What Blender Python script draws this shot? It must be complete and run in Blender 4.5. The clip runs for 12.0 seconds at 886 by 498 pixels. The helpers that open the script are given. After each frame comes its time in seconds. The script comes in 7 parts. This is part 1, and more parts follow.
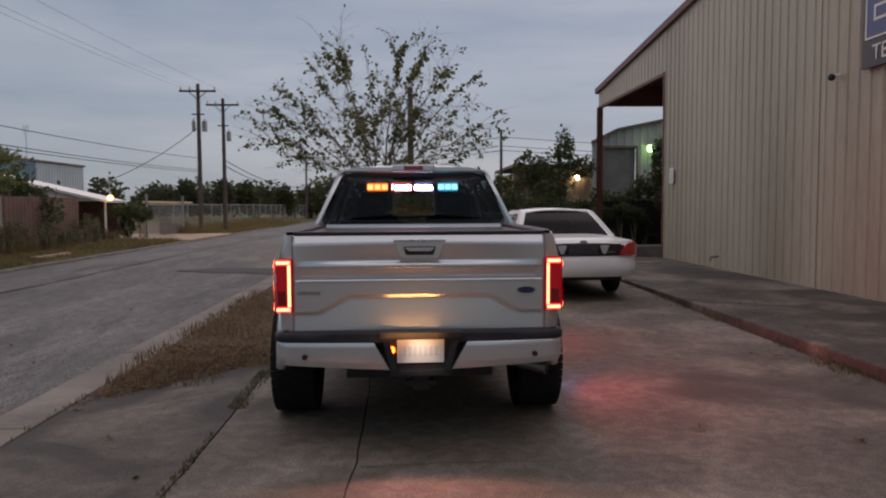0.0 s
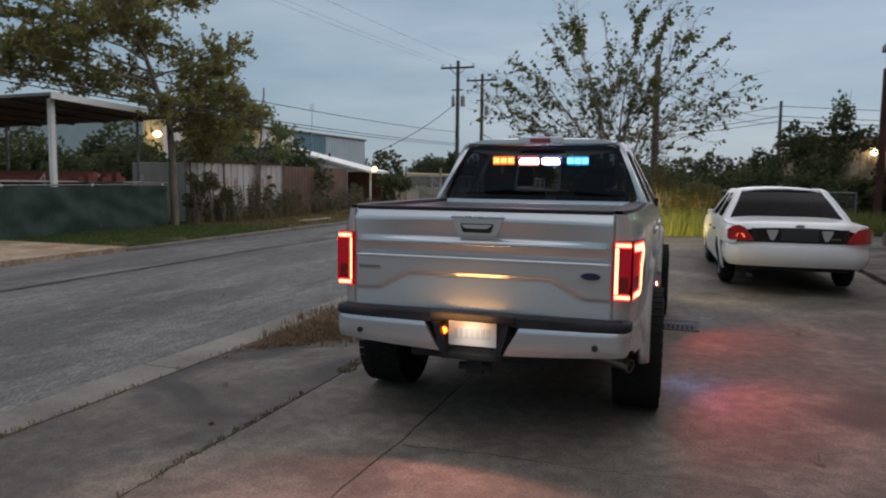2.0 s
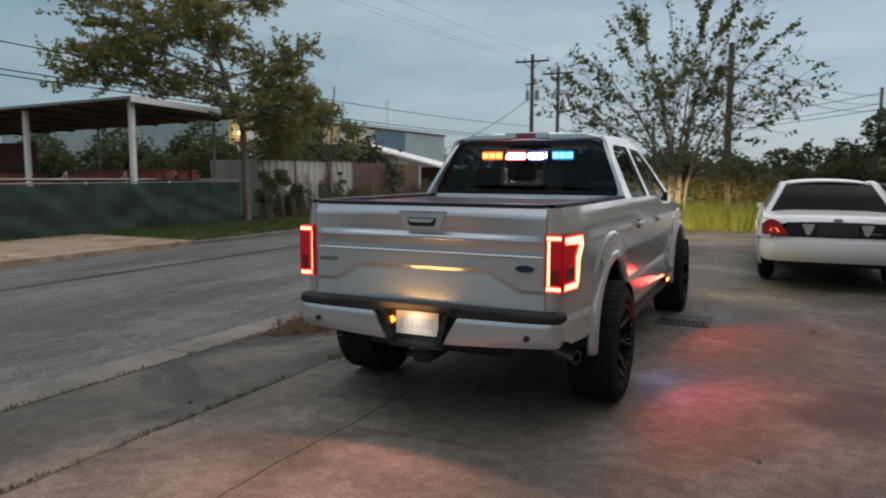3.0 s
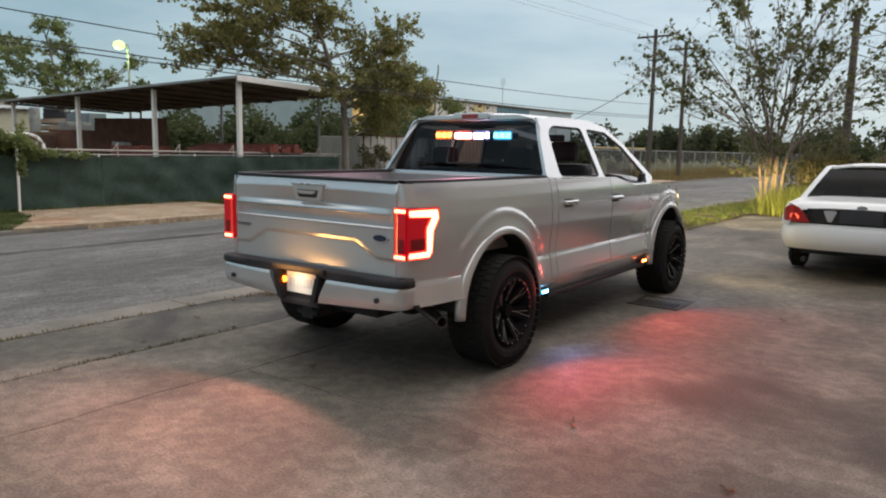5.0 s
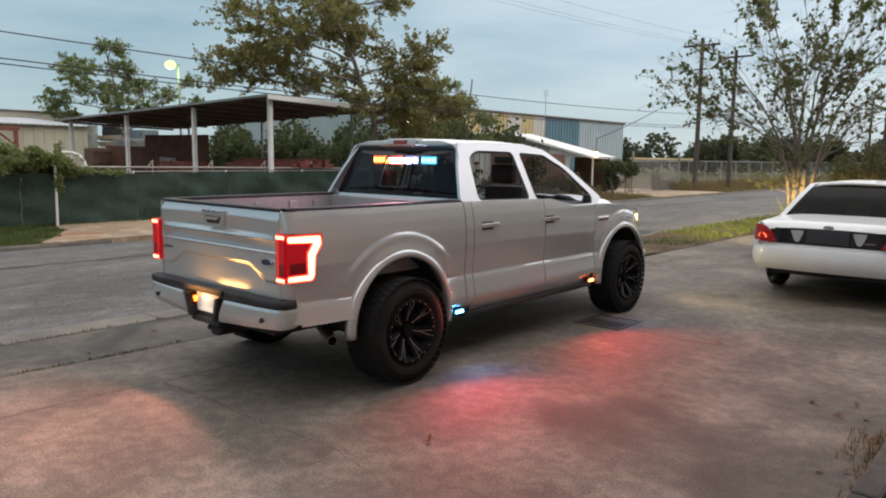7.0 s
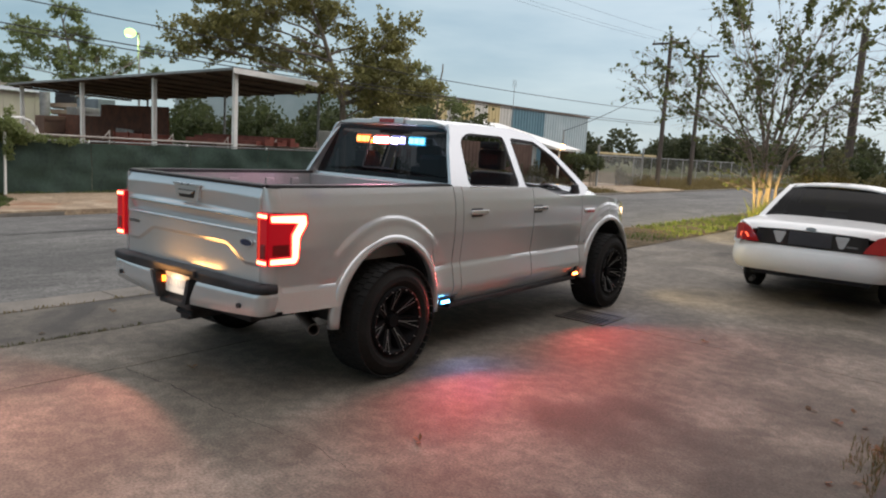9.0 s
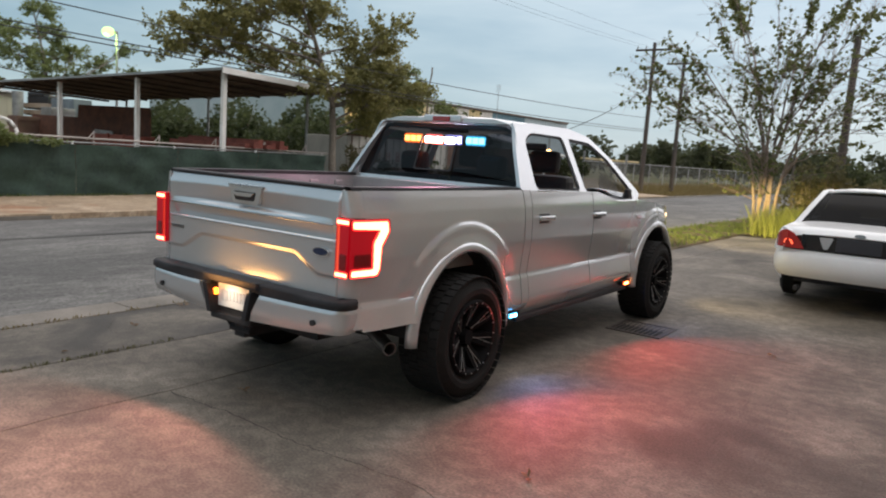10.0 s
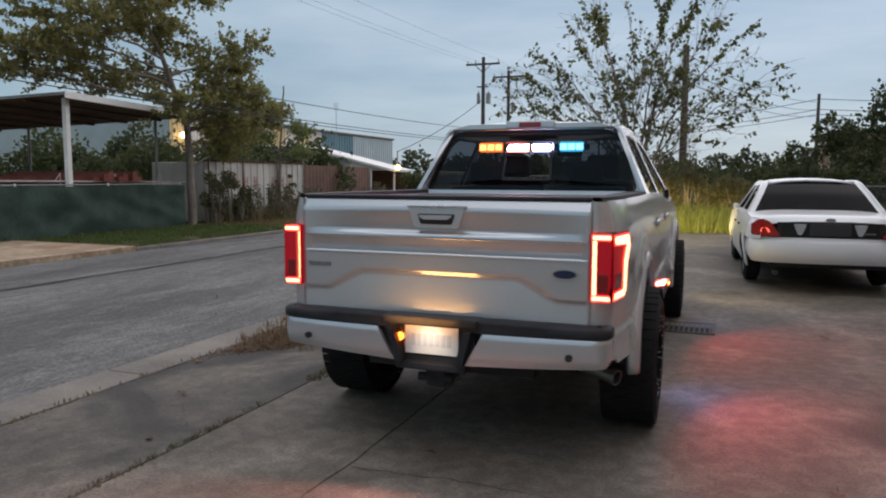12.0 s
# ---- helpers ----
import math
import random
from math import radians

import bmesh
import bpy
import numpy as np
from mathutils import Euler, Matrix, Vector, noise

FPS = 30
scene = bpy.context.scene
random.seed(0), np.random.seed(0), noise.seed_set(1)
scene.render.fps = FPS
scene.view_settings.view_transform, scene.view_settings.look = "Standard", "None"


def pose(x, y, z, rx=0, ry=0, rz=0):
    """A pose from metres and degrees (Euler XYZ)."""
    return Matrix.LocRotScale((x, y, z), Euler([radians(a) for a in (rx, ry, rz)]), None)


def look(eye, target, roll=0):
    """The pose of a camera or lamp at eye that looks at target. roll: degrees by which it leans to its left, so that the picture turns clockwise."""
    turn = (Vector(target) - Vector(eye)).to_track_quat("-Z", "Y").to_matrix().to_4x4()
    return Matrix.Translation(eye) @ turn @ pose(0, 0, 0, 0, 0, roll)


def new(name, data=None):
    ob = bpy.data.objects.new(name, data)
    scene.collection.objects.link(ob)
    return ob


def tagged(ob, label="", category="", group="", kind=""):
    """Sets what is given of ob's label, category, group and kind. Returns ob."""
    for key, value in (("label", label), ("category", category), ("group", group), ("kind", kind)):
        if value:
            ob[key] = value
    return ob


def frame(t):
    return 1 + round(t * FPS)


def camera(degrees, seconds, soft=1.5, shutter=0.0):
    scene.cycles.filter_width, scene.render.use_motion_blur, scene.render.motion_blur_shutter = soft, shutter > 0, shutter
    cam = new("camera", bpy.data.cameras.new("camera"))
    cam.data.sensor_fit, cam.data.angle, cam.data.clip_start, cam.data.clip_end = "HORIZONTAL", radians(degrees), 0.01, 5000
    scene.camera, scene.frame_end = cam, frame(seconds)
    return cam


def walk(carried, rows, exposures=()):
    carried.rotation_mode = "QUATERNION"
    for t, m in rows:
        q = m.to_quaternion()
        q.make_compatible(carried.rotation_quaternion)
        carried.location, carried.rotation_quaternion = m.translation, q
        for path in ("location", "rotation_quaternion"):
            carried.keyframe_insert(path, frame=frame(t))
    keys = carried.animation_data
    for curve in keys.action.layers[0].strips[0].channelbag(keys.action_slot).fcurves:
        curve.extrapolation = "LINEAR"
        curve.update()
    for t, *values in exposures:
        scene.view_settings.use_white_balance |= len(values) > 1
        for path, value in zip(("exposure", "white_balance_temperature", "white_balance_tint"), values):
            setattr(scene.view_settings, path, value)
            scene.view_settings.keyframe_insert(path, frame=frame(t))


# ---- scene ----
cam = camera(63.5, 12.0, 2.0, 0.3)
EXPOSURES = [(0.0, 0.29, 7100, 36), (0.5, 0.17, 7100, 36), (1.0, 0.31, 7000, 33), (1.5, 0.51, 6600, 28), (2.0, 0.49, 6550, 24), (3.0, 0.59, 6700, 20), (4.0, 0.79, 6950, 20), (5.5, 1.15, 7050, 22), (9.5, 1.15, 7000, 23), (11.0, 1.01, 6850, 23), (12.0, 0.79, 6600, 25)]
PATH = [
    (0, (-0.197, 0.22, 1.633), (-0.099, 2.214, 1.512), -0.3),
    (0.5, (0.094, 0.276, 1.635), (0.043, 2.271, 1.511), 1.6),
    (1, (0.369, 0.341, 1.628), (0.103, 2.317, 1.465), 1.3),
    (1.5, (0.694, 0.52, 1.622), (0.3, 2.472, 1.431), -0.4),
    (2, (1.074, 0.649, 1.642), (0.445, 2.537, 1.446), 0.7),
    (2.5, (1.476, 0.741, 1.645), (0.772, 2.6, 1.421), 1.1),
    (3, (1.972, 0.804, 1.654), (1.119, 2.6, 1.442), 0.2),
    (3.2, (2.112, 0.871, 1.659), (1.176, 2.625, 1.438), 0.6),
    (5, (3.748, 1.308, 1.68), (2.572, 2.902, 1.402), 1.1),
    (5.5, (4.185, 1.533, 1.772), (2.946, 3.074, 1.466), -0.8),
    (6, (4.577, 1.615, 1.825), (3.28, 3.115, 1.563), 3.0),
    (6.5, (4.734, 1.834, 1.832), (3.413, 3.311, 1.561), 3.5),
    (7, (4.9, 1.909, 1.838), (3.588, 3.396, 1.585), 0.7),
    (8.8, (4.616, 2.005, 1.786), (3.361, 3.536, 1.501), 1.0),
    (9, (4.491, 2.001, 1.784), (3.272, 3.561, 1.499), 3.4),
    (9.5, (4.114, 1.999, 1.725), (2.889, 3.553, 1.434), 4.8),
    (10, (3.587, 1.936, 1.696), (2.429, 3.545, 1.43), 3.8),
    (10.5, (2.921, 1.799, 1.592), (1.924, 3.518, 1.363), 3.8),
    (11, (2.36, 1.67, 1.557), (1.471, 3.447, 1.332), 3.5),
    (11.5, (1.814, 1.458, 1.567), (1.045, 3.293, 1.367), 2.0),
    (12, (1.292, 1.319, 1.561), (0.578, 3.177, 1.363), 0.2),
]
walk(cam, [(t, look(eye, target, roll)) for t, eye, target, roll in PATH], EXPOSURES)

# ---- light ----
SUN_ELEV, SUN_ROT = radians(58.0), radians(25.0)
world = bpy.data.worlds.new("dusk_sky")
scene.world = world
world.use_nodes = True
wn, wl = world.node_tree.nodes, world.node_tree.links
wn.clear()
sky = wn.new("ShaderNodeTexSky")
sky.sky_type = 'NISHITA'
sky.sun_disc = False
sky.sun_elevation = SUN_ELEV
sky.sun_rotation = SUN_ROT
sky.air_density, sky.dust_density, sky.ozone_density = 1.0, 1.5, 1.5
sky_coord = wn.new("ShaderNodeTexCoord")
sky_map = wn.new("ShaderNodeMapping")
sky_map.inputs["Scale"].default_value = (1.0, 1.4, 6.0)
sky_map.inputs["Rotation"].default_value = (0.0, 0.0, 0.5)
clouds = wn.new("ShaderNodeTexNoise")
clouds.inputs["Scale"].default_value = 2.2
clouds.inputs["Detail"].default_value = 7.0
clouds.inputs["Roughness"].default_value = 0.55
cloud_ramp = wn.new("ShaderNodeValToRGB")
cloud_ramp.color_ramp.elements[0].position, cloud_ramp.color_ramp.elements[1].position = 0.34, 0.68
cloud_ramp.color_ramp.elements[0].color = (0.215, 0.325, 0.385, 1)
cloud_ramp.color_ramp.elements[1].color = (0.345, 0.45, 0.49, 1)
cloud_light = wn.new("ShaderNodeVectorMath")
cloud_light.operation = 'SCALE'
cloud_light.inputs["Scale"].default_value = 8.0
cloud_mix = wn.new("ShaderNodeMix")
cloud_mix.data_type = 'RGBA'
cloud_mix.inputs[0].default_value = 0.85
sky_out = wn.new("ShaderNodeBackground")
sky_out.inputs["Strength"].default_value = 0.11
world_out = wn.new("ShaderNodeOutputWorld")
wl.new(sky_coord.outputs["Generated"], sky_map.inputs["Vector"])
wl.new(sky_map.outputs["Vector"], clouds.inputs["Vector"])
wl.new(clouds.outputs["Fac"], cloud_ramp.inputs["Fac"])
wl.new(cloud_ramp.outputs["Color"], cloud_light.inputs[0])
wl.new(sky.outputs["Color"], cloud_mix.inputs[6])
wl.new(cloud_light.outputs["Vector"], cloud_mix.inputs[7])
dusk = wn.new("ShaderNodeMapRange")
dusk.interpolation_type = 'SMOOTHSTEP'
dusk.inputs["From Min"].default_value, dusk.inputs["From Max"].default_value = -0.7, 0.55
bearing = wn.new("ShaderNodeVectorMath")
bearing.operation = 'DOT_PRODUCT'
bearing.inputs[1].default_value = (0.75, 0.5, 0.0)
wl.new(sky_coord.outputs["Generated"], bearing.inputs[0])
wl.new(bearing.outputs["Value"], dusk.inputs["Value"])
shade = wn.new("ShaderNodeMix")
shade.data_type = 'RGBA'
shade.inputs[6].default_value, shade.inputs[7].default_value = (0.62, 0.72, 0.715, 1), (0.91, 0.93, 0.91, 1)
wl.new(dusk.outputs["Result"], shade.inputs[0])
dimmed = wn.new("ShaderNodeMix")
dimmed.data_type, dimmed.blend_type = 'RGBA', 'MULTIPLY'
dimmed.inputs[0].default_value = 1.0
wl.new(cloud_mix.outputs[2], dimmed.inputs[6])
wl.new(shade.outputs[2], dimmed.inputs[7])
wl.new(dimmed.outputs[2], sky_out.inputs["Color"])
wl.new(sky_out.outputs["Background"], world_out.inputs["Surface"])

sun_data = bpy.data.lights.new("sun", 'SUN')
sun_data.energy, sun_data.angle, sun_data.color = 1.3, radians(160), (1.0, 0.95, 0.88)
sun = new("sun", sun_data)
sun.matrix_world = look((0, 0, 60), (-40 * math.sin(SUN_ROT), -40 * math.cos(SUN_ROT), 60 - 40 * math.tan(SUN_ELEV)))


# ---- materials ----
def surface(name, dark, light, scale=3.0, rough=0.7, metal=0.0, bump=0.15, grain=60.0, stretch=(1, 1, 1), spread=0.5, coat=0.0, rough_spread=0.1, low=0.35, high=0.65, per_piece=0.0):
    """A surface whose colour wanders between dark and light in large patches and fine grain."""
    m = bpy.data.materials.new(name)
    m.use_nodes = True
    n, l = m.node_tree.nodes, m.node_tree.links
    b = n["Principled BSDF"]
    geo = n.new("ShaderNodeNewGeometry")
    mp = n.new("ShaderNodeMapping")
    mp.inputs["Scale"].default_value = stretch
    big = n.new("ShaderNodeTexNoise")
    big.inputs["Scale"].default_value = scale
    big.inputs["Detail"].default_value = 5.0
    big.inputs["Roughness"].default_value = 0.6
    fine = n.new("ShaderNodeTexNoise")
    fine.inputs["Scale"].default_value = grain
    fine.inputs["Detail"].default_value = 3.0
    mix = n.new("ShaderNodeMix")
    mix.data_type = 'FLOAT'
    mix.inputs[0].default_value = spread * 0.6
    ramp = n.new("ShaderNodeValToRGB")
    ramp.color_ramp.elements[0].position, ramp.color_ramp.elements[1].position = low, high
    ramp.color_ramp.elements[0].color, ramp.color_ramp.elements[1].color = (*dark, 1), (*light, 1)
    l.new(geo.outputs["Position"], mp.inputs["Vector"])
    l.new(mp.outputs["Vector"], big.inputs["Vector"])
    l.new(mp.outputs["Vector"], fine.inputs["Vector"])
    l.new(big.outputs["Fac"], mix.inputs[2])
    l.new(fine.outputs["Fac"], mix.inputs[3])
    l.new(mix.outputs[0], ramp.inputs["Fac"])
    colour = ramp.outputs["Color"]
    if per_piece:
        info = n.new("ShaderNodeObjectInfo")
        hsv = n.new("ShaderNodeHueSaturation")
        rng = n.new("ShaderNodeMapRange")
        rng.inputs["To Min"].default_value, rng.inputs["To Max"].default_value = 1 - per_piece, 1 + per_piece
        l.new(info.outputs["Random"], rng.inputs["Value"])
        l.new(rng.outputs["Result"], hsv.inputs["Value"])
        l.new(colour, hsv.inputs["Color"])
        colour = hsv.outputs["Color"]
    l.new(colour, b.inputs["Base Color"])
    rr = n.new("ShaderNodeMapRange")
    rr.inputs["To Min"].default_value, rr.inputs["To Max"].default_value = max(0.02, rough - rough_spread), min(1.0, rough + rough_spread)
    l.new(big.outputs["Fac"], rr.inputs["Value"])
    l.new(rr.outputs["Result"], b.inputs["Roughness"])
    b.inputs["Metallic"].default_value = metal
    b.inputs["Coat Weight"].default_value = coat
    b.inputs["Coat Roughness"].default_value = 0.06
    if bump:
        bp = n.new("ShaderNodeBump")
        bp.inputs["Strength"].default_value = bump
        bp.inputs["Distance"].default_value = 0.01
        l.new(fine.outputs["Fac"], bp.inputs["Height"])
        l.new(bp.outputs["Normal"], b.inputs["Normal"])
    return m


def glowing(name, colour, strength):
    m = bpy.data.materials.new(name)
    m.use_nodes = True
    b = m.node_tree.nodes["Principled BSDF"]
    b.inputs["Base Color"].default_value = (*[0.2 * c for c in colour], 1)
    b.inputs["Emission Color"].default_value = (*colour, 1)
    b.inputs["Emission Strength"].default_value = strength
    return m


def weathered(name, dark, mid, light, stain, stretch=(1, 1, 1), big=0.3, medium=1.7, rough=0.85, bump=0.25, stain_at=0.60, grain_scale=62.0, sand_depth=0.34):
    """Old paving: broad tone changes, smaller blotches, fine sand grain and dark stains."""
    m = bpy.data.materials.new(name)
    m.use_nodes = True
    n, l = m.node_tree.nodes, m.node_tree.links
    b = n["Principled BSDF"]
    geo = n.new("ShaderNodeNewGeometry")
    mp = n.new("ShaderNodeMapping")
    mp.inputs["Scale"].default_value = stretch
    l.new(geo.outputs["Position"], mp.inputs["Vector"])

    def noise_tex(scale, detail, distort=0.0):
        t = n.new("ShaderNodeTexNoise")
        t.inputs["Scale"].default_value, t.inputs["Detail"].default_value, t.inputs["Distortion"].default_value = scale, detail, distort
        l.new(mp.outputs["Vector"], t.inputs["Vector"])
        return t.outputs["Fac"]

    def blend(fac, a, c, how='MIX'):
        x = n.new("ShaderNodeMix")
        x.data_type, x.blend_type = 'RGBA', how
        l.new(fac, x.inputs[0]) if not isinstance(fac, float) else None
        if isinstance(fac, float):
            x.inputs[0].default_value = fac
        for sock, val in ((x.inputs[6], a), (x.inputs[7], c)):
            if isinstance(val, tuple):
                sock.default_value = (*val, 1)
            else:
                l.new(val, sock)
        return x.outputs[2]

    def ramp(src, lo, hi):
        r = n.new("ShaderNodeMapRange")
        r.inputs["From Min"].default_value, r.inputs["From Max"].default_value = lo, hi
        r.interpolation_type = 'SMOOTHSTEP'
        l.new(src, r.inputs["Value"])
        return r.outputs["Result"]
    broad, blotch, grain, oil = noise_tex(big, 5.0, 0.3), noise_tex(medium, 12.0, 0.5), noise_tex(grain_scale, 6.0), noise_tex(0.5, 12.0, 0.7)
    col = blend(ramp(broad, 0.36, 0.64), dark, mid)
    col = blend(ramp(blotch, 0.42, 0.74), col, light)
    fine_mix = blend(ramp(noise_tex(9.0, 5.0, 0.5), 0.35, 0.7), (0.76, 0.76, 0.76), (1.12, 1.12, 1.12))
    col = blend(1.0, col, fine_mix, 'MULTIPLY')
    col = blend(ramp(oil, stain_at, stain_at + 0.14), col, stain)
    sand = ramp(grain, 0.25, 0.75)
    tone = n.new("ShaderNodeHueSaturation")
    val = n.new("ShaderNodeMapRange")
    val.inputs["To Min"].default_value, val.inputs["To Max"].default_value = 1 - sand_depth, 1 + sand_depth
    l.new(sand, val.inputs["Value"])
    l.new(val.outputs["Result"], tone.inputs["Value"])
    l.new(col, tone.inputs["Color"])
    l.new(tone.outputs["Color"], b.inputs["Base Color"])
    rr = n.new("ShaderNodeMapRange")
    rr.inputs["To Min"].default_value, rr.inputs["To Max"].default_value = rough - 0.15, min(1.0, rough + 0.1)
    l.new(blotch, rr.inputs["Value"])
    l.new(rr.outputs["Result"], b.inputs["Roughness"])
    bp = n.new("ShaderNodeBump")
    bp.inputs["Strength"].default_value, bp.inputs["Distance"].default_value = bump, 0.006
    l.new(grain, bp.inputs["Height"])
    l.new(bp.outputs["Normal"], b.inputs["Normal"])
    return m


CONCRETE = weathered("stained_concrete", (0.092, 0.078, 0.062), (0.146, 0.124, 0.100), (0.240, 0.207, 0.170), (0.056, 0.047, 0.038), big=0.24, medium=0.85, stain_at=0.57)
GUTTER = surface("gutter_concrete", (0.10, 0.09, 0.076), (0.225, 0.198, 0.168), 1.2, 0.85, bump=0.25, grain=45)
ASPHALT = weathered("worn_asphalt", (0.075, 0.073, 0.069), (0.118, 0.114, 0.107), (0.165, 0.159, 0.149), (0.05, 0.049, 0.047), (1.0, 0.3, 1.0), 0.45, 1.4, 0.9, 0.7, grain_scale=75.0, sand_depth=0.6)
STAINED = weathered("soil_stained_concrete", (0.055, 0.047, 0.038), (0.102, 0.087, 0.070), (0.200, 0.170, 0.138), (0.036, 0.031, 0.027), big=0.5, medium=1.0, stain_at=0.47)
CRACK = surface("crack_dirt", (0.015, 0.012, 0.009), (0.035, 0.028, 0.02), 8, 0.95)
SOIL = surface("dry_soil", (0.07, 0.055, 0.035), (0.17, 0.13, 0.085), 0.8, 0.95, bump=0.5, grain=30)
APRON = weathered("tan_apron", (0.27, 0.185, 0.115), (0.37, 0.27, 0.175), (0.47, 0.36, 0.25), (0.27, 0.115, 0.05), stain_at=0.57)
VERGE = surface("grassy_soil", (0.045, 0.055, 0.022), (0.12, 0.105, 0.055), 0.9, 0.95, bump=0.5, grain=30)
CLAY = surface("far_soil", (0.055, 0.065, 0.028), (0.12, 0.115, 0.055), 0.3, 0.95, bump=0.2, grain=10)
for earth in (CLAY, SOIL, VERGE):
    earth.node_tree.nodes["Principled BSDF"].inputs["Specular IOR Level"].default_value = 0.05
SHEET = surface("tan_sheet_metal", (0.32, 0.275, 0.205), (0.50, 0.44, 0.34), 0.6, 0.5, 0.0, bump=0.05, grain=20, stretch=(1, 1, 0.12))
TRIM_RED = surface("oxide_red_steel", (0.09, 0.025, 0.02), (0.16, 0.05, 0.04), 2, 0.6)
SILVER = surface("silver_paint", (0.60, 0.62, 0.635), (0.65, 0.67, 0.685), 1.0, 0.23, 0.66, bump=0, coat=0.3, rough_spread=0.03)
BLACK = surface("black_plastic", (0.022, 0.022, 0.024), (0.042, 0.042, 0.046), 8, 0.55, bump=0.1, grain=120)
WHITE = surface("white_paint", (0.74, 0.74, 0.73), (0.82, 0.82, 0.81), 1.5, 0.35, 0, bump=0, coat=0.5)
GREEN = surface("green_mesh", (0.010, 0.025, 0.018), (0.036, 0.066, 0.049), 1.5, 0.85, bump=0.3, grain=14, stretch=(1, 1, 0.8))
WHITE_STEEL = surface("white_steel", (0.68, 0.66, 0.61), (0.82, 0.80, 0.76), 3, 0.55)


# ---- building blocks ----
def thing(name, label="", category="", group="", kind="", at=None):
    ob = new(name)
    if at is not None:
        ob.matrix_world = at
    return tagged(ob, label, category, group, kind)


def part(name, bm, material, parent=None, label="", smooth=False):
    me = bpy.data.meshes.new(name)
    bmesh.ops.recalc_face_normals(bm, faces=bm.faces[:])
    bm.to_mesh(me)
    bm.free()
    if smooth:
        for p in me.polygons:
            p.use_smooth = True
    me.materials.append(material)
    ob = new(name, me)
    ob.parent = parent
    if label:
        tagged(ob, label)
    return ob


def box(bm, x0, x1, y0, y1, z0, z1, bevel=0.0, m=None):
    r = bmesh.ops.create_cube(bm, size=1.0)
    mat = Matrix.Translation(((x0 + x1) / 2, (y0 + y1) / 2, (z0 + z1) / 2)) @ Matrix.Diagonal((abs(x1 - x0), abs(y1 - y0), abs(z1 - z0), 1))
    bmesh.ops.transform(bm, matrix=(m @ mat) if m is not None else mat, verts=r["verts"])
    if bevel:
        edges = list({e for v in r["verts"] for e in v.link_edges})
        bmesh.ops.bevel(bm, geom=edges, offset=bevel, segments=2, affect='EDGES', profile=0.6)
    return bm


def rod(bm, a, b, r0, r1=None, seg=10, caps=True):
    a, b = Vector(a), Vector(b)
    d = b - a
    r = bmesh.ops.create_cone(bm, cap_ends=caps, segments=seg, radius1=r0, radius2=r0 if r1 is None else r1, depth=d.length)
    bmesh.ops.transform(bm, matrix=Matrix.Translation((a + b) / 2) @ d.to_track_quat('Z', 'Y').to_matrix().to_4x4(), verts=r["verts"])
    return bm


def fresh():
    return bmesh.new()


# ---- ground ----
def sheet(name, xs, ys, height, material, label, category, parent=None):
    bm = fresh()
    rows = [[bm.verts.new((x, y, height(x, y))) for x in xs] for y in ys]
    for j in range(len(ys) - 1):
        for i in range(len(xs) - 1):
            bm.faces.new((rows[j][i], rows[j][i + 1], rows[j + 1][i + 1], rows[j + 1][i]))
    ob = part(name, bm, material, parent, smooth=True)
    return tagged(ob, label, category, kind="structure")


def span(a, b, n):
    return [a + (b - a) * i / n for i in range(n + 1)]


sheet("ground", [-900, -200, -60, -30, -14, 0, 14, 30, 60, 200, 900], [-900, -200, -60, -20, 0, 20, 40, 70, 200, 900], lambda x, y: -0.3, CLAY, "dry grass and bare soil reaching the horizon", "ground")
def lot_height(x, y):
    """The drive: level by the vehicles, falling to the gutter by the street and rising a little towards its far end."""
    z = -0.13 * min(1.0, max(0.0, (-1.55 - x) / 1.65))
    return z + 0.06 * min(1.0, max(0.0, (y - 9.0) / 4.0)) * min(1.0, max(0.0, (x + 1.0) / 2.0))


tagged(sheet("road", [-11.3, -9.5, -7.4, -5.3, -3.58], span(-60, 140, 50), lambda x, y: -0.16 + 0.06 * (1 - ((x + 7.4) / 3.9) ** 2), ASPHALT, "worn grey asphalt street with tyre marks and patches", "road"))
TAR = surface("dark_tar", (0.018, 0.0175, 0.017), (0.038, 0.037, 0.035), 3, 0.8, bump=0.5, grain=60)


def on_road(name, left, right, label):
    """A thin stain or patch on the road between two lines of places (x, y)."""
    bm = fresh()
    rows = []
    for a, b in zip(left, right):
        rows.append([bm.verts.new((a[0] + (b[0] - a[0]) * k / 4, a[1] + (b[1] - a[1]) * k / 4, -0.15 + 0.06 * (1 - ((a[0] + (b[0] - a[0]) * k / 4 + 7.4) / 3.9) ** 2))) for k in range(5)])
    for p, q in zip(rows, rows[1:]):
        for k in range(4):
            bm.faces.new((p[k], p[k + 1], q[k + 1], q[k]))
    return tagged(part(name, bm, TAR), label, "road mark", kind="structure")


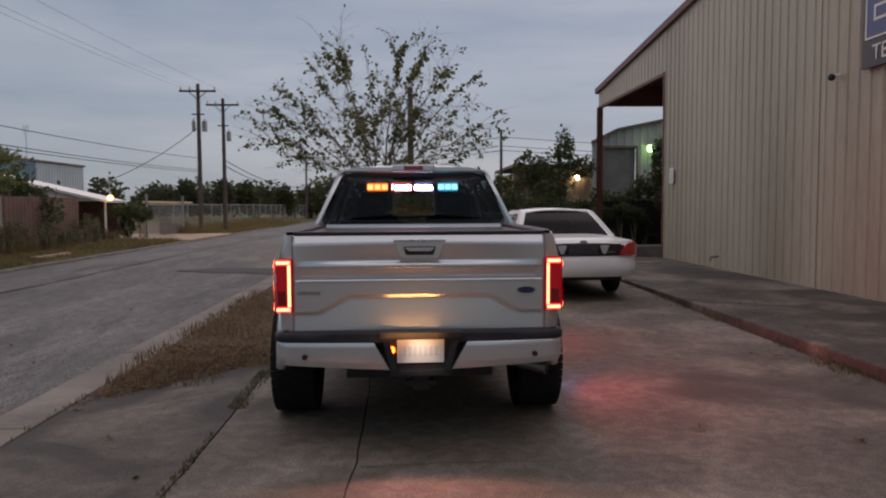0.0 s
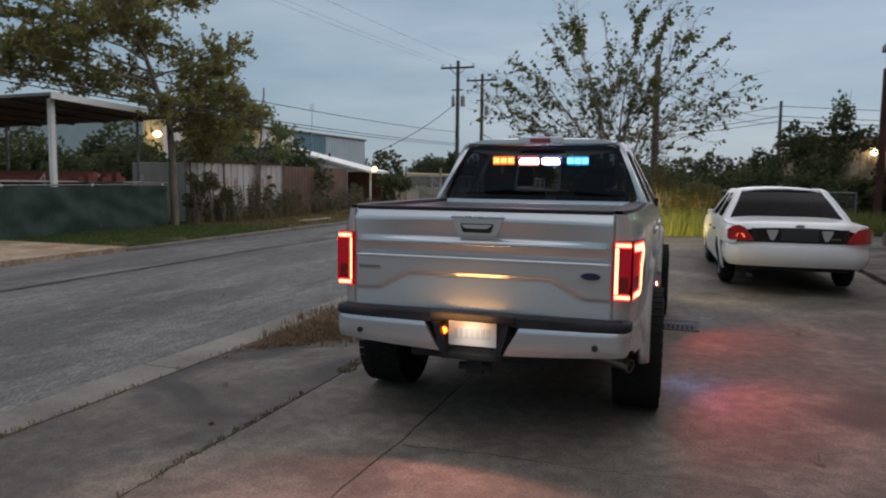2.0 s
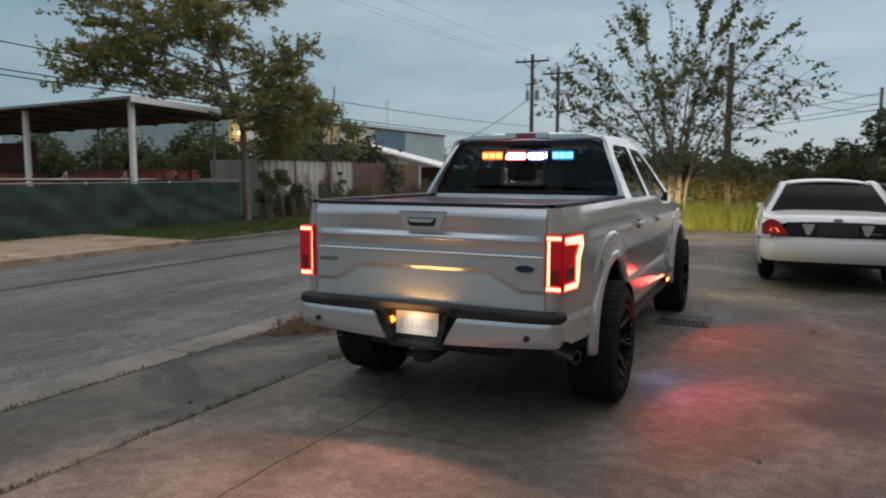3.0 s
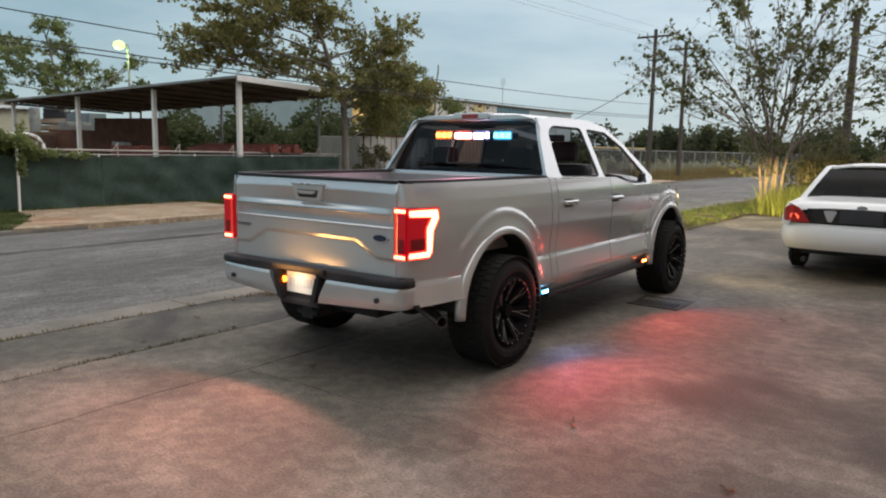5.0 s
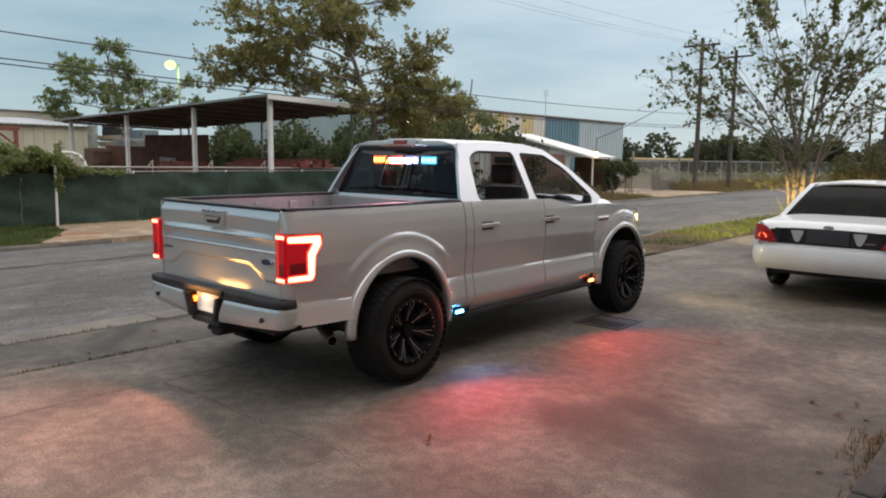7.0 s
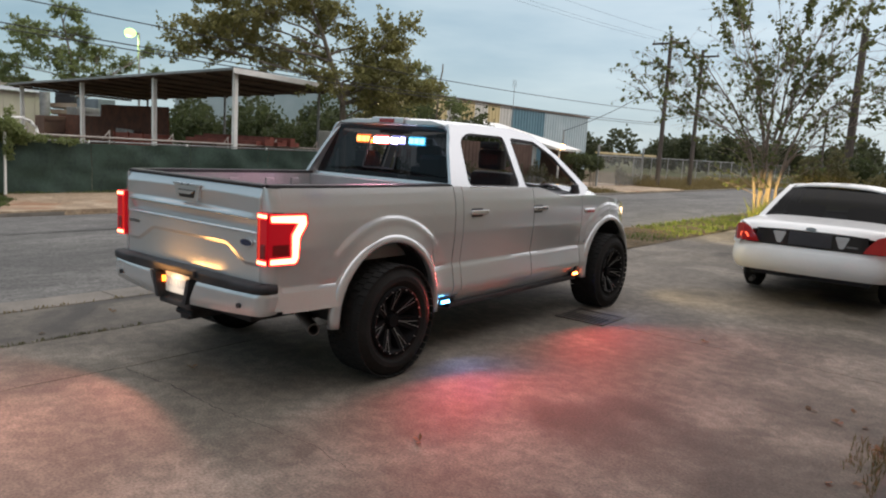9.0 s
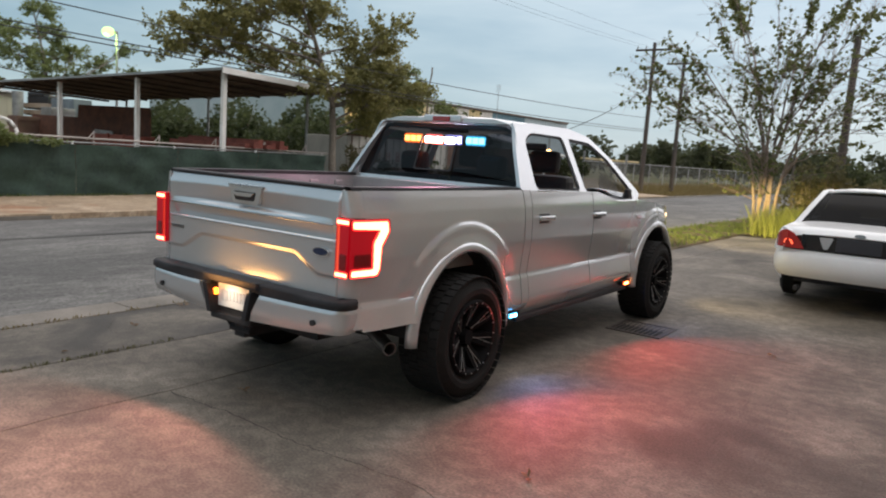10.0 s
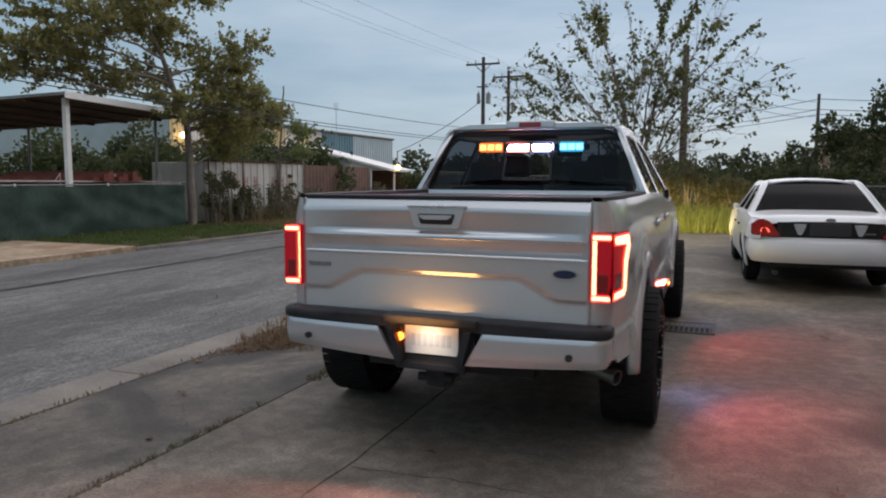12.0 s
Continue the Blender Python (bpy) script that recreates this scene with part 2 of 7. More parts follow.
rt = random.Random(12)
edge = [(-6.5 + 2.9 * k / 14 + rt.uniform(-0.08, 0.08), 20.0 + 0.9 * math.sin(k / 14 * 2.6) + rt.uniform(-0.1, 0.1)) for k in range(15)]
on_road("road_patch", edge, [(x + rt.uniform(-0.05, 0.05), y - (1.7 * min(1.0, k / 6) * (1 - 0.25 * k / 14)) - rt.uniform(0.0, 0.15)) for k, (x, y) in enumerate(edge)], "dark asphalt patch on the street by the drive")
seam = [(-8.5 + 0.12 * noise.noise(Vector((0.3 * y, 4.0, 0))), y) for y in span(-12, 60, 150)]
on_road("tar_seam", seam, [(x + 0.05 + 0.09 * abs(noise.noise(Vector((0.9 * y, 8.0, 0)))), y) for x, y in seam], "dark tar seam along the street")
# concrete drive in slabs with open joints between them
JOINTS_Y = [-14, -9.4, -4.8, -0.2, 9.0, 13.6, 18.2, 22.4]
drive = thing("drive", "stained grey concrete driveway cast in slabs", "driveway", kind="structure")


def wander(x, y):
    """How far the old joint strays from a straight line."""
    k = max(0.0, 1 - abs(x + 0.56) / 0.6) + 0.5 * max(0.0, 1 - abs(x + 1.6) / 0.6)
    return k * (0.035 * noise.noise(Vector((y * 1.1, 0.3, 0))) + 0.018 * noise.noise(Vector((y * 5.0, 1.3, 0))))


def slab(x0, x1, y0, y1, material, parent, gap=0.008, name="slab"):
    bm = fresh()
    nx, ny = max(4, int((x1 - x0) / 0.4)), max(2, int((y1 - y0) / 0.1))
    xs, ys = span(x0 + gap, x1 - gap, nx), span(y0 + gap, y1 - gap, ny)
    rows = [[bm.verts.new((x + wander(x, y), y, lot_height(x, y))) for x in xs] for y in ys]
    for j in range(ny):
        for i in range(nx):
            bm.faces.new((rows[j][i], rows[j][i + 1], rows[j + 1][i + 1], rows[j + 1][i]))
    edge = [e for e in bm.edges if e.is_boundary]
    r = bmesh.ops.extrude_edge_only(bm, edges=edge)
    for v in r["geom"]:
        if isinstance(v, bmesh.types.BMVert):
            v.co.z -= 0.12
    return part(name, bm, material, parent)


for x0, x1, cuts in ((-3.2, -1.6, (-14, -4.8, 7.6)), (-1.6, -0.56, (-14, -6.0, 8.2)), (-1.25, -0.56, (8.2, 22.4)), (-0.56, 4.14, JOINTS_Y)):
    for y0, y1 in zip(cuts, cuts[1:]):
        slab(x0, x1, y0, y1, STAINED if x1 < -1.5 else CONCRETE, drive, gap=0.007 if x0 < -1 else 0.004)
bm = fresh()
box(bm, -3.6, 4.4, -15, 23, -0.5, -0.19)
part("bed", bm, SOIL, drive)
def crack(points, width, seed):
    """A thin jagged crack filled with dirt, between a few points on the drive."""
    rng = random.Random(seed)
    line = []
    for (ax, ay), (bx, by) in zip(points, points[1:]):
        n = max(3, int(math.hypot(bx - ax, by - ay) / 0.06))
        for i in range(n):
            t = i / n
            line.append(Vector((ax + (bx - ax) * t + rng.uniform(-0.014, 0.014), ay + (by - ay) * t + rng.uniform(-0.014, 0.014), 0)))
    bm = fresh()
    last = None
    for i, p in enumerate(line):
        d = (line[min(i + 1, len(line) - 1)] - line[max(i - 1, 0)]).normalized()
        w = width * rng.uniform(0.4, 1.2) * (1 - 0.7 * i / len(line))
        q = Vector((-d.y, d.x, 0)) * w
        z = Vector((0, 0, lot_height(p.x, p.y) + 0.002))
        row = (bm.verts.new(p + q + z), bm.verts.new(p - q + z))
        if last:
            bm.faces.new((last[0], last[1], row[1], row[0]))
        last = row
    return part("crack", bm, CRACK, drive, "dark jagged crack")


crack([(-0.50, 4.63), (-0.3, 4.65), (0.1, 4.68), (0.7, 4.66), (1.5, 4.72), (2.1, 4.6)], 0.0045, 1)
crack([(-2.9, 5.6), (-2.5, 5.3), (-2.2, 5.25), (-1.75, 4.8)], 0.003, 3)
# gutter and verge beside the street
gutter = thing("gutter", "pale concrete gutter strip along the street", "gutter", kind="structure")
for y0 in range(-15, 60, 3):
    bm = fresh()
    box(bm, -3.66, -3.22, y0 + 0.006, y0 + 2.994, -0.4, -0.125, 0.012)
    part("gutter_slab", bm, GUTTER, gutter)


def verge_height(x, y):
    k = max(0.0, min(1.0, (x + 3.21) / 0.35)) * max(0.0, min(1.0, (y - 6.6 - 0.5 * (x + 3.1)) / 0.8))
    return -0.15 + k * (0.17 + 0.05 * noise.noise(Vector((x * 1.5, y * 1.5, 0)))) + 0.02 * noise.noise(Vector((x * 6, y * 6, 3)))


sheet("verge", span(-3.2, -1.22, 18), span(5.6, 60, 220), lambda x, y: min(verge_height(x, y), lot_height(x, y) + 0.06) if x > -1.7 else verge_height(x, y), SOIL, "strip of dry soil with dead leaves beside the gutter", "verge")
sheet("far_verge", span(-16.5, -11.45, 10), span(-30, 60, 90), lambda x, y: -0.07 + 0.03 * noise.noise(Vector((x, y, 0))), VERGE, "grassy verge across the street", "verge")
sheet("rear_verge", span(-1.25, 30, 20), span(22.45, 60, 40), lambda x, y: 0.03 + 0.04 * noise.noise(Vector((x, y, 5))), SOIL, "overgrown ground behind the parked car", "verge")
sheet("yard", [-80, -50, -30, -16.5], [-30, 0, 20, 40, 80], lambda x, y: -0.1, SOIL, "bare yard behind the fence", "yard")
# far kerb
far_kerb = thing("far_kerb", "worn concrete kerb across the street", "kerb", kind="structure")
for y0 in range(-30, 60, 3):
    if 7.9 < y0 + 1.5 < 14.2:
        continue
    bm = fresh()
    box(bm, -11.44, -11.29, y0 + 0.01, y0 + 2.99, -0.3, -0.075, 0.03)
    part("kerb_stone", bm, GUTTER, far_kerb)
bm = fresh()
box(bm, -11.44, -11.29, 14.21, 14.99, -0.3, -0.075, 0.03)
part("kerb_stone", bm, GUTTER, far_kerb)
bm = fresh()
plan = [(-15.3, 9.25), (-13.6, 8.85), (-12.4, 8.2), (-11.3, 7.5), (-11.3, 14.2), (-15.3, 14.2)]
top = bm.faces.new([bm.verts.new((x, y, -0.045)) for x, y in plan])
low = bmesh.ops.extrude_face_region(bm, geom=[top])
bmesh.ops.translate(bm, verts=[g for g in low["geom"] if isinstance(g, bmesh.types.BMVert)], vec=(0, 0, -0.2))
tagged(part("far_apron", bm, APRON), "tan concrete apron with rust stains across the street", "driveway", kind="structure")
bm = fresh()
box(bm, -17.5, -11.3, 37.5, 46, -0.25, -0.03, 0.01)
tagged(part("gate_apron", bm, APRON), "pale concrete apron before the chain-link gate", "driveway", kind="structure")
# raised walk beside the building
walk_slab = thing("raised_walk", "raised concrete walk beside the metal building", "walkway", kind="structure")
for y0, y1 in zip([-12, -7.5, -3, 1.5, 6, 10.5, 15], [-7.5, -3, 1.5, 6, 10.5, 15, 19.9]):
    bm = fresh()
    box(bm, 4.304, 7.2, y0 + 0.006, y1 - 0.006, -0.2, 0.125, 0.015)
    part("slab", bm, STAINED, walk_slab)
    bm = fresh()
    box(bm, 4.15, 4.298, y0 + 0.006, y1 - 0.006, -0.2, 0.135, 0.025)
    part("kerb", bm, STAINED, walk_slab, "worn kerb edge")

# ---- metal building ----
WX = 7.07
building = thing("building_wall", "tan corrugated metal building with an open bay", "building", kind="structure")


def roof_z(y):
    return 6.0 + (27.3 - y) * 0.093


def ribbed(bm, x, y0, y1, z0, z1f, pitch=0.305, depth=0.02, flip=1):
    """A wall of trapezoid-ribbed sheet in the plane x, from y0 to y1."""
    prof, y = [], y0
    while y < y1 - 1e-6:
        for dy, dx in ((0, 0), (0.17, 0), (0.195, depth), (0.265, depth), (0.29, 0)):
            if y + dy < y1:
                prof.append((y + dy, x - flip * dx))
        y += pitch
    prof.append((y1, x))
    low = [bm.verts.new((px, py, z0)) for py, px in prof]
    top = [bm.verts.new((px, py, z1f(py))) for py, px in prof]
    for i in range(len(prof) - 1):
        bm.faces.new((low[i], low[i + 1], top[i + 1], top[i]))
    return bm


for y0, y1, z0, off in ((-14, 12.6, 0.1, 0.0), (12.6, 20.25, 0.1, 0.012), (20.25, 27.2, 5.35, 0.012)):
    bm = ribbed(fresh(), WX - off, y0, y1, z0, lambda y: roof_z(y) - 0.12)
    part("wall_sheet", bm, SHEET, building)
bm = fresh()
box(bm, WX + 0.01, WX + 0.2, -14, 20.25, 0.0, 5.9)
box(bm, WX + 0.01, WX + 12, 20.12, 20.25, 0.0, 5.6)
part("inner_wall", bm, SHEET, building)
bm = fresh()
box(bm, WX - 0.05, WX + 0.1, 20.2, 20.3, 0.1, 5.35, 0.01)
part("corner_trim", bm, TRIM_RED, building)
bm = fresh()
box(bm, WX - 0.02, WX + 0.12, 20.25, 27.3, 5.26, 5.35, 0.01)
part("header_trim", bm, TRIM_RED, building)
bm = fresh()
for (ya, yb) in ((27.42, 4.0), (4.0, -14)):
    a, b = (roof_z(ya), roof_z(yb)) if ya > 5 else (roof_z(4.0), roof_z(4.0) - 18 * 0.093)
    v = [bm.verts.new(p) for p in ((WX - 0.12, ya, a - 0.16), (WX - 0.12, yb, b - 0.16), (WX - 0.12, yb, b + 0.03), (WX - 0.12, ya, a + 0.03))]
    f = bm.faces.new(v)
    r = bmesh.ops.extrude_face_region(bm, geom=[f])
    bmesh.ops.translate(bm, vec=(0.14, 0, 0), verts=[q for q in r["geom"] if isinstance(q, bmesh.types.BMVert)])
part("rake_trim", bm, TRIM_RED, building)
bm = fresh()
v = [bm.verts.new(p) for p in ((WX - 0.08, 27.4, 6.0), (WX - 0.08, 4, roof_z(4)), (WX + 22, 4, roof_z(4)), (WX + 22, 27.4, 6.0))]
f = bm.faces.new(v)
v2 = [bm.verts.new(p) for p in ((WX - 0.08, -14, roof_z(4) - 18 * 0.093), (WX + 22, -14, roof_z(4) - 18 * 0.093))]
f2 = bm.faces.new((v[1], v2[0], v2[1], v[2]))
r = bmesh.ops.extrude_face_region(bm, geom=[f, f2])
bmesh.ops.translate(bm, vec=(0, 0, -0.05), verts=[q for q in r["geom"] if isinstance(q, bmesh.types.BMVert)])
part("roof", bm, TRIM_RED, building)
for yy in (22.0, 23.8, 25.6):
    bm = fresh()
    box(bm, WX + 0.1, WX + 11, yy, yy + 0.07, roof_z(yy) - 0.28, roof_z(yy) - 0.06)
    part("purlin", bm, TRIM_RED, building)
bm = fresh()
box(bm, WX + 0.1, WX + 11, 27.1, 27.3, 5.35, 5.95)
part("eave_beam", bm, TRIM_RED, building)
bm = fresh()
box(bm, WX - 0.08, WX + 0.1, 27.05, 27.07, 0, 5.3)
box(bm, WX - 0.08, WX + 0.1, 27.25, 27.27, 0, 5.3)
box(bm, WX, WX + 0.02, 27.07, 27.25, 0, 5.3)
part("post", bm, TRIM_RED, building)
bm = fresh()
box(bm, 4.3, 14, 20.3, 27.6, -0.2, 0.1, 0.01)
part("bay_floor", bm, CONCRETE, building)
bm = fresh()
box(bm, 5.9, 12, 21.0, 21.25, 0.1, 0.42, 0.02)
part("bay_kerb", bm, GUTTER, building)
# ---- vehicle kit ----
from mathutils.geometry import tessellate_polygon


def lathe(bm, profile, seg=40, x=0.0, y=0.0, z=0.0, s=1):
    """Turns a profile of (offset along x, radius) round an axis along x."""
    rings = []
    for off, r in profile:
        rings.append([bm.verts.new((x + s * off, y + r * math.cos(2 * math.pi * i / seg), z + r * math.sin(2 * math.pi * i / seg))) for i in range(seg)])
    for a, b in zip(rings, rings[1:]):
        for i in range(seg):
            j = (i + 1) % seg
            bm.faces.new((a[i], a[j], b[j], b[i]))
    return bm


def lerp_table(table, v):
    for (a, fa), (b, fb) in zip(table, table[1:]):
        if v <= b:
            k = 0.0 if b == a else max(0.0, (v - a) / (b - a))
            return fa + (fb - fa) * k
    return table[-1][1]


def grid(bm, us, vs, fn):
    rows = [[bm.verts.new(fn(u, v)) for u in us] for v in vs]
    for j in range(len(vs) - 1):
        for i in range(len(us) - 1):
            bm.faces.new((rows[j][i], rows[j][i + 1], rows[j + 1][i + 1], rows[j + 1][i]))
    return bm


def thick(ob, t, offset=-1.0, crease=True):
    mod = ob.modifiers.new("thickness", 'SOLIDIFY')
    mod.thickness, mod.offset = t, offset
    if crease:
        crisp = ob.modifiers.new("crisp", 'EDGE_SPLIT')
        crisp.split_angle = radians(38)
    return ob


def filled(bm, loops, place):
    """One flat face with holes: loops of (u, v), the first the outline."""
    vs = [bm.verts.new(place(u, v)) for loop in loops for u, v in loop]
    for tri in tessellate_polygon([[Vector((u, v, 0)) for u, v in loop] for loop in loops]):
        bm.faces.new([vs[k] for k in tri])
    return bm


def rounded(points, r, n=4):
    """Rounds the corners of a polygon."""
    out = []
    for i, p in enumerate(points):
        a, b, c = Vector(points[i - 1]), Vector(p), Vector(points[(i + 1) % len(points)])
        d0, d1 = (a - b), (c - b)
        k = min(r, d0.length * 0.45, d1.length * 0.45)
        p0, p1 = b + d0.normalized() * k, b + d1.normalized() * k
        for j in range(n + 1):
            t = j / n
            q = p0.lerp(b, t).lerp(b.lerp(p1, t), t)
            out.append((q.x, q.y))
    return out


def plate_shape(bm, loop, y0, y1):
    """A flat outline in x and z, pushed from y0 to y1."""
    a = [bm.verts.new((u, y0, v)) for u, v in loop]
    b = [bm.verts.new((u, y1, v)) for u, v in loop]
    bm.faces.new(a)
    bm.faces.new(b[::-1])
    for i in range(len(loop)):
        j = (i + 1) % len(loop)
        bm.faces.new((a[i], a[j], b[j], b[i]))
    return bm


def window_glass(name, tint, gloss_rough=0.02, shine=0.8):
    m = bpy.data.materials.new(name)
    m.use_nodes = True
    n, l = m.node_tree.nodes, m.node_tree.links
    n.clear()
    out = n.new("ShaderNodeOutputMaterial")
    clear = n.new("ShaderNodeBsdfTransparent")
    clear.inputs["Color"].default_value = (*tint, 1)
    gloss = n.new("ShaderNodeBsdfGlossy")
    gloss.inputs["Roughness"].default_value = gloss_rough
    gloss.inputs["Color"].default_value = (shine, shine, shine, 1)
    facing = n.new("ShaderNodeLayerWeight")
    facing.inputs["Blend"].default_value = 0.5
    steep = n.new("ShaderNodeMath")
    steep.operation = 'POWER'
    steep.inputs[1].default_value = 4.0
    gain = n.new("ShaderNodeMapRange")
    gain.inputs["To Min"].default_value, gain.inputs["To Max"].default_value = 0.025, 0.9
    mix = n.new("ShaderNodeMixShader")
    l.new(facing.outputs["Facing"], steep.inputs[0])
    l.new(steep.outputs["Value"], gain.inputs["Value"])
    l.new(gain.outputs["Result"], mix.inputs["Fac"])
    l.new(clear.outputs["BSDF"], mix.inputs[1])
    l.new(gloss.outputs["BSDF"], mix.inputs[2])
    l.new(mix.outputs["Shader"], out.inputs["Surface"])
    return m


DARK_GLASS = window_glass("tinted_glass", (0.10, 0.11, 0.13))
SIDE_GLASS = window_glass("side_glass", (0.66, 0.68, 0.70), 0.02, 0.3)
RUBBER = surface("tyre_rubber", (0.010, 0.010, 0.010), (0.021, 0.0205, 0.020), 6, 0.85, bump=0.3, grain=80)
RIM_BLACK = surface("satin_black_rim", (0.005, 0.005, 0.006), (0.009, 0.009, 0.010), 5, 0.62, bump=0)
for dull, gloss in ((RUBBER, 0.2), (RIM_BLACK, 0.08), (BLACK, 0.2)):
    dull.node_tree.nodes["Principled BSDF"].inputs["Specular IOR Level"].default_value = gloss
CHROME = surface("chrome", (0.76, 0.76, 0.77), (0.82, 0.82, 0.83), 3, 0.12, 1.0, bump=0, rough_spread=0.04)
MILLED = surface("milled_aluminium", (0.36, 0.36, 0.355), (0.44, 0.44, 0.43), 6, 0.38, 0.6, bump=0)
STEEL = surface("dull_steel", (0.18, 0.18, 0.18), (0.32, 0.31, 0.30), 6, 0.4, 0.9, bump=0.1)
SATIN = surface("satin_silver_trim", (0.50, 0.50, 0.51), (0.56, 0.56, 0.57), 2, 0.28, 0.85, bump=0, rough_spread=0.04)
LENS_RED = surface("red_lens", (0.22, 0.004, 0.006), (0.30, 0.006, 0.008), 5, 0.12, bump=0, coat=0.8, rough_spread=0.02)
LENS_LIT = glowing("lit_red_lens", (1.0, 0.004, 0.022), 0.11)
LAMP_RED = glowing("tail_light_glow", (1.0, 0.035, 0.025), 3.2)
LAMP_CORE = glowing("tail_light_core", (1.0, 0.42, 0.18), 2.8)
LED_AMBER = glowing("amber_led", (1.0, 0.15, 0.012), 7.0)
LED_WHITE = glowing("white_led", (1.0, 0.80, 0.45), 40.0)
LED_PINK = glowing("hot_red_led", (1.0, 0.13, 0.10), 9.0)
LED_ICE = glowing("hot_blue_led", (0.45, 0.45, 1.0), 4.5)
LED_BLUE = glowing("blue_led", (0.03, 0.66, 1.0), 3.4)
SIDE_RED = glowing("side_red_led", (1.0, 0.10, 0.02), 4.0)
SIDE_BLUE = glowing("side_blue_led", (0.02, 0.42, 1.0), 3.0)
HEAD_GLOW = glowing("head_light_glow", (1.0, 0.72, 0.38), 1.6)
SEAT = surface("dark_seat_leather", (0.02, 0.02, 0.022), (0.04, 0.04, 0.043), 5, 0.6, bump=0.1)
DASH = surface("dash_plastic", (0.03, 0.033, 0.038), (0.06, 0.065, 0.07), 5, 0.6, bump=0.1)
PLATE = surface("plate_white", (0.66, 0.66, 0.65), (0.74, 0.74, 0.73), 6, 0.4, bump=0)
BADGE = surface("badge_blue", (0.01, 0.02, 0.06), (0.015, 0.03, 0.08), 4, 0.25, bump=0, coat=0.5)


def tyre(bm, r, w, rim_r, s=1):
    h = w / 2
    lathe(bm, [(-h + 0.03, rim_r), (-h, rim_r + 0.05), (-h, r - 0.09), (-h + 0.03, r - 0.03), (-h + 0.05, r - 0.014), (h - 0.05, r - 0.014), (h - 0.03, r - 0.03), (h, r - 0.09), (h, rim_r + 0.05), (h - 0.03, rim_r)], 56, s=s)
    return bm


def tread(r, w, lugs):
    bm = fresh()
    for i in range(lugs):
        a = 2 * math.pi * i / lugs
        for k, off in ((-0.36, 0.0), (-0.12, 0.5), (0.12, 0.0), (0.36, 0.5)):
            m = Matrix.Rotation(a + off * 2 * math.pi / lugs, 4, 'X')
            box(bm, k * w - 0.115 * w, k * w + 0.115 * w, -0.026, 0.026, r - 0.016, r - 0.006, m=m)
    return bm


def truck_wheel(parent, x, y, z, s):
    """One wheel: knobbly tyre and a black rim with forked, milled spokes."""
    m = Matrix.Translation((x, y, z))
    bm = tyre(fresh(), 0.44, 0.33, 0.265)
    w = part("wheel", fresh_hub(), RIM_BLACK, parent, "black wheel with milled slots", smooth=False)
    w.matrix_local = m
    part("tyre", bm, RUBBER, w)
    tagged(part("tread", tread(0.44, 0.33, 44), RUBBER, w), "chunky tread blocks", kind="stuff")
    bm = fresh()
    lathe(bm, [(0.14, 0.272), (0.165, 0.262), (0.155, 0.235), (0.06, 0.225), (0.03, 0.10), (0.03, 0.0)], 48, s=s)
    part("rim", bm, RIM_BLACK, w, smooth=True)
    for i in range(7):
        a = 2 * math.pi * i / 7
        for d in (-0.16, 0.16):
            rot = Matrix.Rotation(a + d, 4, 'X')
            bm = fresh()
            v = [bm.verts.new(rot @ Vector((s * q[0], q[1], q[2]))) for q in ((0.085, -0.018, 0.07), (0.085, 0.018, 0.07), (0.15, 0.016, 0.235), (0.15, -0.016, 0.235), (0.04, -0.022, 0.07), (0.04, 0.022, 0.07), (0.08, 0.02, 0.235), (0.08, -0.02, 0.235))]
            for f in ((0, 1, 2, 3), (4, 7, 6, 5), (0, 4, 5, 1), (1, 5, 6, 2), (2, 6, 7, 3), (3, 7, 4, 0)):
                bm.faces.new([v[k] for k in f])
            part("spoke", bm, RIM_BLACK, w)
            # bright line milled along the outer edge of the fork, hooking in at the hub
            o = 1 if d > 0 else -1
            bm = fresh()
            for k0, k1 in (((0.089, 0.006, 0.078), (0.100, 0.017, 0.108)), ((0.100, 0.017, 0.108), (0.1535, 0.0155, 0.236))):
                e = [bm.verts.new(rot @ Vector((s * (k[0] + up), o * (k[1] + w2), k[2]))) for up in (0.003, 0.0) for k, w2 in ((k0, 0.0), (k0, 0.0032), (k1, 0.0032), (k1, 0.0))]
                for f in ((0, 1, 2, 3), (4, 7, 6, 5), (0, 4, 5, 1), (1, 5, 6, 2), (2, 6, 7, 3), (3, 7, 4, 0)):
                    bm.faces.new([e[k] for k in f])
            part("milled_edge", bm, MILLED, w, "bright milled edge")
    bm = fresh()
    rod(bm, (s * 0.03, 0, 0), (s * 0.12, 0, 0), 0.062, 0.05, 20)
    part("hub_cap", bm, RIM_BLACK, w)
    bolt = None
    for i in range(20):
        a = 2 * math.pi * i / 20
        if bolt is None:
            bm = fresh()
            rod(bm, (0, 0, 0), (s * 0.012, 0, 0), 0.006, 0.005, 8)
            bolt = part("rim_bolt", bm, MILLED, w)
            bolt.location = (s * 0.152, 0.25 * math.cos(a), 0.25 * math.sin(a))
        else:
            o = new("rim_bolt", bolt.data)
            o.parent = w
            o.location = (s * 0.152, 0.25 * math.cos(a), 0.25 * math.sin(a))
    return w


def fresh_hub():
    bm = fresh()
    lathe(bm, [(-0.13, 0.255), (-0.10, 0.25), (0.10, 0.25), (0.14, 0.262)], 40)
    rod(bm, (-0.16, 0, 0), (0.03, 0, 0), 0.12, seg=24)
    return bm


BED_PAINT = surface("worn_bed_paint", (0.27, 0.27, 0.275), (0.36, 0.36, 0.36), 4, 0.5, 0.25, bump=0.1)
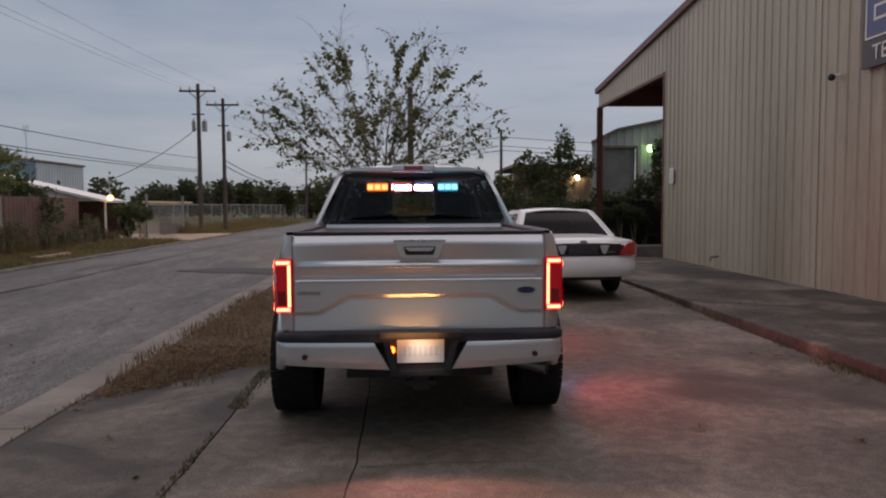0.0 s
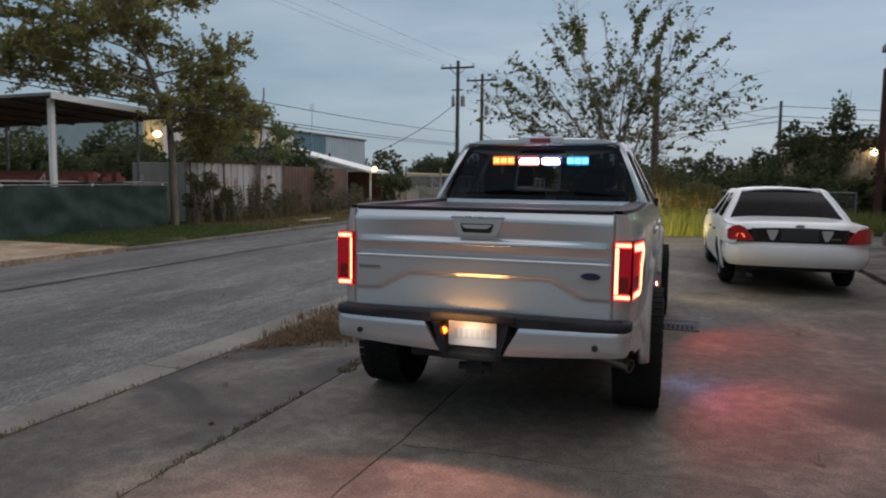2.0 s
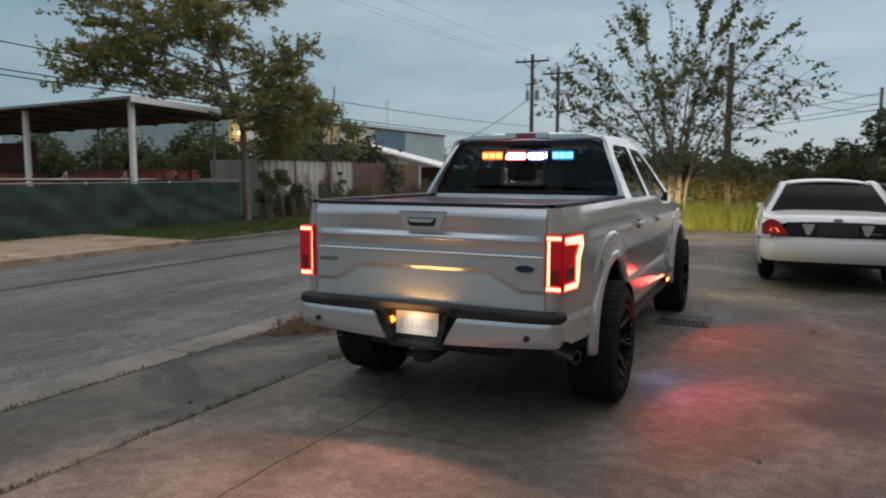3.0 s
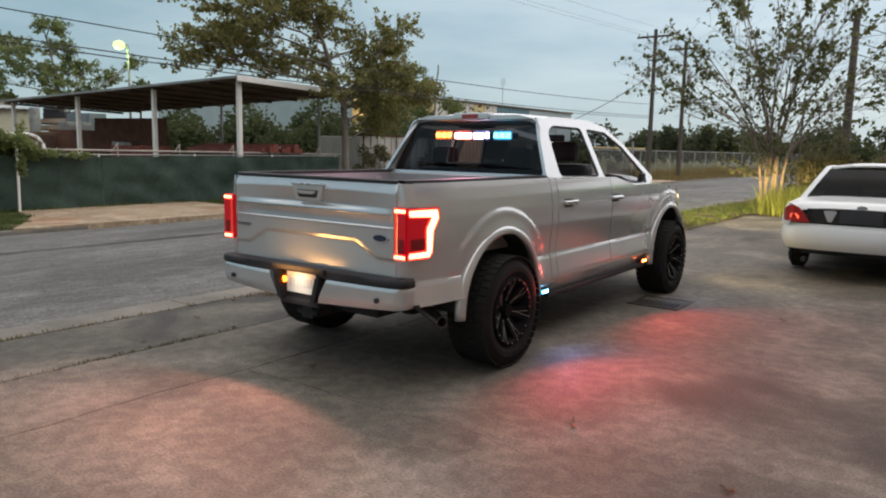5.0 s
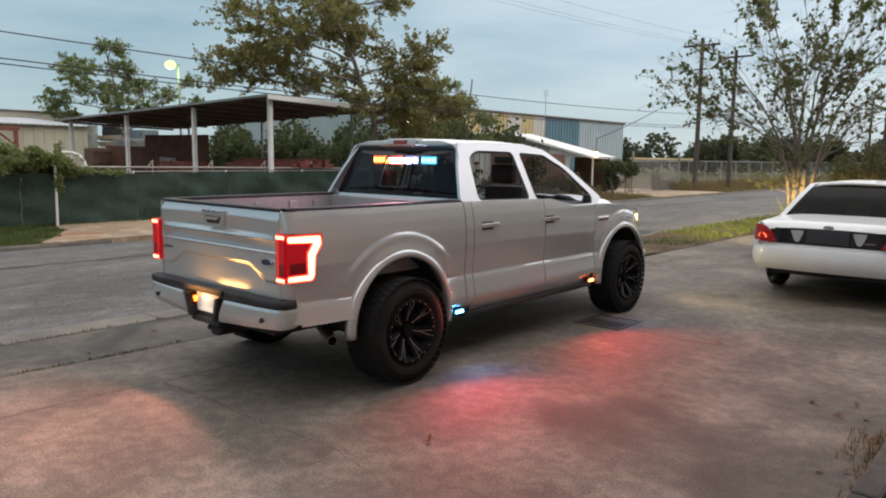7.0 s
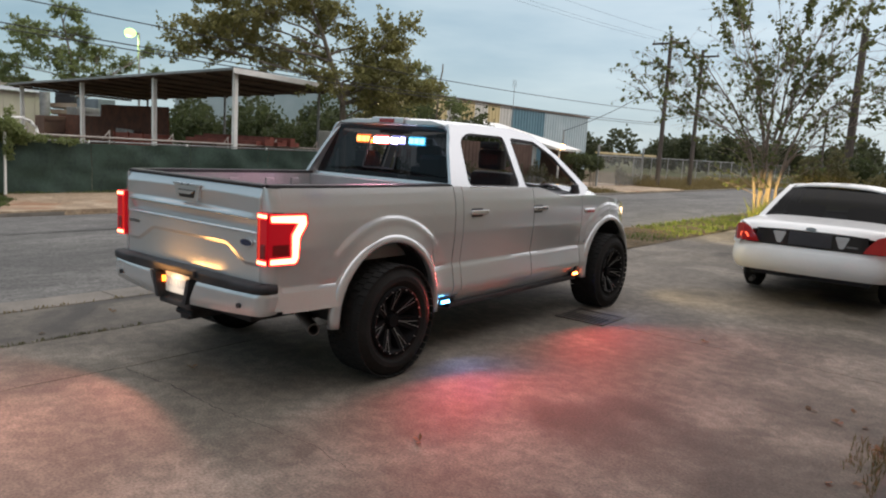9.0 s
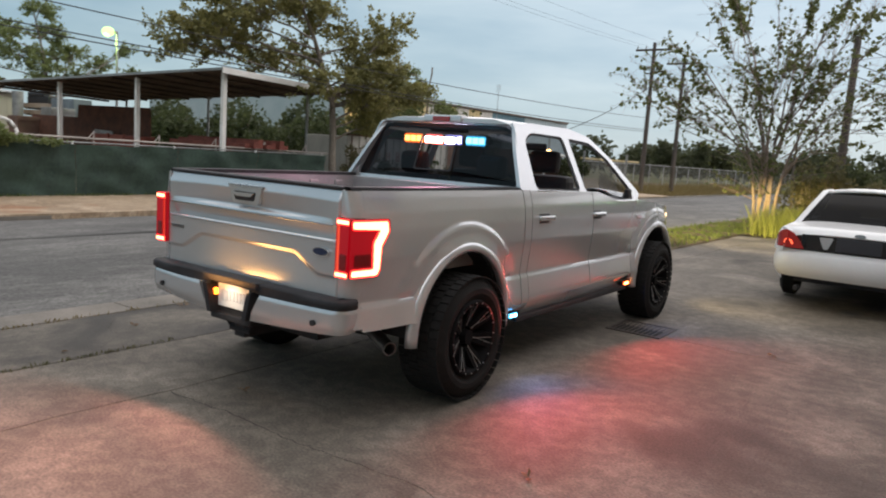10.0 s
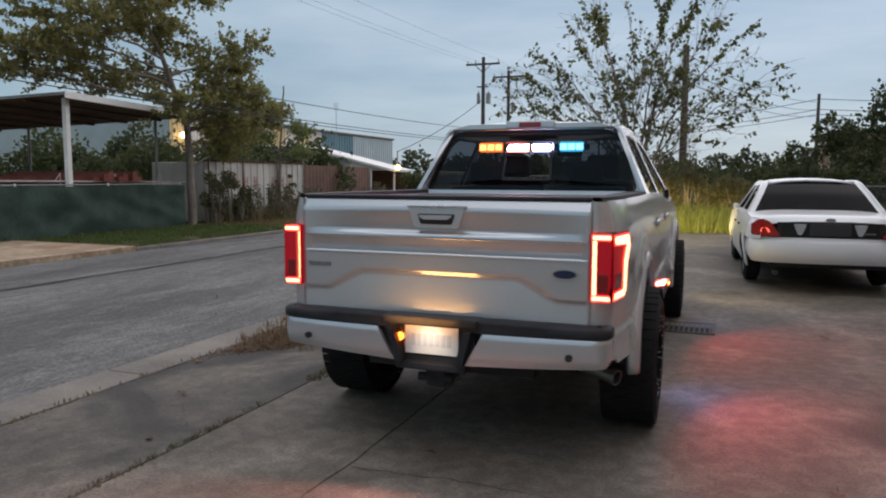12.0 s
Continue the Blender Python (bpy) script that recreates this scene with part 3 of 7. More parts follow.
# ---- pickup truck ----
truck = thing("pickup_truck", "silver crew-cab pickup with flashing light bar and black off-road wheels", "pickup truck", at=pose(-0.13, 6.05, 0, 0, 0, 0.5))
SIDE = [(0.44, 0.925), (0.50, 0.950), (0.55, 0.99), (0.59, 1.0), (0.765, 0.972), (0.785, 0.958), (0.90, 0.966), (1.05, 0.980), (1.22, 0.976), (1.32, 0.964), (1.40, 0.944), (1.46, 0.922)]
AXLES = (-0.06, 3.73)
ARCHES = ((AXLES[0], 0.50, 0.55), (AXLES[1], 0.50, 0.55))


def truck_x(y, z):
    x = lerp_table(SIDE, z)
    for yc, zc, r in ARCHES:
        d = math.hypot(y - yc, (z - zc) * 1.05)
        x += 0.03 * max(0.0, 1 - abs(d - r) / 0.15) ** 1.5 if z > 0.5 else 0
        k = min(1.0, max(0.0, (r + 0.235 - d) / 0.05))
        x += 0.016 * k * k * (3 - 2 * k) * min(1.0, max(0.0, (z - 0.78) / 0.05))
    if y > 3.9:
        x -= 0.16 * ((y - 3.9) / 0.55) ** 2
    if y < -0.72:
        x -= 0.055 * ((-0.72 - y) / 0.45) ** 1.6
    return x


def sill(y, base):
    z = base
    for yc, zc, r in ARCHES:
        if abs(y - yc) < r:
            z = max(z, zc + math.sqrt(r * r - (y - yc) ** 2))
    return z


def truck_panel(name, y0, y1, base, top, s, label="", nz=46):
    ys = set(span(y0, y1, max(6, int((y1 - y0) / 0.06))))
    for yc, zc, r in ARCHES:
        for i in range(25):
            y = yc - r + 2 * r * i / 24
            if y0 < y < y1:
                ys.add(y)
    ys = sorted(ys)
    bm = fresh()

    def place(u, v):
        lo, hi = sill(u, base(u) if callable(base) else base), (top(u) if callable(top) else top)
        z = lo + (hi - lo) * v
        return (s * truck_x(u, z), u, z)
    grid(bm, ys, [i / nz for i in range(nz + 1)], place)
    return thick(part(name, bm, SILVER, truck, label, smooth=True), 0.012, 1.0 if s > 0 else -1.0)


def belt(y):
    return lerp_table([(0.7, 1.445), (2.19, 1.425), (2.36, 1.39), (2.58, 1.335), (3.2, 1.335)], y)


def hood_edge(y):
    return lerp_table([(3.0, 1.345), (3.4, 1.33), (4.0, 1.27), (4.45, 1.17)], y)


for s in (1, -1):
    truck_panel("bed_side", -1.10, 0.745, lambda y: 0.62 if y < 0 else 0.5, 1.445, s)
    truck_panel("cab_corner", 0.755, 0.862, 0.5, 1.447, s)
    truck_panel("rear_door", 0.87, 2.035, lambda y: 0.56, belt, s)
    truck_panel("front_door", 2.045, 3.06, lambda y: 0.56, belt, s)
    truck_panel("front_fender", 3.07, 4.45, 0.5, hood_edge, s)
    bm = fresh()
    grid(bm, span(0.87, 3.06, 10), [0, 0.5, 1], lambda u, v: (s * (0.93 + 0.03 * v), u, 0.44 + 0.112 * v))
    thick(part("rocker_panel", bm, SILVER, truck), 0.01)
    bm = fresh()
    box(bm, s * 0.86, s * 0.985, 0.74, 3.05, 0.405, 0.45, 0.012)
    part("running_board", bm, BLACK, truck, "black running board")
    # wheel opening trim
    for (yc, zc, r), a0, a1 in ((ARCHES[0], -8, 184), (ARCHES[1], -4, 188)):
        bm = fresh()
        ring = []
        for i in range(37):
            a = radians(a0 + (a1 - a0) * i / 36)
            cy, cz = math.cos(a), math.sin(a)
            sec = [(0.945, r - 0.012), (1.030, r - 0.012), (1.036, r + 0.012), (1.015, r + 0.052), (0.975, r + 0.066)]
            ring.append([bm.verts.new((s * x, yc + cy * q, zc + cz * q)) for x, q in sec])
        for a, b in zip(ring, ring[1:]):
            for i in range(5):
                bm.faces.new((a[i], a[(i + 1) % 5], b[(i + 1) % 5], b[i]))
        for e in (ring[0], ring[-1]):
            bm.faces.new(e)
        part("wheel_arch_trim", bm, SILVER, truck, smooth=True)
        bm = fresh()
        for i in range(18):
            a, b = radians(180 * i / 18), radians(180 * (i + 1) / 18)
            v = [bm.verts.new((s * x, yc + (r + 0.005) * math.cos(t), zc + (r + 0.005) * math.sin(t))) for x, t in ((0.95, a), (0.95, b), (0.55, b), (0.55, a))]
            bm.faces.new(v)
        part("wheel_well", bm, BLACK, truck)
    # bed rail cap
    bm = fresh()
    grid(bm, span(-1.16, 0.74, 12), [0, 1, 2, 3], lambda u, v: (s * (0.80, 0.80, truck_x(u, 1.44) - 0.012, truck_x(u, 1.44) - 0.006)[v], u, (1.435, 1.466, 1.466, 1.44)[v]))
    part("bed_rail_cap", bm, BLACK, truck, "black bed rail cap")
    bm = fresh()
    box(bm, s * 0.79, s * 0.81, -1.15, 0.72, 0.9, 1.44)
    part("bed_inner_wall", bm, BED_PAINT, truck)
    for yy in (-0.95, -0.62, -0.2, 0.2, 0.5):
        bm = fresh()
        box(bm, s * 0.772, s * 0.792, yy - 0.05, yy + 0.05, 0.95, 1.40, 0.012)
        part("bed_rib", bm, BED_PAINT, truck)
    for i, (x0, x1) in enumerate(((-0.32, 0.32),)):
        bm = fresh()
        box(bm, s * 0.62, s * 0.80, -0.45, 0.45, 0.9, 1.16, 0.05)
        part("wheel_hump", bm, BED_PAINT, truck)
    # greenhouse side
    side = lambda u, v: (s * (0.925 - (v - 1.43) * 0.46), u, v)
    outline = rounded([(0.735, 1.44), (0.86, 1.75), (0.97, 1.955), (1.25, 1.985), (2.0, 1.985), (2.38, 1.93), (2.75, 1.745), (3.25, 1.40), (3.1, 1.33), (2.6, 1.33), (2.36, 1.385), (2.19, 1.42)], 0.05, 3)
    rear_win = rounded([(1.0, 1.445), (1.83, 1.43), (1.79, 1.90), (1.20, 1.905), (1.06, 1.84)], 0.06, 3)
    front_win = rounded([(1.93, 1.425), (2.19, 1.42), (2.40, 1.38), (2.58, 1.345), (3.02, 1.345), (3.04, 1.44), (2.66, 1.735), (2.34, 1.875), (1.90, 1.895)], 0.05, 3)
    bm = filled(fresh(), [outline, rear_win, front_win], side)
    thick(part("cab_side_frame", bm, SILVER, truck), 0.03, -0.2 if s > 0 else -1.0)
    bm = filled(fresh(), [[(1.80, 1.436), (1.95, 1.43), (1.925, 1.885), (1.765, 1.893)]], lambda u, v: (s * (0.9285 - (v - 1.43) * 0.46), u, v))
    part("door_pillar", bm, BLACK, truck, "black pillar between the side windows")
    for loop, nm in ((rear_win, "rear_door_window"), (front_win, "front_door_window")):
        cx = sum(u for u, v in loop) / len(loop)
        cz = sum(v for u, v in loop) / len(loop)
        bm = filled(fresh(), [loop, [(cx + (u - cx) * 0.955, cz + (v - cz) * 0.93) for u, v in loop]], lambda u, v: (s * (0.928 - (v - 1.43) * 0.46), u, v))
        thick(part("window_seal", bm, BLACK, truck, "black window seal"), 0.008)
    # chrome belt line and handles
    bm = fresh()
    pts = [(0.99, 1.44), (2.19, 1.418), (2.38, 1.378), (2.58, 1.333), (3.05, 1.333)]
    for a, b in zip(pts, pts[1:]):
        rod(bm, (s * 0.938, a[0], a[1]), (s * 0.938, b[0], b[1]), 0.008, seg=6)
    part("belt_trim", bm, CHROME, truck, "bright belt-line trim")
    for y in (0.95, 2.0):
        bm = fresh()
        box(bm, s * 0.985, s * 1.02, y, y + 0.26, 1.205, 1.245, 0.012)
        h = part("door_handle", bm, CHROME, truck, "chrome door handle")
        bm = fresh()
        box(bm, s * 0.965, s * 0.992, y + 0.03, y + 0.2, 1.18, 1.26, 0.01)
        part("handle_cup", bm, BLACK, h)
    bm = fresh()
    box(bm, s * 0.975, s * 1.0, 3.12, 3.36, 1.14, 1.19, 0.008)
    part("fender_badge", bm, CHROME, truck, "chrome fender vent badge")
    # side mirror
    bm = fresh()
    box(bm, s * 0.93, s * 0.972, 2.86, 2.98, 1.36, 1.455, 0.018)
    mir = part("side_mirror", bm, BLACK, truck, "folded black side mirror", smooth=True)
    bm = fresh()
    box(bm, s * 0.90, s * 0.96, 2.90, 2.99, 1.36, 1.40, 0.012)
    part("mirror_arm", bm, BLACK, mir)
    bm = fresh()
    box(bm, s * 0.925, s * 0.9295, 2.875, 2.965, 1.375, 1.44)
    part("mirror_glass", bm, CHROME, mir)
    for y in AXLES:
        truck_wheel(truck, s * 0.945, y, 0.44, s)
    # head lamp, wrapping the corner
    bm = fresh()
    grid(bm, span(4.12, 4.47, 6), [0, 1], lambda u, v: (s * (truck_x(u, 1.0) + 0.006), u, 0.98 + 0.19 * v))
    thick(part("head_lamp", bm, HEAD_GLOW, truck, "lit head lamp"), 0.01)

    # tail lamp: red lens wrapping the corner; the upright light guide on the rear face lies deep in a slot
    lens = rounded([(0.876, 0.945), (0.925, 0.945), (0.945, 1.02), (0.948, 1.29), (0.876, 1.29)], 0.012, 2)
    bm = plate_shape(fresh(), [(0.98 * s * u, v) for u, v in lens], -1.225, -1.17)
    tl = part("tail_lamp", bm, LENS_LIT, truck, "red tail lamp with lit band")
    bm = fresh()
    box(bm, 0.98 * s * 0.846, 0.98 * s * 0.853, -1.225, -1.17, 0.945, 1.29, 0.002)
    part("lens_rim", bm, LENS_LIT, tl)
    bm = fresh()
    box(bm, 0.98 * s * 0.853, 0.98 * s * 0.876, -1.199, -1.190, 0.955, 1.28)
    part("light_core", bm, LAMP_CORE, tl, "bright upright light guide")
    for z0, z1 in ((0.949, 0.982), (1.253, 1.286)):
        bm = fresh()
        box(bm, 0.98 * s * 0.853, 0.98 * s * 0.944, -1.2285, -1.222, z0, z1, 0.002)
        part("light_band", bm, LAMP_RED, tl, "glowing red band")
        bm = fresh()
        box(bm, 0.98 * s * 0.857, 0.98 * s * 0.946, -1.2305, -1.2265, z0 + 0.007, z1 - 0.007)
        part("band_core", bm, LAMP_CORE, tl, "bright light guide")
    bm = fresh()
    box(bm, 0.98 * s * 0.884, 0.98 * s * 0.935, -1.2285, -1.224, 0.995, 1.085, 0.003)
    part("dark_lens", bm, LENS_RED, tl, "dark lower lens")
    # the lamp's side face
    on_side = lambda lift: (lambda u, v: (s * (truck_x(max(u, -1.16), v) + lift), -1.222 + 0.9 * (u + 1.222), v))
    flank = rounded([(-1.222, 0.945), (-0.962, 0.95), (-0.956, 1.114), (-0.878, 1.215), (-0.875, 1.29), (-1.222, 1.29)], 0.02, 2)
    bm = filled(fresh(), [flank], on_side(0.022))
    part("lamp_flank", bm, LENS_LIT, tl, "red side lens")
    hook = rounded([(-1.212, 1.28), (-0.896, 1.28), (-0.89, 1.214), (-0.958, 1.125), (-0.962, 0.985), (-0.985, 0.95), (-1.212, 0.95), (-1.212, 0.998), (-1.036, 1.0), (-1.044, 1.15), (-0.99, 1.222), (-1.212, 1.228)], 0.012, 2)
    bm = filled(fresh(), [hook], on_side(0.025))
    part("side_light_band", bm, LAMP_RED, tl, "glowing red hook-shaped band")
    inner = rounded([(-1.206, 1.272), (-0.908, 1.272), (-0.904, 1.217), (-0.968, 1.13), (-0.974, 0.988), (-0.993, 0.958), (-1.206, 0.958), (-1.206, 0.990), (-1.024, 0.992), (-1.032, 1.146), (-0.972, 1.226), (-1.206, 1.236)], 0.012, 2)
    bm = filled(fresh(), [inner], on_side(0.028))
    part("side_light_core", bm, LAMP_CORE, tl, "bright light guide")
    low = [(-1.19, 1.012), (-1.055, 1.014), (-1.06, 1.085), (-1.19, 1.085)]
    bm = filled(fresh(), [low], on_side(0.025))
    part("dark_side_lens", bm, LENS_RED, tl, "dark lower side lens")
    # rounded body corners above and below the lamp
    def corner(v):
        return lambda u, w: (s * (0.831 + (truck_x(-1.10, v(w)) + (0.0115 if s > 0 else 0.0) - 0.831) * math.sin(u)), -1.10 - 0.092 * math.cos(u), v(w))
    for nm, v0, v1 in (("rear_corner_top", 1.292, 1.445), ("rear_corner", 0.64, 0.943)):
        bm = fresh()
        grid(bm, span(0, math.pi / 2, 10), span(0, 1, 8), corner(lambda w: v0 + (v1 - v0) * w))
        thick(part(nm, bm, SILVER, truck, smooth=True), 0.012, -1.0)
    bm = fresh()
    grid(bm, span(0, math.pi / 2, 8), [0, 1], corner(lambda w: 0.943 + 0.349 * w))
    part("lamp_back", bm, BLACK, truck)
    # bumper wing, wrapping the corner
    def bumper_path(u):
        """Plan of the bumper from its inner end (0) round the corner to its end on the flank (1)."""
        if u < 0.74:
            x = 0.20 + 0.635 * u / 0.74
            return x, -1.315 + 0.045 * (x / 0.835) ** 3
        t = min(1.0, (u - 0.74) / 0.16) * math.pi / 2
        return 0.835 + 0.098 * math.sin(t), -1.27 + 0.085 * (1 - math.cos(t)) + max(0.0, u - 0.90) / 0.10 * 0.06

    def wing_place(u, v):
        x, y = bumper_path(u)
        cut = 0.10 * max(0.0, v) * max(0.0, 1 - u / 0.16)
        lo, hi = 0.578 + 0.04 * u, 0.757
        swell = 0.008 * min(1.0, v * 4) * min(1.0, (1 - v) * 10) - 0.03 * max(0.0, 0.45 - v) ** 1.5
        x, y = (x + cut, y - swell) if u < 0.82 else (x + swell, y)
        return (s * x, y, lo + (hi - lo) * v)
    bm = fresh()
    grid(bm, span(0, 0.74, 22) + span(0.76, 0.90, 9) + [0.95, 1.0], span(0, 1, 12), wing_place)
    bump = thick(part("rear_bumper", bm, SILVER, truck, "silver rear bumper wing", smooth=True), 0.03, -1.0)
    bm = fresh()
    rod(bm, (s * 0.744, -1.306, 0.668), (s * 0.744, -1.27, 0.668), 0.018, seg=16)
    part("parking_sensor", bm, BLACK, bump, "black round parking sensor")
    # step pad on top of the bumper
    def pad_place(u, v):
        x, y = bumper_path(u * 0.985)
        lip, rise = ((0.0, 0.0), (0.012, 0.012), (0.012, 0.048), (0.0, 0.062), (-0.10, 0.066))[v]
        out = (x + lip if u > 0.82 else x, y - lip if u <= 0.9 else y)
        return (s * min(out[0], 0.915 if v == 4 else 2.0), max(out[1], -1.3) if v < 4 else out[1] + 0.0, 0.757 + rise)
    bm = fresh()
    grid(bm, span(0, 0.74, 20) + span(0.76, 1.0, 12), [0, 1, 2, 3, 4], pad_place)
    part("step_pad", bm, BLACK, bump, "black bumper step pad", smooth=True)
    # frame of the plate recess
    bm = fresh()
    v = [bm.verts.new((s * q[0], q[1], q[2])) for q in ((0.20, -1.335, 0.755), (0.24, -1.335, 0.765), (0.19, -1.335, 0.575), (0.15, -1.335, 0.575), (0.20, -1.2, 0.755), (0.24, -1.2, 0.765), (0.19, -1.2, 0.575), (0.15, -1.2, 0.575))]
    for f in ((0, 1, 2, 3), (4, 7, 6, 5), (0, 4, 5, 1), (1, 5, 6, 2), (2, 6, 7, 3), (3, 7, 4, 0)):
        bm.faces.new([v[k] for k in f])
    part("recess_frame", bm, BLACK, bump)
    # seats
    bm = fresh()
    box(bm, s * 0.16, s * 0.68, 2.05, 2.25, 0.95, 1.55, 0.06)
    box(bm, s * 0.16, s * 0.68, 2.05, 2.6, 0.8, 1.0, 0.06)
    box(bm, s * 0.27, s * 0.57, 2.02, 2.14, 1.57, 1.78, 0.05)
    part("front_seat", bm, SEAT, truck, "dark front seat with headrest")
    bm = fresh()
    box(bm, s * 0.10, s * 0.74, 1.08, 1.25, 0.95, 1.5, 0.06)
    box(bm, s * 0.28, s * 0.56, 1.06, 1.17, 1.5, 1.70, 0.05)
    part("rear_seat", bm, SEAT, truck, "dark rear seat with headrest")

# under-body, bed, tailgate, cab shell
bm = fresh()
box(bm, -0.50, 0.50, -1.0, 4.3, 0.46, 0.9)
box(bm, -0.86, 0.86, 0.75, 3.1, 0.46, 1.30)
part("inner_shell", bm, BLACK, truck, "dark under-body and cabin floor")
bm = fresh()
box(bm, -0.80, 0.80, -1.16, 0.74, 0.88, 0.925)
for i in range(15):
    box(bm, -0.76 + i * 0.105, -0.715 + i * 0.105, -1.15, 0.73, 0.925, 0.94)
part("bed_floor", bm, BED_PAINT, truck)
bm = fresh()
box(bm, -0.92, 0.92, 0.70, 0.745, 0.9, 1.44, 0.01)
part("bed_front_wall", bm, BED_PAINT, truck)
# tailgate with its sculpted skin
def gate_y(x, z):
    y = -1.20
    k = min(1.0, max(0.0, (0.86 - abs(x)) / 0.05))
    if z > 1.385:
        y += 0.03 * (z - 1.385) / 0.065
    drop = (1.392 - z) / 0.125
    if 0.0 < drop < 1.06:
        y += 0.034 * (drop if drop < 1.0 else (1.06 - drop) / 0.06) * min(1.0, max(0.0, (0.80 - abs(x)) / 0.5))
    if 1.15 < z < 1.235 and abs(x) < 0.795:
        y += 0.006 + 0.026 * (1.235 - z) / 0.085
    crest = 1.05 - 0.11 * min(1.0, max(0.0, (abs(x) - 0.46) / 0.20))
    d = crest - z
    if d > 0:
        y += 0.013 * min(1.0, d / 0.012) * (1 - min(1.0, d / 0.22)) * k
    return y


bm = fresh()
grid(bm, span(-0.826, 0.826, 84), sorted(span(0.81, 1.45, 58) + [1.149, 1.151, 1.234, 1.236]), lambda u, v: (u, gate_y(u, v), v))
gate = thick(part("tailgate", bm, SILVER, truck, "silver sculpted tailgate", smooth=True), 0.05, -1.0, False)
bm = fresh()
box(bm, -0.82, 0.82, -1.165, -1.12, 0.86, 1.44, 0.01)
part("tailgate_inner", bm, SILVER, gate)
bm = fresh()
box(bm, -0.825, 0.825, -1.185, -1.10, 1.445, 1.466, 0.01)
part("tailgate_cap", bm, BLACK, gate, "black tailgate top cap")
for z in (1.145, 1.24):
    bm = fresh()
    box(bm, -0.785, 0.785, -1.209, -1.19, z - (0.003 if z < 1.2 else 0.0055), z + (0.003 if z < 1.2 else 0.0055), 0.002)
    part("gate_strip", bm, CHROME, gate, "bright trim strip")
bm = fresh()
plate_shape(bm, rounded([(-0.165, 1.41), (0.165, 1.41), (0.125, 1.292), (-0.125, 1.292)], 0.02, 3), -1.207, -1.165)
hd = part("gate_handle_plate", bm, SILVER, gate, "silver handle plate")
bm = fresh()
plate_shape(bm, rounded([(-0.108, 1.368), (0.108, 1.368), (0.09, 1.312), (-0.09, 1.312)], 0.012, 3), -1.2095, -1.2)
part("handle_recess", bm, BLACK, hd, "dark handle recess")
bm = fresh()
plate_shape(bm, rounded([(-0.10, 1.362), (0.10, 1.362), (0.07, 1.338), (-0.07, 1.338)], 0.008, 3), -1.224, -1.205)
part("gate_handle", bm, SILVER, hd, "silver tailgate handle")
bm = fresh()
box(bm, -0.17, 0.17, -1.212, -1.19, 1.403, 1.412, 0.003)
part("handle_lip", bm, SATIN, hd)
bm = fresh()
bmesh.ops.create_circle(bm, cap_ends=True, segments=28, radius=1.0)
bmesh.ops.transform(bm, matrix=Matrix.Translation((0.70, -1.212, 1.076)) @ Matrix.Rotation(radians(90), 4, 'X') @ Matrix.Diagonal((0.066, 0.027, 1, 1)), verts=bm.verts[:])
bg = thick(part("oval_badge", bm, CHROME, gate, "chrome-edged dark oval badge"), 0.008, 0.0)
bm = fresh()
bmesh.ops.create_circle(bm, cap_ends=True, segments=28, radius=1.0)
bmesh.ops.transform(bm, matrix=Matrix.Translation((0.70, -1.218, 1.076)) @ Matrix.Rotation(radians(90), 4, 'X') @ Matrix.Diagonal((0.058, 0.021, 1, 1)), verts=bm.verts[:])
part("badge_field", bm, BADGE, bg, "dark blue badge field")
for i in range(6):
    bm = fresh()
    box(bm, -0.79 + i * 0.025, -0.774 + i * 0.025, -1.206, -1.195, 1.058, 1.08)
    part("emblem_bar", bm, STEEL, gate)
# bumper middle, plate, hitch, exhaust
bm = fresh()
box(bm, -0.24, 0.24, -1.26, -1.12, 0.56, 0.81, 0.015)
box(bm, -0.2, 0.2, -1.30, -1.12, 0.53, 0.575, 0.012)
box(bm, -0.27, 0.27, -1.318, -1.14, 0.775, 0.824, 0.012)
rec = part("bumper_centre", bm, BLACK, truck, "black bumper centre with plate recess")
bm = fresh()
box(bm, -0.153, 0.153, -1.275, -1.268, 0.615, 0.772, 0.002)
pl = part("number_plate", bm, PLATE, truck, "white number plate, unreadable")
for i in range(7):
    bm = fresh()
    box(bm, -0.115 + i * 0.034, -0.092 + i * 0.034, -1.279, -1.275, 0.66, 0.725)
    part("plate_bar", bm, surface("plate_ink", (0.50, 0.51, 0.54), (0.58, 0.59, 0.61), 5, 0.5, bump=0) if i == 0 else bpy.data.materials["plate_ink"], pl)
for x, mt in ((-0.085, LED_WHITE), (0.085, LED_BLUE)):
    bm = fresh()
    box(bm, x - 0.055, x + 0.055, -1.295, -1.27, 0.775, 0.797, 0.006)
    part("plate_strobe", bm, mt, truck, "bright strobe above the plate")
bm = fresh()
rod(bm, (-0.187, -1.285, 0.70), (-0.187, -1.25, 0.70), 0.022, seg=14)
part("bumper_lamp", bm, LED_AMBER, truck, "small amber lamp")
bm = fresh()
box(bm, -0.055, 0.055, -1.22, -0.9, 0.42, 0.53, 0.012)
rod(bm, (-0.10, -1.2, 0.47), (0.10, -1.2, 0.47), 0.025)
part("hitch", bm, BLACK, truck, "black hitch receiver")
bm = fresh()
rod(bm, (0.60, -0.60, 0.515), (0.925, -0.765, 0.455), 0.046, seg=18, caps=False)
ex = thick(part("exhaust_tip", bm, STEEL, truck, "polished exhaust tip", smooth=True), 0.006)
bm = fresh()
rod(bm, (-0.8, AXLES[0], 0.44), (0.8, AXLES[0], 0.44), 0.05, seg=12)
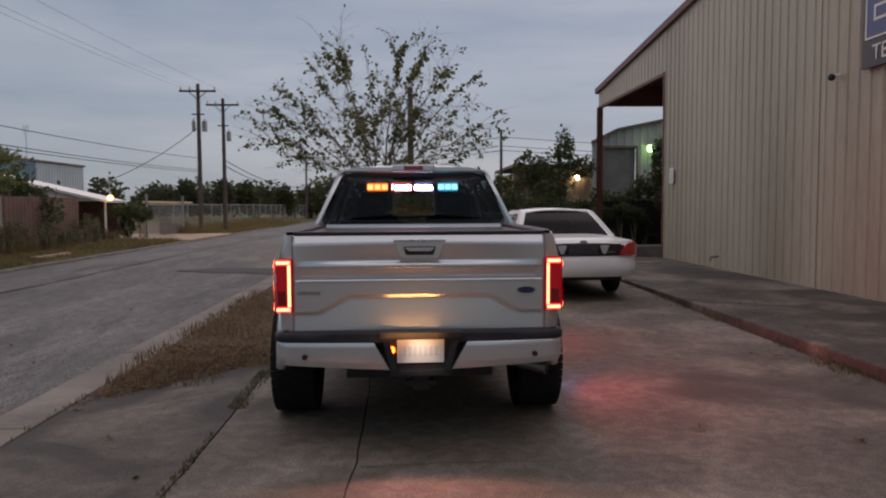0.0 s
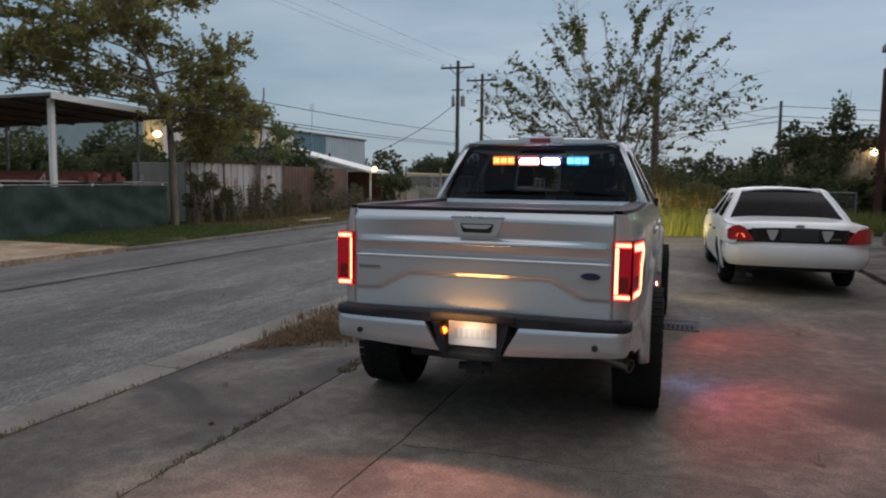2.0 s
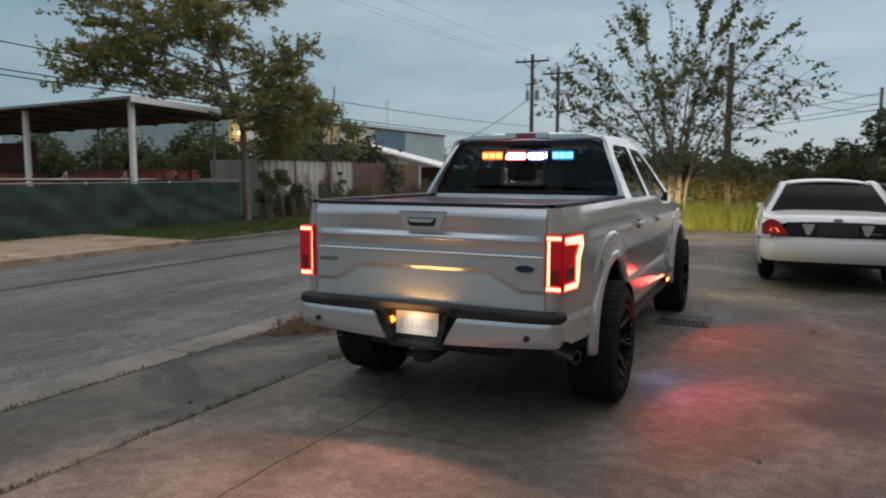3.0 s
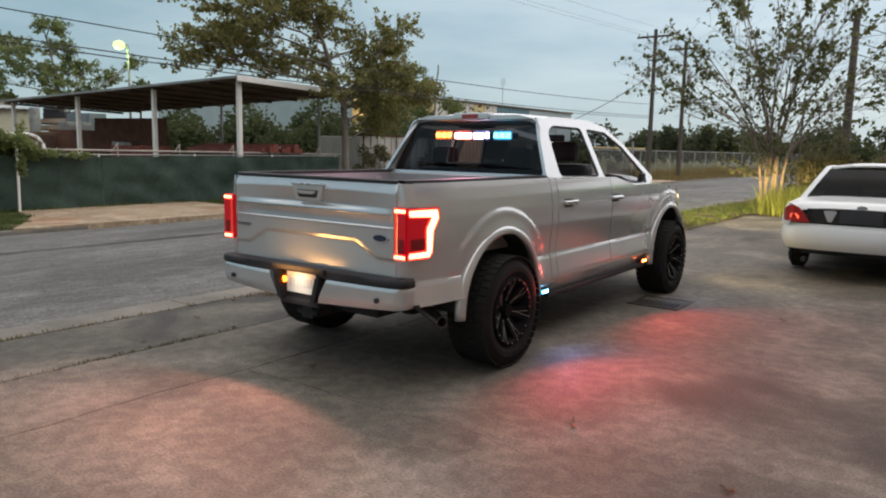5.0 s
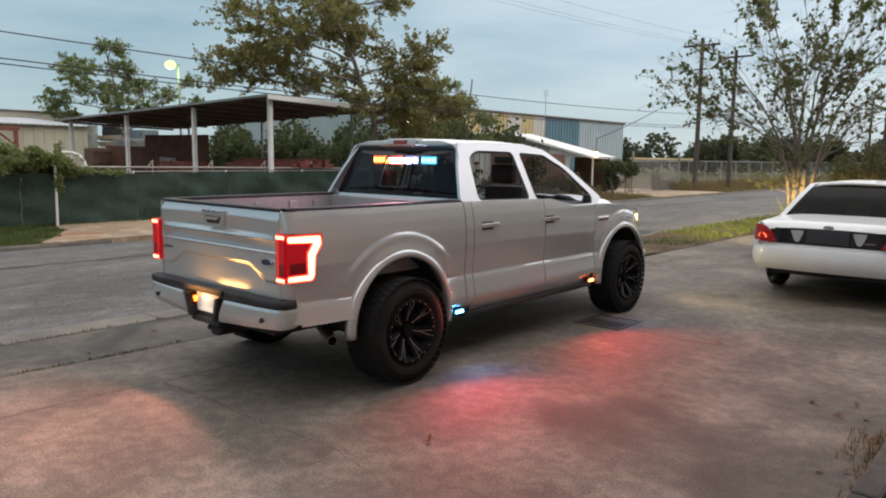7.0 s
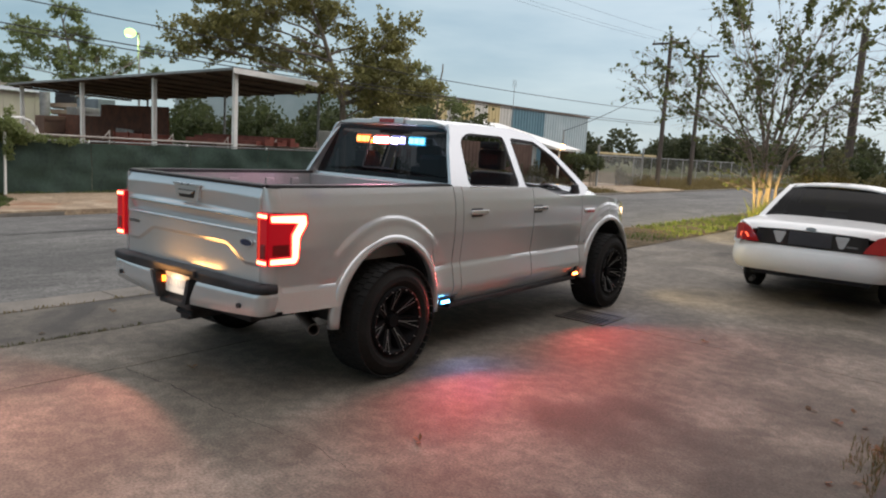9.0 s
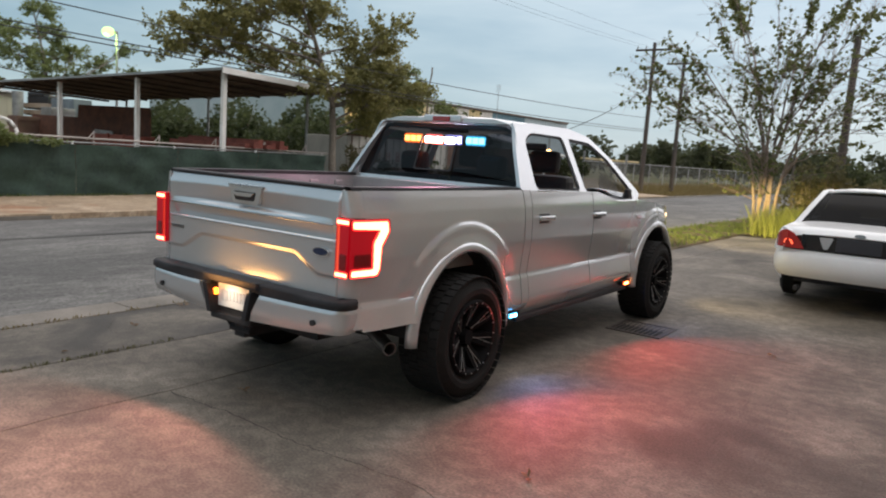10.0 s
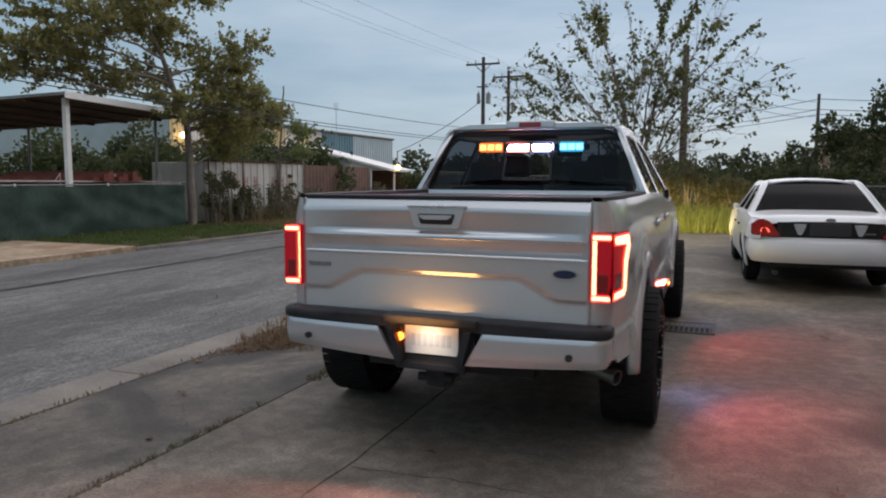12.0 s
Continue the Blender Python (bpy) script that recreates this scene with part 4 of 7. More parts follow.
bmesh.ops.create_icosphere(bm, subdivisions=2, radius=0.16, matrix=Matrix.Translation((0.1, AXLES[0], 0.42)))
part("rear_axle", bm, BLACK, truck)
# roof, glass, hood, nose
ROOF = [(0.0, 2.025), (0.35, 2.018), (0.55, 2.0), (0.65, 1.975), (0.70, 1.935)]
bm = fresh()
def roof_place(u, v):
    x = 0.70 * u
    z = lerp_table(ROOF, abs(x))
    fall = 0.06 * max(0.0, (1.15 - v) / 0.2) ** 2 + 0.045 * max(0.0, (v - 1.9) / 0.5) ** 2
    return (x, v, z - fall)
grid(bm, span(-1, 1, 20), span(0.97, 2.44, 18), roof_place)
thick(part("roof", bm, SILVER, truck, smooth=True), 0.03)
for s in (1, -1):
    bm = fresh()
    grid(bm, span(0.98, 2.2, 10), [0, 0.5, 1], lambda u, v: (s * (0.692 - 0.02 * v), u, 1.925 + 0.05 * v - 0.03 * max(0.0, (u - 1.9) / 0.3) ** 2))
    thick(part("drip_rail", bm, SILVER, truck), 0.03)
# rear wall of the cab and its window
back = lambda u, v: (u, 0.84 + (v - 1.44) * 0.30 - 0.05 * (1 - (u / 0.9) ** 2), v)
wall = rounded([(-0.925, 1.42), (0.925, 1.42), (0.70, 1.95), (0.5, 2.0), (-0.5, 2.0), (-0.70, 1.95)], 0.04, 3)
hole = rounded([(-0.86, 1.458), (0.86, 1.458), (0.685, 1.945), (-0.685, 1.945)], 0.05, 3)
bm = filled(fresh(), [wall, hole], back)
thick(part("cab_rear_frame", bm, SILVER, truck), 0.03)
slit = rounded([(-0.185, 1.553), (0.185, 1.553), (0.175, 1.828), (-0.175, 1.828)], 0.02, 2)
bm = filled(fresh(), [hole, slit], lambda u, v: (u, back(u, v)[1] + 0.004, v))
rear_glass = part("rear_window", bm, DARK_GLASS, truck, "dark tinted rear window")
bm = filled(fresh(), [rounded([(-0.20, 1.54), (0.20, 1.54), (0.19, 1.84), (-0.19, 1.84)], 0.02, 2), rounded([(-0.185, 1.553), (0.185, 1.553), (0.175, 1.828), (-0.175, 1.828)], 0.02, 2)], lambda u, v: (u, back(u, v)[1] - 0.004, v))
thick(part("sliding_pane_frame", bm, BLACK, rear_glass), 0.01)
bm = filled(fresh(), [slit], lambda u, v: (u, back(u, v)[1] + 0.006, v))
part("sliding_pane", bm, SIDE_GLASS, rear_glass, "clear sliding pane")
bm = fresh()
box(bm, -0.20, 0.20, 0.915, 1.03, 1.955, 2.018, 0.015)
bl = part("brake_light_housing", bm, SILVER, truck)
bm = fresh()
box(bm, -0.09, 0.09, 0.903, 0.918, 1.966, 2.006, 0.006)
part("third_brake_light", bm, LENS_RED, bl, "red third brake light")
# front glass
bm = fresh()
grid(bm, span(-1, 1, 12), span(0, 1, 8), lambda u, v: (u * (0.86 - 0.20 * v), 3.30 - 0.86 * v - 0.12 * u * u * (1 - 0.3 * v), 1.345 + 0.61 * v))
part("windscreen", bm, SIDE_GLASS, truck, "clear windscreen", smooth=True)
bm = fresh()
grid(bm, span(-1, 1, 24), span(3.1, 4.5, 16), lambda u, v: (u * (truck_x(v, 1.25) - 0.03), v - 0.12 * u * u * max(0, (v - 3.1) / 1.4), hood_edge(v) + 0.075 * (1 - u * u) + (0.03 if 0.45 < abs(u) < 0.75 else 0.0)))
thick(part("hood", bm, SILVER, truck, smooth=True), 0.015)
bm = fresh()
grid(bm, span(-1, 1, 16), span(0, 1, 8), lambda u, v: (u * 0.86, 4.60 - 0.28 * u ** 4 - 0.05 * v, 0.52 + 0.68 * v))
fascia = thick(part("front_fascia", bm, SILVER, truck, smooth=True), 0.04)
bm = fresh()
box(bm, -0.55, 0.55, 4.52, 4.64, 0.78, 1.12, 0.03)
part("grille", bm, BLACK, fascia)
bm = fresh()
box(bm, -0.86, 0.86, 4.45, 4.72, 0.5, 0.68, 0.05)
part("front_bumper", bm, CHROME, fascia)
# cabin
bm = fresh()
box(bm, -0.82, 0.82, 2.78, 3.2, 1.0, 1.36, 0.06)
part("dashboard", bm, DASH, truck, "dark dashboard")
bm = fresh()
for i in range(28):
    a, b = 2 * math.pi * i / 28, 2 * math.pi * (i + 1) / 28
    c = lambda t: (-0.42 + 0.19 * math.cos(t), 2.68 + 0.06 * math.sin(t), 1.32 + 0.18 * math.sin(t))
    rod(bm, c(a), c(b), 0.016, seg=6)
part("steering_wheel", bm, BLACK, truck)
bm = fresh()
box(bm, -0.64, 0.64, 1.15, 2.35, 1.925, 1.94)
part("headliner", bm, surface("headliner_grey", (0.3, 0.3, 0.29), (0.36, 0.36, 0.35), 5, 0.9), truck)
bm = fresh()
box(bm, -0.13, 0.13, 2.62, 2.65, 1.78, 1.86, 0.02)
part("rear_view_mirror", bm, BLACK, truck)
# light bar inside the rear window
HOT = {"amber_led": glowing("amber_core", (1.0, 0.42, 0.09), 18.0), "hot_red_led": glowing("red_core", (1.0, 0.62, 0.58), 45.0), "hot_blue_led": glowing("pale_core", (0.85, 0.88, 1.0), 45.0), "blue_led": glowing("blue_core", (0.22, 0.9, 1.0), 12.0), "side_red_led": glowing("side_red_core", (1.0, 0.5, 0.1), 9.0), "side_blue_led": glowing("side_blue_core", (0.3, 0.9, 1.0), 8.0)}
bm = fresh()
box(bm, -0.46, 0.46, 0.985, 1.045, 1.785, 1.835, 0.012)
bar = part("light_bar", bm, BLACK, truck, "emergency light bar inside the rear window")
for x0, x1, mt in ((-0.44, -0.24, LED_AMBER), (-0.21, -0.02, LED_PINK), (0.01, 0.18, LED_ICE), (0.23, 0.42, LED_BLUE)):
    bm = fresh()
    box(bm, x0, x1, 0.973, 0.989, 1.772, 1.850, 0.016)
    mod = part("light_module", bm, mt, bar, "lit strobe module")
    for k in range(3):
        c = x0 + (x1 - x0) * (k + 0.5) / 3
        bm = fresh()
        box(bm, c - 0.027, c + 0.027, 0.968, 0.9735, 1.786, 1.836, 0.002)
        part("led", bm, HOT[mt.name], mod)
# side strobes under the rocker
for y, mt, nm in ((0.67, SIDE_BLUE, "blue side strobe"), (3.02, SIDE_RED, "red side strobe")):
    bm = fresh()
    box(bm, 0.94, 0.985, y - 0.07, y + 0.07, 0.450, 0.496, 0.008)
    st = part("side_strobe", bm, BLACK, truck, nm)
    bm = fresh()
    box(bm, 0.984, 0.993, y - 0.056, y + 0.056, 0.457, 0.489, 0.003)
    part("strobe_lens", bm, mt, st)
    for d in (-0.028, 0.028):
        bm = fresh()
        box(bm, 0.992, 0.996, y + d - 0.018, y + d + 0.018, 0.464, 0.482)
        part("led", bm, HOT[mt.name], st)


# the bed is a little shorter behind the axle than the panels were laid out
for ob in truck.children_recursive:
    if ob.type == 'MESH' and ob.name.split(".")[0] not in ("wheel", "tyre", "tread", "rim", "spoke", "milled_edge", "hub_cap", "rim_bolt"):
        for v in ob.data.vertices:
            if v.co.y < -0.62:
                v.co.y += 0.045 * min(1.0, (-0.62 - v.co.y) / 0.45)


def vehicle_lamp(name, holder, place, target, watts, colour, cone, blend=0.6, size=0.03):
    data = bpy.data.lights.new(name, 'SPOT')
    data.energy, data.color, data.spot_size, data.spot_blend, data.shadow_soft_size = watts, colour, radians(cone), blend, size
    ob = new(name, data)
    ob.matrix_world = holder.matrix_world @ look(place, target)
    return ob


def fan_lamp(name, place, target, watts, colour, cone, blend, fan=2.2):
    """A strobe whose lens spreads its beam sideways into a flat fan."""
    ob = vehicle_lamp(name, truck, place, target, watts, colour, cone, blend)
    ob.matrix_world = ob.matrix_world @ Matrix.Diagonal((fan, 1.0, 1.0, 1.0))
    return ob


fan_lamp("front_side_strobe_light", (1.1, 3.02, 0.50), (3.6, 1.8, 0.84), 76, (1.0, 0.085, 0.06), 128, 1.0, 1.6)
fan_lamp("rear_side_strobe_light", (1.1, 0.66, 0.50), (3.6, -0.5, 0.76), 82, (1.0, 0.12, 0.09), 128, 1.0, 1.6)
vehicle_lamp("front_side_blue_light", truck, (1.06, 3.12, 0.47), (2.2, 3.4, 0.0), 5, (0.12, 0.30, 1.0), 130, 1.0)
vehicle_lamp("rear_side_blue_light", truck, (1.05, 0.70, 0.47), (1.9, 0.5, 0.0), 7, (0.12, 0.30, 1.0), 130, 1.0)
fan_lamp("plate_strobe_light", (-0.06, -1.37, 0.785), (-0.2, -4.3, 0.75), 98, (1.0, 0.46, 0.36), 100, 1.0, 3.2)
vehicle_lamp("plate_wide_light", truck, (0.0, -1.37, 0.785), (-0.02, -3.0, 0.80), 34, (1.0, 0.48, 0.38), 154, 0.25, 0.04)
glow = bpy.data.lights.new("plate_glow_light", 'AREA')
glow.shape, glow.size, glow.size_y, glow.energy, glow.color = 'RECTANGLE', 0.34, 0.03, 0.55, (1.0, 0.50, 0.14)
new("plate_glow_light", glow).matrix_world = truck.matrix_world @ look((-0.05, -1.345, 0.80), (-0.05, -1.16, 0.95))
# added fill that whitens the plate; no real lamp hangs here
vehicle_lamp("plate_lamp_light", truck, (-0.02, -1.40, 0.80), (0.0, -1.27, 0.69), 1.5, (1.0, 0.86, 0.62), 76, 1.0, 0.03)
vehicle_lamp("light_bar_light", truck, (-0.05, 0.80, 1.80), (0.0, -1.3, 1.15), 14, (1.0, 0.42, 0.66), 150, 1.0, 0.2)
for s in (1, -1):
    fan_lamp("head_lamp_light", (s * 0.72, 4.80, 1.05), (s * 0.72 - 1.0, 18.0, 0.35), 6500, (1.0, 0.84, 0.30), 12, 1.0, 4.0)
# stray light of the near head lamp on the drive
vehicle_lamp("head_lamp_spill", truck, (0.80, 4.72, 0.98), (1.9, 5.2, 0.0), 24, (1.0, 0.84, 0.36), 75, 1.0, 0.05)
# ---- white sedan ----
sedan = thing("sedan", "white four-door sedan with black rear panel parked on concrete", "car", at=pose(2.60, 12.84, 0.06, 0, 0, 2.0))
CAR_RED = surface("car_red_lens", (0.42, 0.014, 0.014), (0.52, 0.022, 0.02), 5, 0.15, bump=0, coat=0.8)
# glows to imitate a glint on the unlit lens; no lamp or reflector
CAR_GLINT = glowing("car_lens_glint", (1.0, 0.12, 0.05), 1.2)
CAR_GLASS = window_glass("sedan_dark_glass", (0.03, 0.035, 0.04), 0.02, 0.35)
GLOSS_BLACK = surface("gloss_black_panel", (0.006, 0.006, 0.007), (0.012, 0.012, 0.013), 5, 0.18, bump=0, coat=0.6, rough_spread=0.04)
FROST = surface("frosted_reversing_lens", (0.42, 0.42, 0.42), (0.5, 0.5, 0.5), 8, 0.3, bump=0)
CAR_ARCH = ((0.0, 0.35, 0.375), (2.91, 0.35, 0.375))
CAR_SIDE = [(0.20, 0.86), (0.30, 0.93), (0.46, 0.955), (0.60, 0.975), (0.75, 0.972), (0.90, 0.945), (1.00, 0.90)]


def car_x(y, z):
    x = lerp_table(CAR_SIDE, z)
    if y < -0.75:
        x -= 0.16 * ((-0.75 - y) / 0.42) ** 2.4
    if y > 3.3:
        x -= 0.22 * ((y - 3.3) / 0.85) ** 2.4
    for yc, zc, r in CAR_ARCH:
        x += 0.014 * max(0.0, 1 - abs(math.hypot(y - yc, z - zc) - r) / 0.07)
    return x


def car_sill(y, base):
    z = base
    for yc, zc, r in CAR_ARCH:
        if abs(y - yc) < r:
            z = max(z, zc + math.sqrt(r * r - (y - yc) ** 2))
    return z


def car_belt(y):
    return lerp_table([(-1.2, 0.965), (0.1, 1.0), (2.6, 0.985), (3.3, 0.93), (4.2, 0.78)], y)


def car_panel(name, y0, y1, base, s, nz=14):
    ys = set(span(y0, y1, max(5, int((y1 - y0) / 0.08)))) | ({-0.431, -0.429} if y0 < -0.5 else set())
    for yc, zc, r in CAR_ARCH:
        ys |= {yc - r + 2 * r * i / 20 for i in range(21) if y0 < yc - r + 2 * r * i / 20 < y1}
    bm = fresh()

    def place(u, v):
        lo = car_sill(u, base if u > -0.43 else 0.715)
        z = lo + (car_belt(u) - lo) * v
        return (s * car_x(u, z), u, z)
    grid(bm, sorted(ys), [i / nz for i in range(nz + 1)], place)
    return thick(part(name, bm, WHITE, sedan, smooth=True), 0.012, 1.0 if s > 0 else -1.0)


def car_wheel(x, y, s):
    bm = tyre(fresh(), 0.335, 0.225, 0.205)
    w = part("wheel", bm, RUBBER, sedan, "black tyre")
    w.location = (x, y, 0.335)
    bm = fresh()
    lathe(bm, [(0.09, 0.208), (0.10, 0.20), (0.06, 0.18), (0.07, 0.06), (0.075, 0.0)], 32, s=s)
    part("hub_cap", bm, STEEL, w, "grey steel hub cap", smooth=True)


for s in (1, -1):
    car_panel("quarter_panel", -1.16, 0.62, 0.27, s)
    car_panel("rear_door", 0.628, 1.50, 0.24, s)
    car_panel("front_door", 1.508, 2.45, 0.24, s)
    car_panel("front_fender", 2.458, 4.1, 0.27, s)
    for y in (0.0, 2.91):
        car_wheel(s * 0.83, y, s)
        bm = fresh()
        for i in range(14):
            a, b = math.pi * i / 14, math.pi * (i + 1) / 14
            bm.faces.new([bm.verts.new((s * q, y + 0.38 * math.cos(t), 0.35 + 0.38 * math.sin(t))) for q, t in ((0.95, a), (0.95, b), (0.5, b), (0.5, a))])
        part("wheel_well", bm, BLACK, sedan)
    for y in (0.72, 1.62):
        bm = fresh()
        box(bm, s * 0.955, s * 0.985, y, y + 0.2, 0.79, 0.82, 0.01)
        part("door_handle", bm, BLACK, sedan, "black door handle")
    # greenhouse
    place = lambda u, v: (s * (0.895 - (v - 0.98) * 0.52), u, v)
    out = rounded([(-0.02, 0.99), (0.34, 1.28), (0.62, 1.445), (0.95, 1.475), (1.7, 1.475), (1.98, 1.44), (2.75, 0.985)], 0.05, 3)
    win_r = rounded([(0.56, 1.02), (1.44, 1.01), (1.44, 1.40), (0.95, 1.41), (0.74, 1.32)], 0.04, 3)
    win_f = rounded([(1.52, 1.01), (2.50, 1.01), (1.95, 1.385), (1.52, 1.40)], 0.04, 3)
    bm = filled(fresh(), [out, win_r, win_f], place)
    thick(part("cab_side_frame", bm, WHITE, sedan), 0.025, 1.0 if s > 0 else -1.0)
    for loop in (win_r, win_f):
        bm = fresh()
        bm.faces.new([bm.verts.new((s * (0.882 - (v - 0.98) * 0.52), u, v)) for u, v in loop])
        part("side_window", bm, CAR_GLASS, sedan, "dark side window")
    bm = fresh()
    box(bm, s * 0.89, s * 0.985, 2.22, 2.32, 0.985, 1.07, 0.025)
    part("side_mirror", bm, WHITE, sedan, smooth=True)
    # tail lamp: tapers towards the boot
    bm = fresh()
    rear_y = lambda x: lerp_table([(0.0, -1.175), (0.55, -1.173), (0.78, -1.168), (0.85, -1.108), (0.90, -1.03), (0.94, -0.93)], abs(x))
    top_z = lambda u: lerp_table([(0.585, 0.765), (0.64, 0.86), (0.715, 0.95), (0.80, 0.978), (0.86, 0.965), (0.925, 0.90)], u)
    grid(bm, span(0.585, 0.925, 14), span(0, 1, 6), lambda u, v: (s * u, rear_y(u) - 0.022, 0.757 + (top_z(u) - 0.757) * v))
    tl = thick(part("tail_lamp", bm, CAR_RED, sedan, "red tail lamp", smooth=True), 0.03, 1.0 if s > 0 else -1.0)
    # glint of light on the lens, put in as a glowing patch
    bm = fresh()
    glint = rounded([(0.70, 0.80), (0.83, 0.81), (0.80, 0.87), (0.73, 0.86)], 0.02, 2)
    bm.faces.new([bm.verts.new((s * u, rear_y(u) - 0.027, v)) for u, v in glint])
    part("reflector", bm, CAR_GLINT, tl, "orange glint painted on the lens as a glowing patch")
    bm = plate_shape(fresh(), [(s * u, v) for u, v in rounded([(0.27, 0.92), (0.43, 0.92), (0.37, 0.775), (0.325, 0.775)], 0.02, 2)], -1.192, -1.17)
    part("reversing_lamp", bm, FROST, sedan, "frosted white reversing lamp")
# black panel between the lamps, plate recess
bm = fresh()
grid(bm, span(-0.62, 0.62, 20), [0, 1], lambda u, v: (u, -1.178 + 0.20 * max(0.0, (abs(u) - 0.55) / 0.4) ** 2, 0.755 + 0.185 * v))
panel = part("rear_panel", bm, GLOSS_BLACK, sedan, "black panel between the tail lamps")
bm = fresh()
box(bm, -0.24, 0.24, -1.195, -1.18, 0.765, 0.93, 0.008)
part("plate_recess", bm, surface("plate_dark", (0.03, 0.03, 0.035), (0.05, 0.05, 0.055), 6, 0.5), panel)
bm = fresh()
box(bm, 0.40, 0.52, -1.19, -1.178, 0.80, 0.815)
part("model_bar", bm, STEEL, panel)
# bumper, boot, glass, roof, hood
def bumper_line(u):
    """Walks round the tail from one rear wheel to the other."""
    a, sg = abs(u), 1 if u >= 0 else -1
    if a < 0.62:
        x = 0.70 * a / 0.62
        return sg * x, -1.185 + 0.03 * (x / 0.70) ** 2
    if a < 0.84:
        t = (a - 0.62) / 0.22 * math.pi / 2
        return sg * (0.70 + 0.245 * math.sin(t)), -1.155 + 0.30 * (1 - math.cos(t))
    return sg * 0.945, -0.855 + (a - 0.84) / 0.16 * 0.42


def bumper_place(u, v):
    x, y = bumper_line(u)
    swell = 1.0 + 0.034 * math.sin(math.pi * min(1.0, 0.12 + v * 0.95)) ** 0.6 - 0.045 * (1 - v) ** 4
    return (0.975 * x * swell, y * swell if y < -0.85 else y, 0.40 + 0.34 * v)


bm = fresh()
grid(bm, span(-1, 1, 64), span(0, 1, 14), bumper_place)
thick(part("rear_bumper", bm, WHITE, sedan, "white painted rear bumper", smooth=True), 0.02)
def boot_place(u, v):
    y = -1.19 + 1.27 * v
    z = 0.955 + 0.075 * min(1.0, v * 9) ** 0.5 + 0.03 * v
    return (u * (car_x(y, 0.95) - 0.015), y + 0.12 * u ** 4 * (1 - v), z - 0.055 * u ** 4)
bm = fresh()
grid(bm, span(-1, 1, 24), span(0, 1, 24), boot_place)
boot = thick(part("boot_lid", bm, WHITE, sedan, smooth=True), 0.015)
bm = fresh()
bmesh.ops.create_circle(bm, cap_ends=True, segments=24, radius=1.0)
bmesh.ops.transform(bm, matrix=Matrix.Translation((0.0, -1.188, 0.975)) @ Matrix.Rotation(radians(80), 4, 'X') @ Matrix.Diagonal((0.06, 0.024, 1, 1)), verts=bm.verts[:])
thick(part("oval_badge", bm, STEEL, boot, "small dark oval badge"), 0.012, 0.0)
def tail_y(z):
    return lerp_table([(0.99, -0.02), (1.28, 0.34), (1.445, 0.62), (1.48, 0.72)], z)


def glass_half(z):
    return 0.895 - (z - 0.98) * 0.52 - 0.055


bm = fresh()
grid(bm, span(-1, 1, 18), span(1.025, 1.455, 10), lambda u, z: (u * glass_half(z), tail_y(z) + 0.015 - 0.05 * (1 - u * u), z))
part("rear_window", bm, CAR_GLASS, sedan, "dark rear window", smooth=True)
for s in (1, -1):
    bm = fresh()
    grid(bm, [0.0, 0.5, 1.0], span(1.0, 1.465, 10), lambda u, z: (s * (glass_half(z) - 0.012 + 0.078 * u), tail_y(z) + 0.004 + 0.03 * u * u, z))
    thick(part("rear_pillar", bm, WHITE, sedan, smooth=True), 0.02)
bm = fresh()
grid(bm, span(-1, 1, 16), span(0, 1, 12), lambda u, v: (u * 0.645, 0.60 + 1.40 * v, 1.475 + 0.045 * (1 - u * u) - 0.03 * abs(2 * v - 1) ** 3 - 0.03 * u ** 6))
thick(part("roof", bm, WHITE, sedan, smooth=True), 0.02)
bm = fresh()
grid(bm, span(-1, 1, 12), span(0, 1, 8), lambda u, v: (u * (0.84 - 0.20 * v), 2.78 - 0.80 * v - 0.08 * u * u, 0.99 + 0.46 * v))
part("windscreen", bm, SIDE_GLASS, sedan, smooth=True)
bm = fresh()
grid(bm, span(-1, 1, 16), span(0, 1, 12), lambda u, v: (u * (car_x(2.6 + 1.5 * v, 0.8) - 0.03), 2.6 + 1.5 * v - 0.15 * u * u * v, car_belt(2.6 + 1.5 * v) + 0.06 * (1 - u * u)))
thick(part("hood", bm, WHITE, sedan, smooth=True), 0.015)
bm = fresh()
grid(bm, span(-1, 1, 16), span(0, 1, 6), lambda u, v: (u * 0.80, 4.16 - 0.3 * u ** 4, 0.30 + 0.5 * v))
thick(part("front_bumper", bm, WHITE, sedan, smooth=True), 0.03)
bm = fresh()
box(bm, -0.68, 0.68, -1.0, 4.0, 0.33, 0.72)
box(bm, -0.78, 0.78, 0.42, 2.5, 0.3, 0.98)
part("inner_shell", bm, BLACK, sedan)
bm = fresh()
rod(bm, (-0.62, -1.05, 0.27), (-0.62, -1.2, 0.265), 0.03, seg=12)
part("exhaust_pipe", bm, BLACK, sedan)
for x in (-0.4, 0.4):
    bm = fresh()
    box(bm, x - 0.25, x + 0.25, 0.62, 0.78, 0.9, 1.2, 0.05)
    part("rear_seat", bm, SEAT, sedan)
# ---- plants ----
def leafy(name, dark, light, scale=1.5):
    m = surface(name, dark, light, scale, 0.65, bump=0, grain=9.0, spread=0.9, low=0.3, high=0.7)
    n, l = m.node_tree.nodes, m.node_tree.links
    b = n["Principled BSDF"]
    thin = n.new("ShaderNodeBsdfTranslucent")
    mix = n.new("ShaderNodeMixShader")
    mix.inputs["Fac"].default_value = 0.5
    l.new(b.inputs["Base Color"].links[0].from_socket, thin.inputs["Color"])
    l.new(b.outputs["BSDF"], mix.inputs[1])
    l.new(thin.outputs["BSDF"], mix.inputs[2])
    l.new(mix.outputs["Shader"], n["Material Output"].inputs["Surface"])
    return m


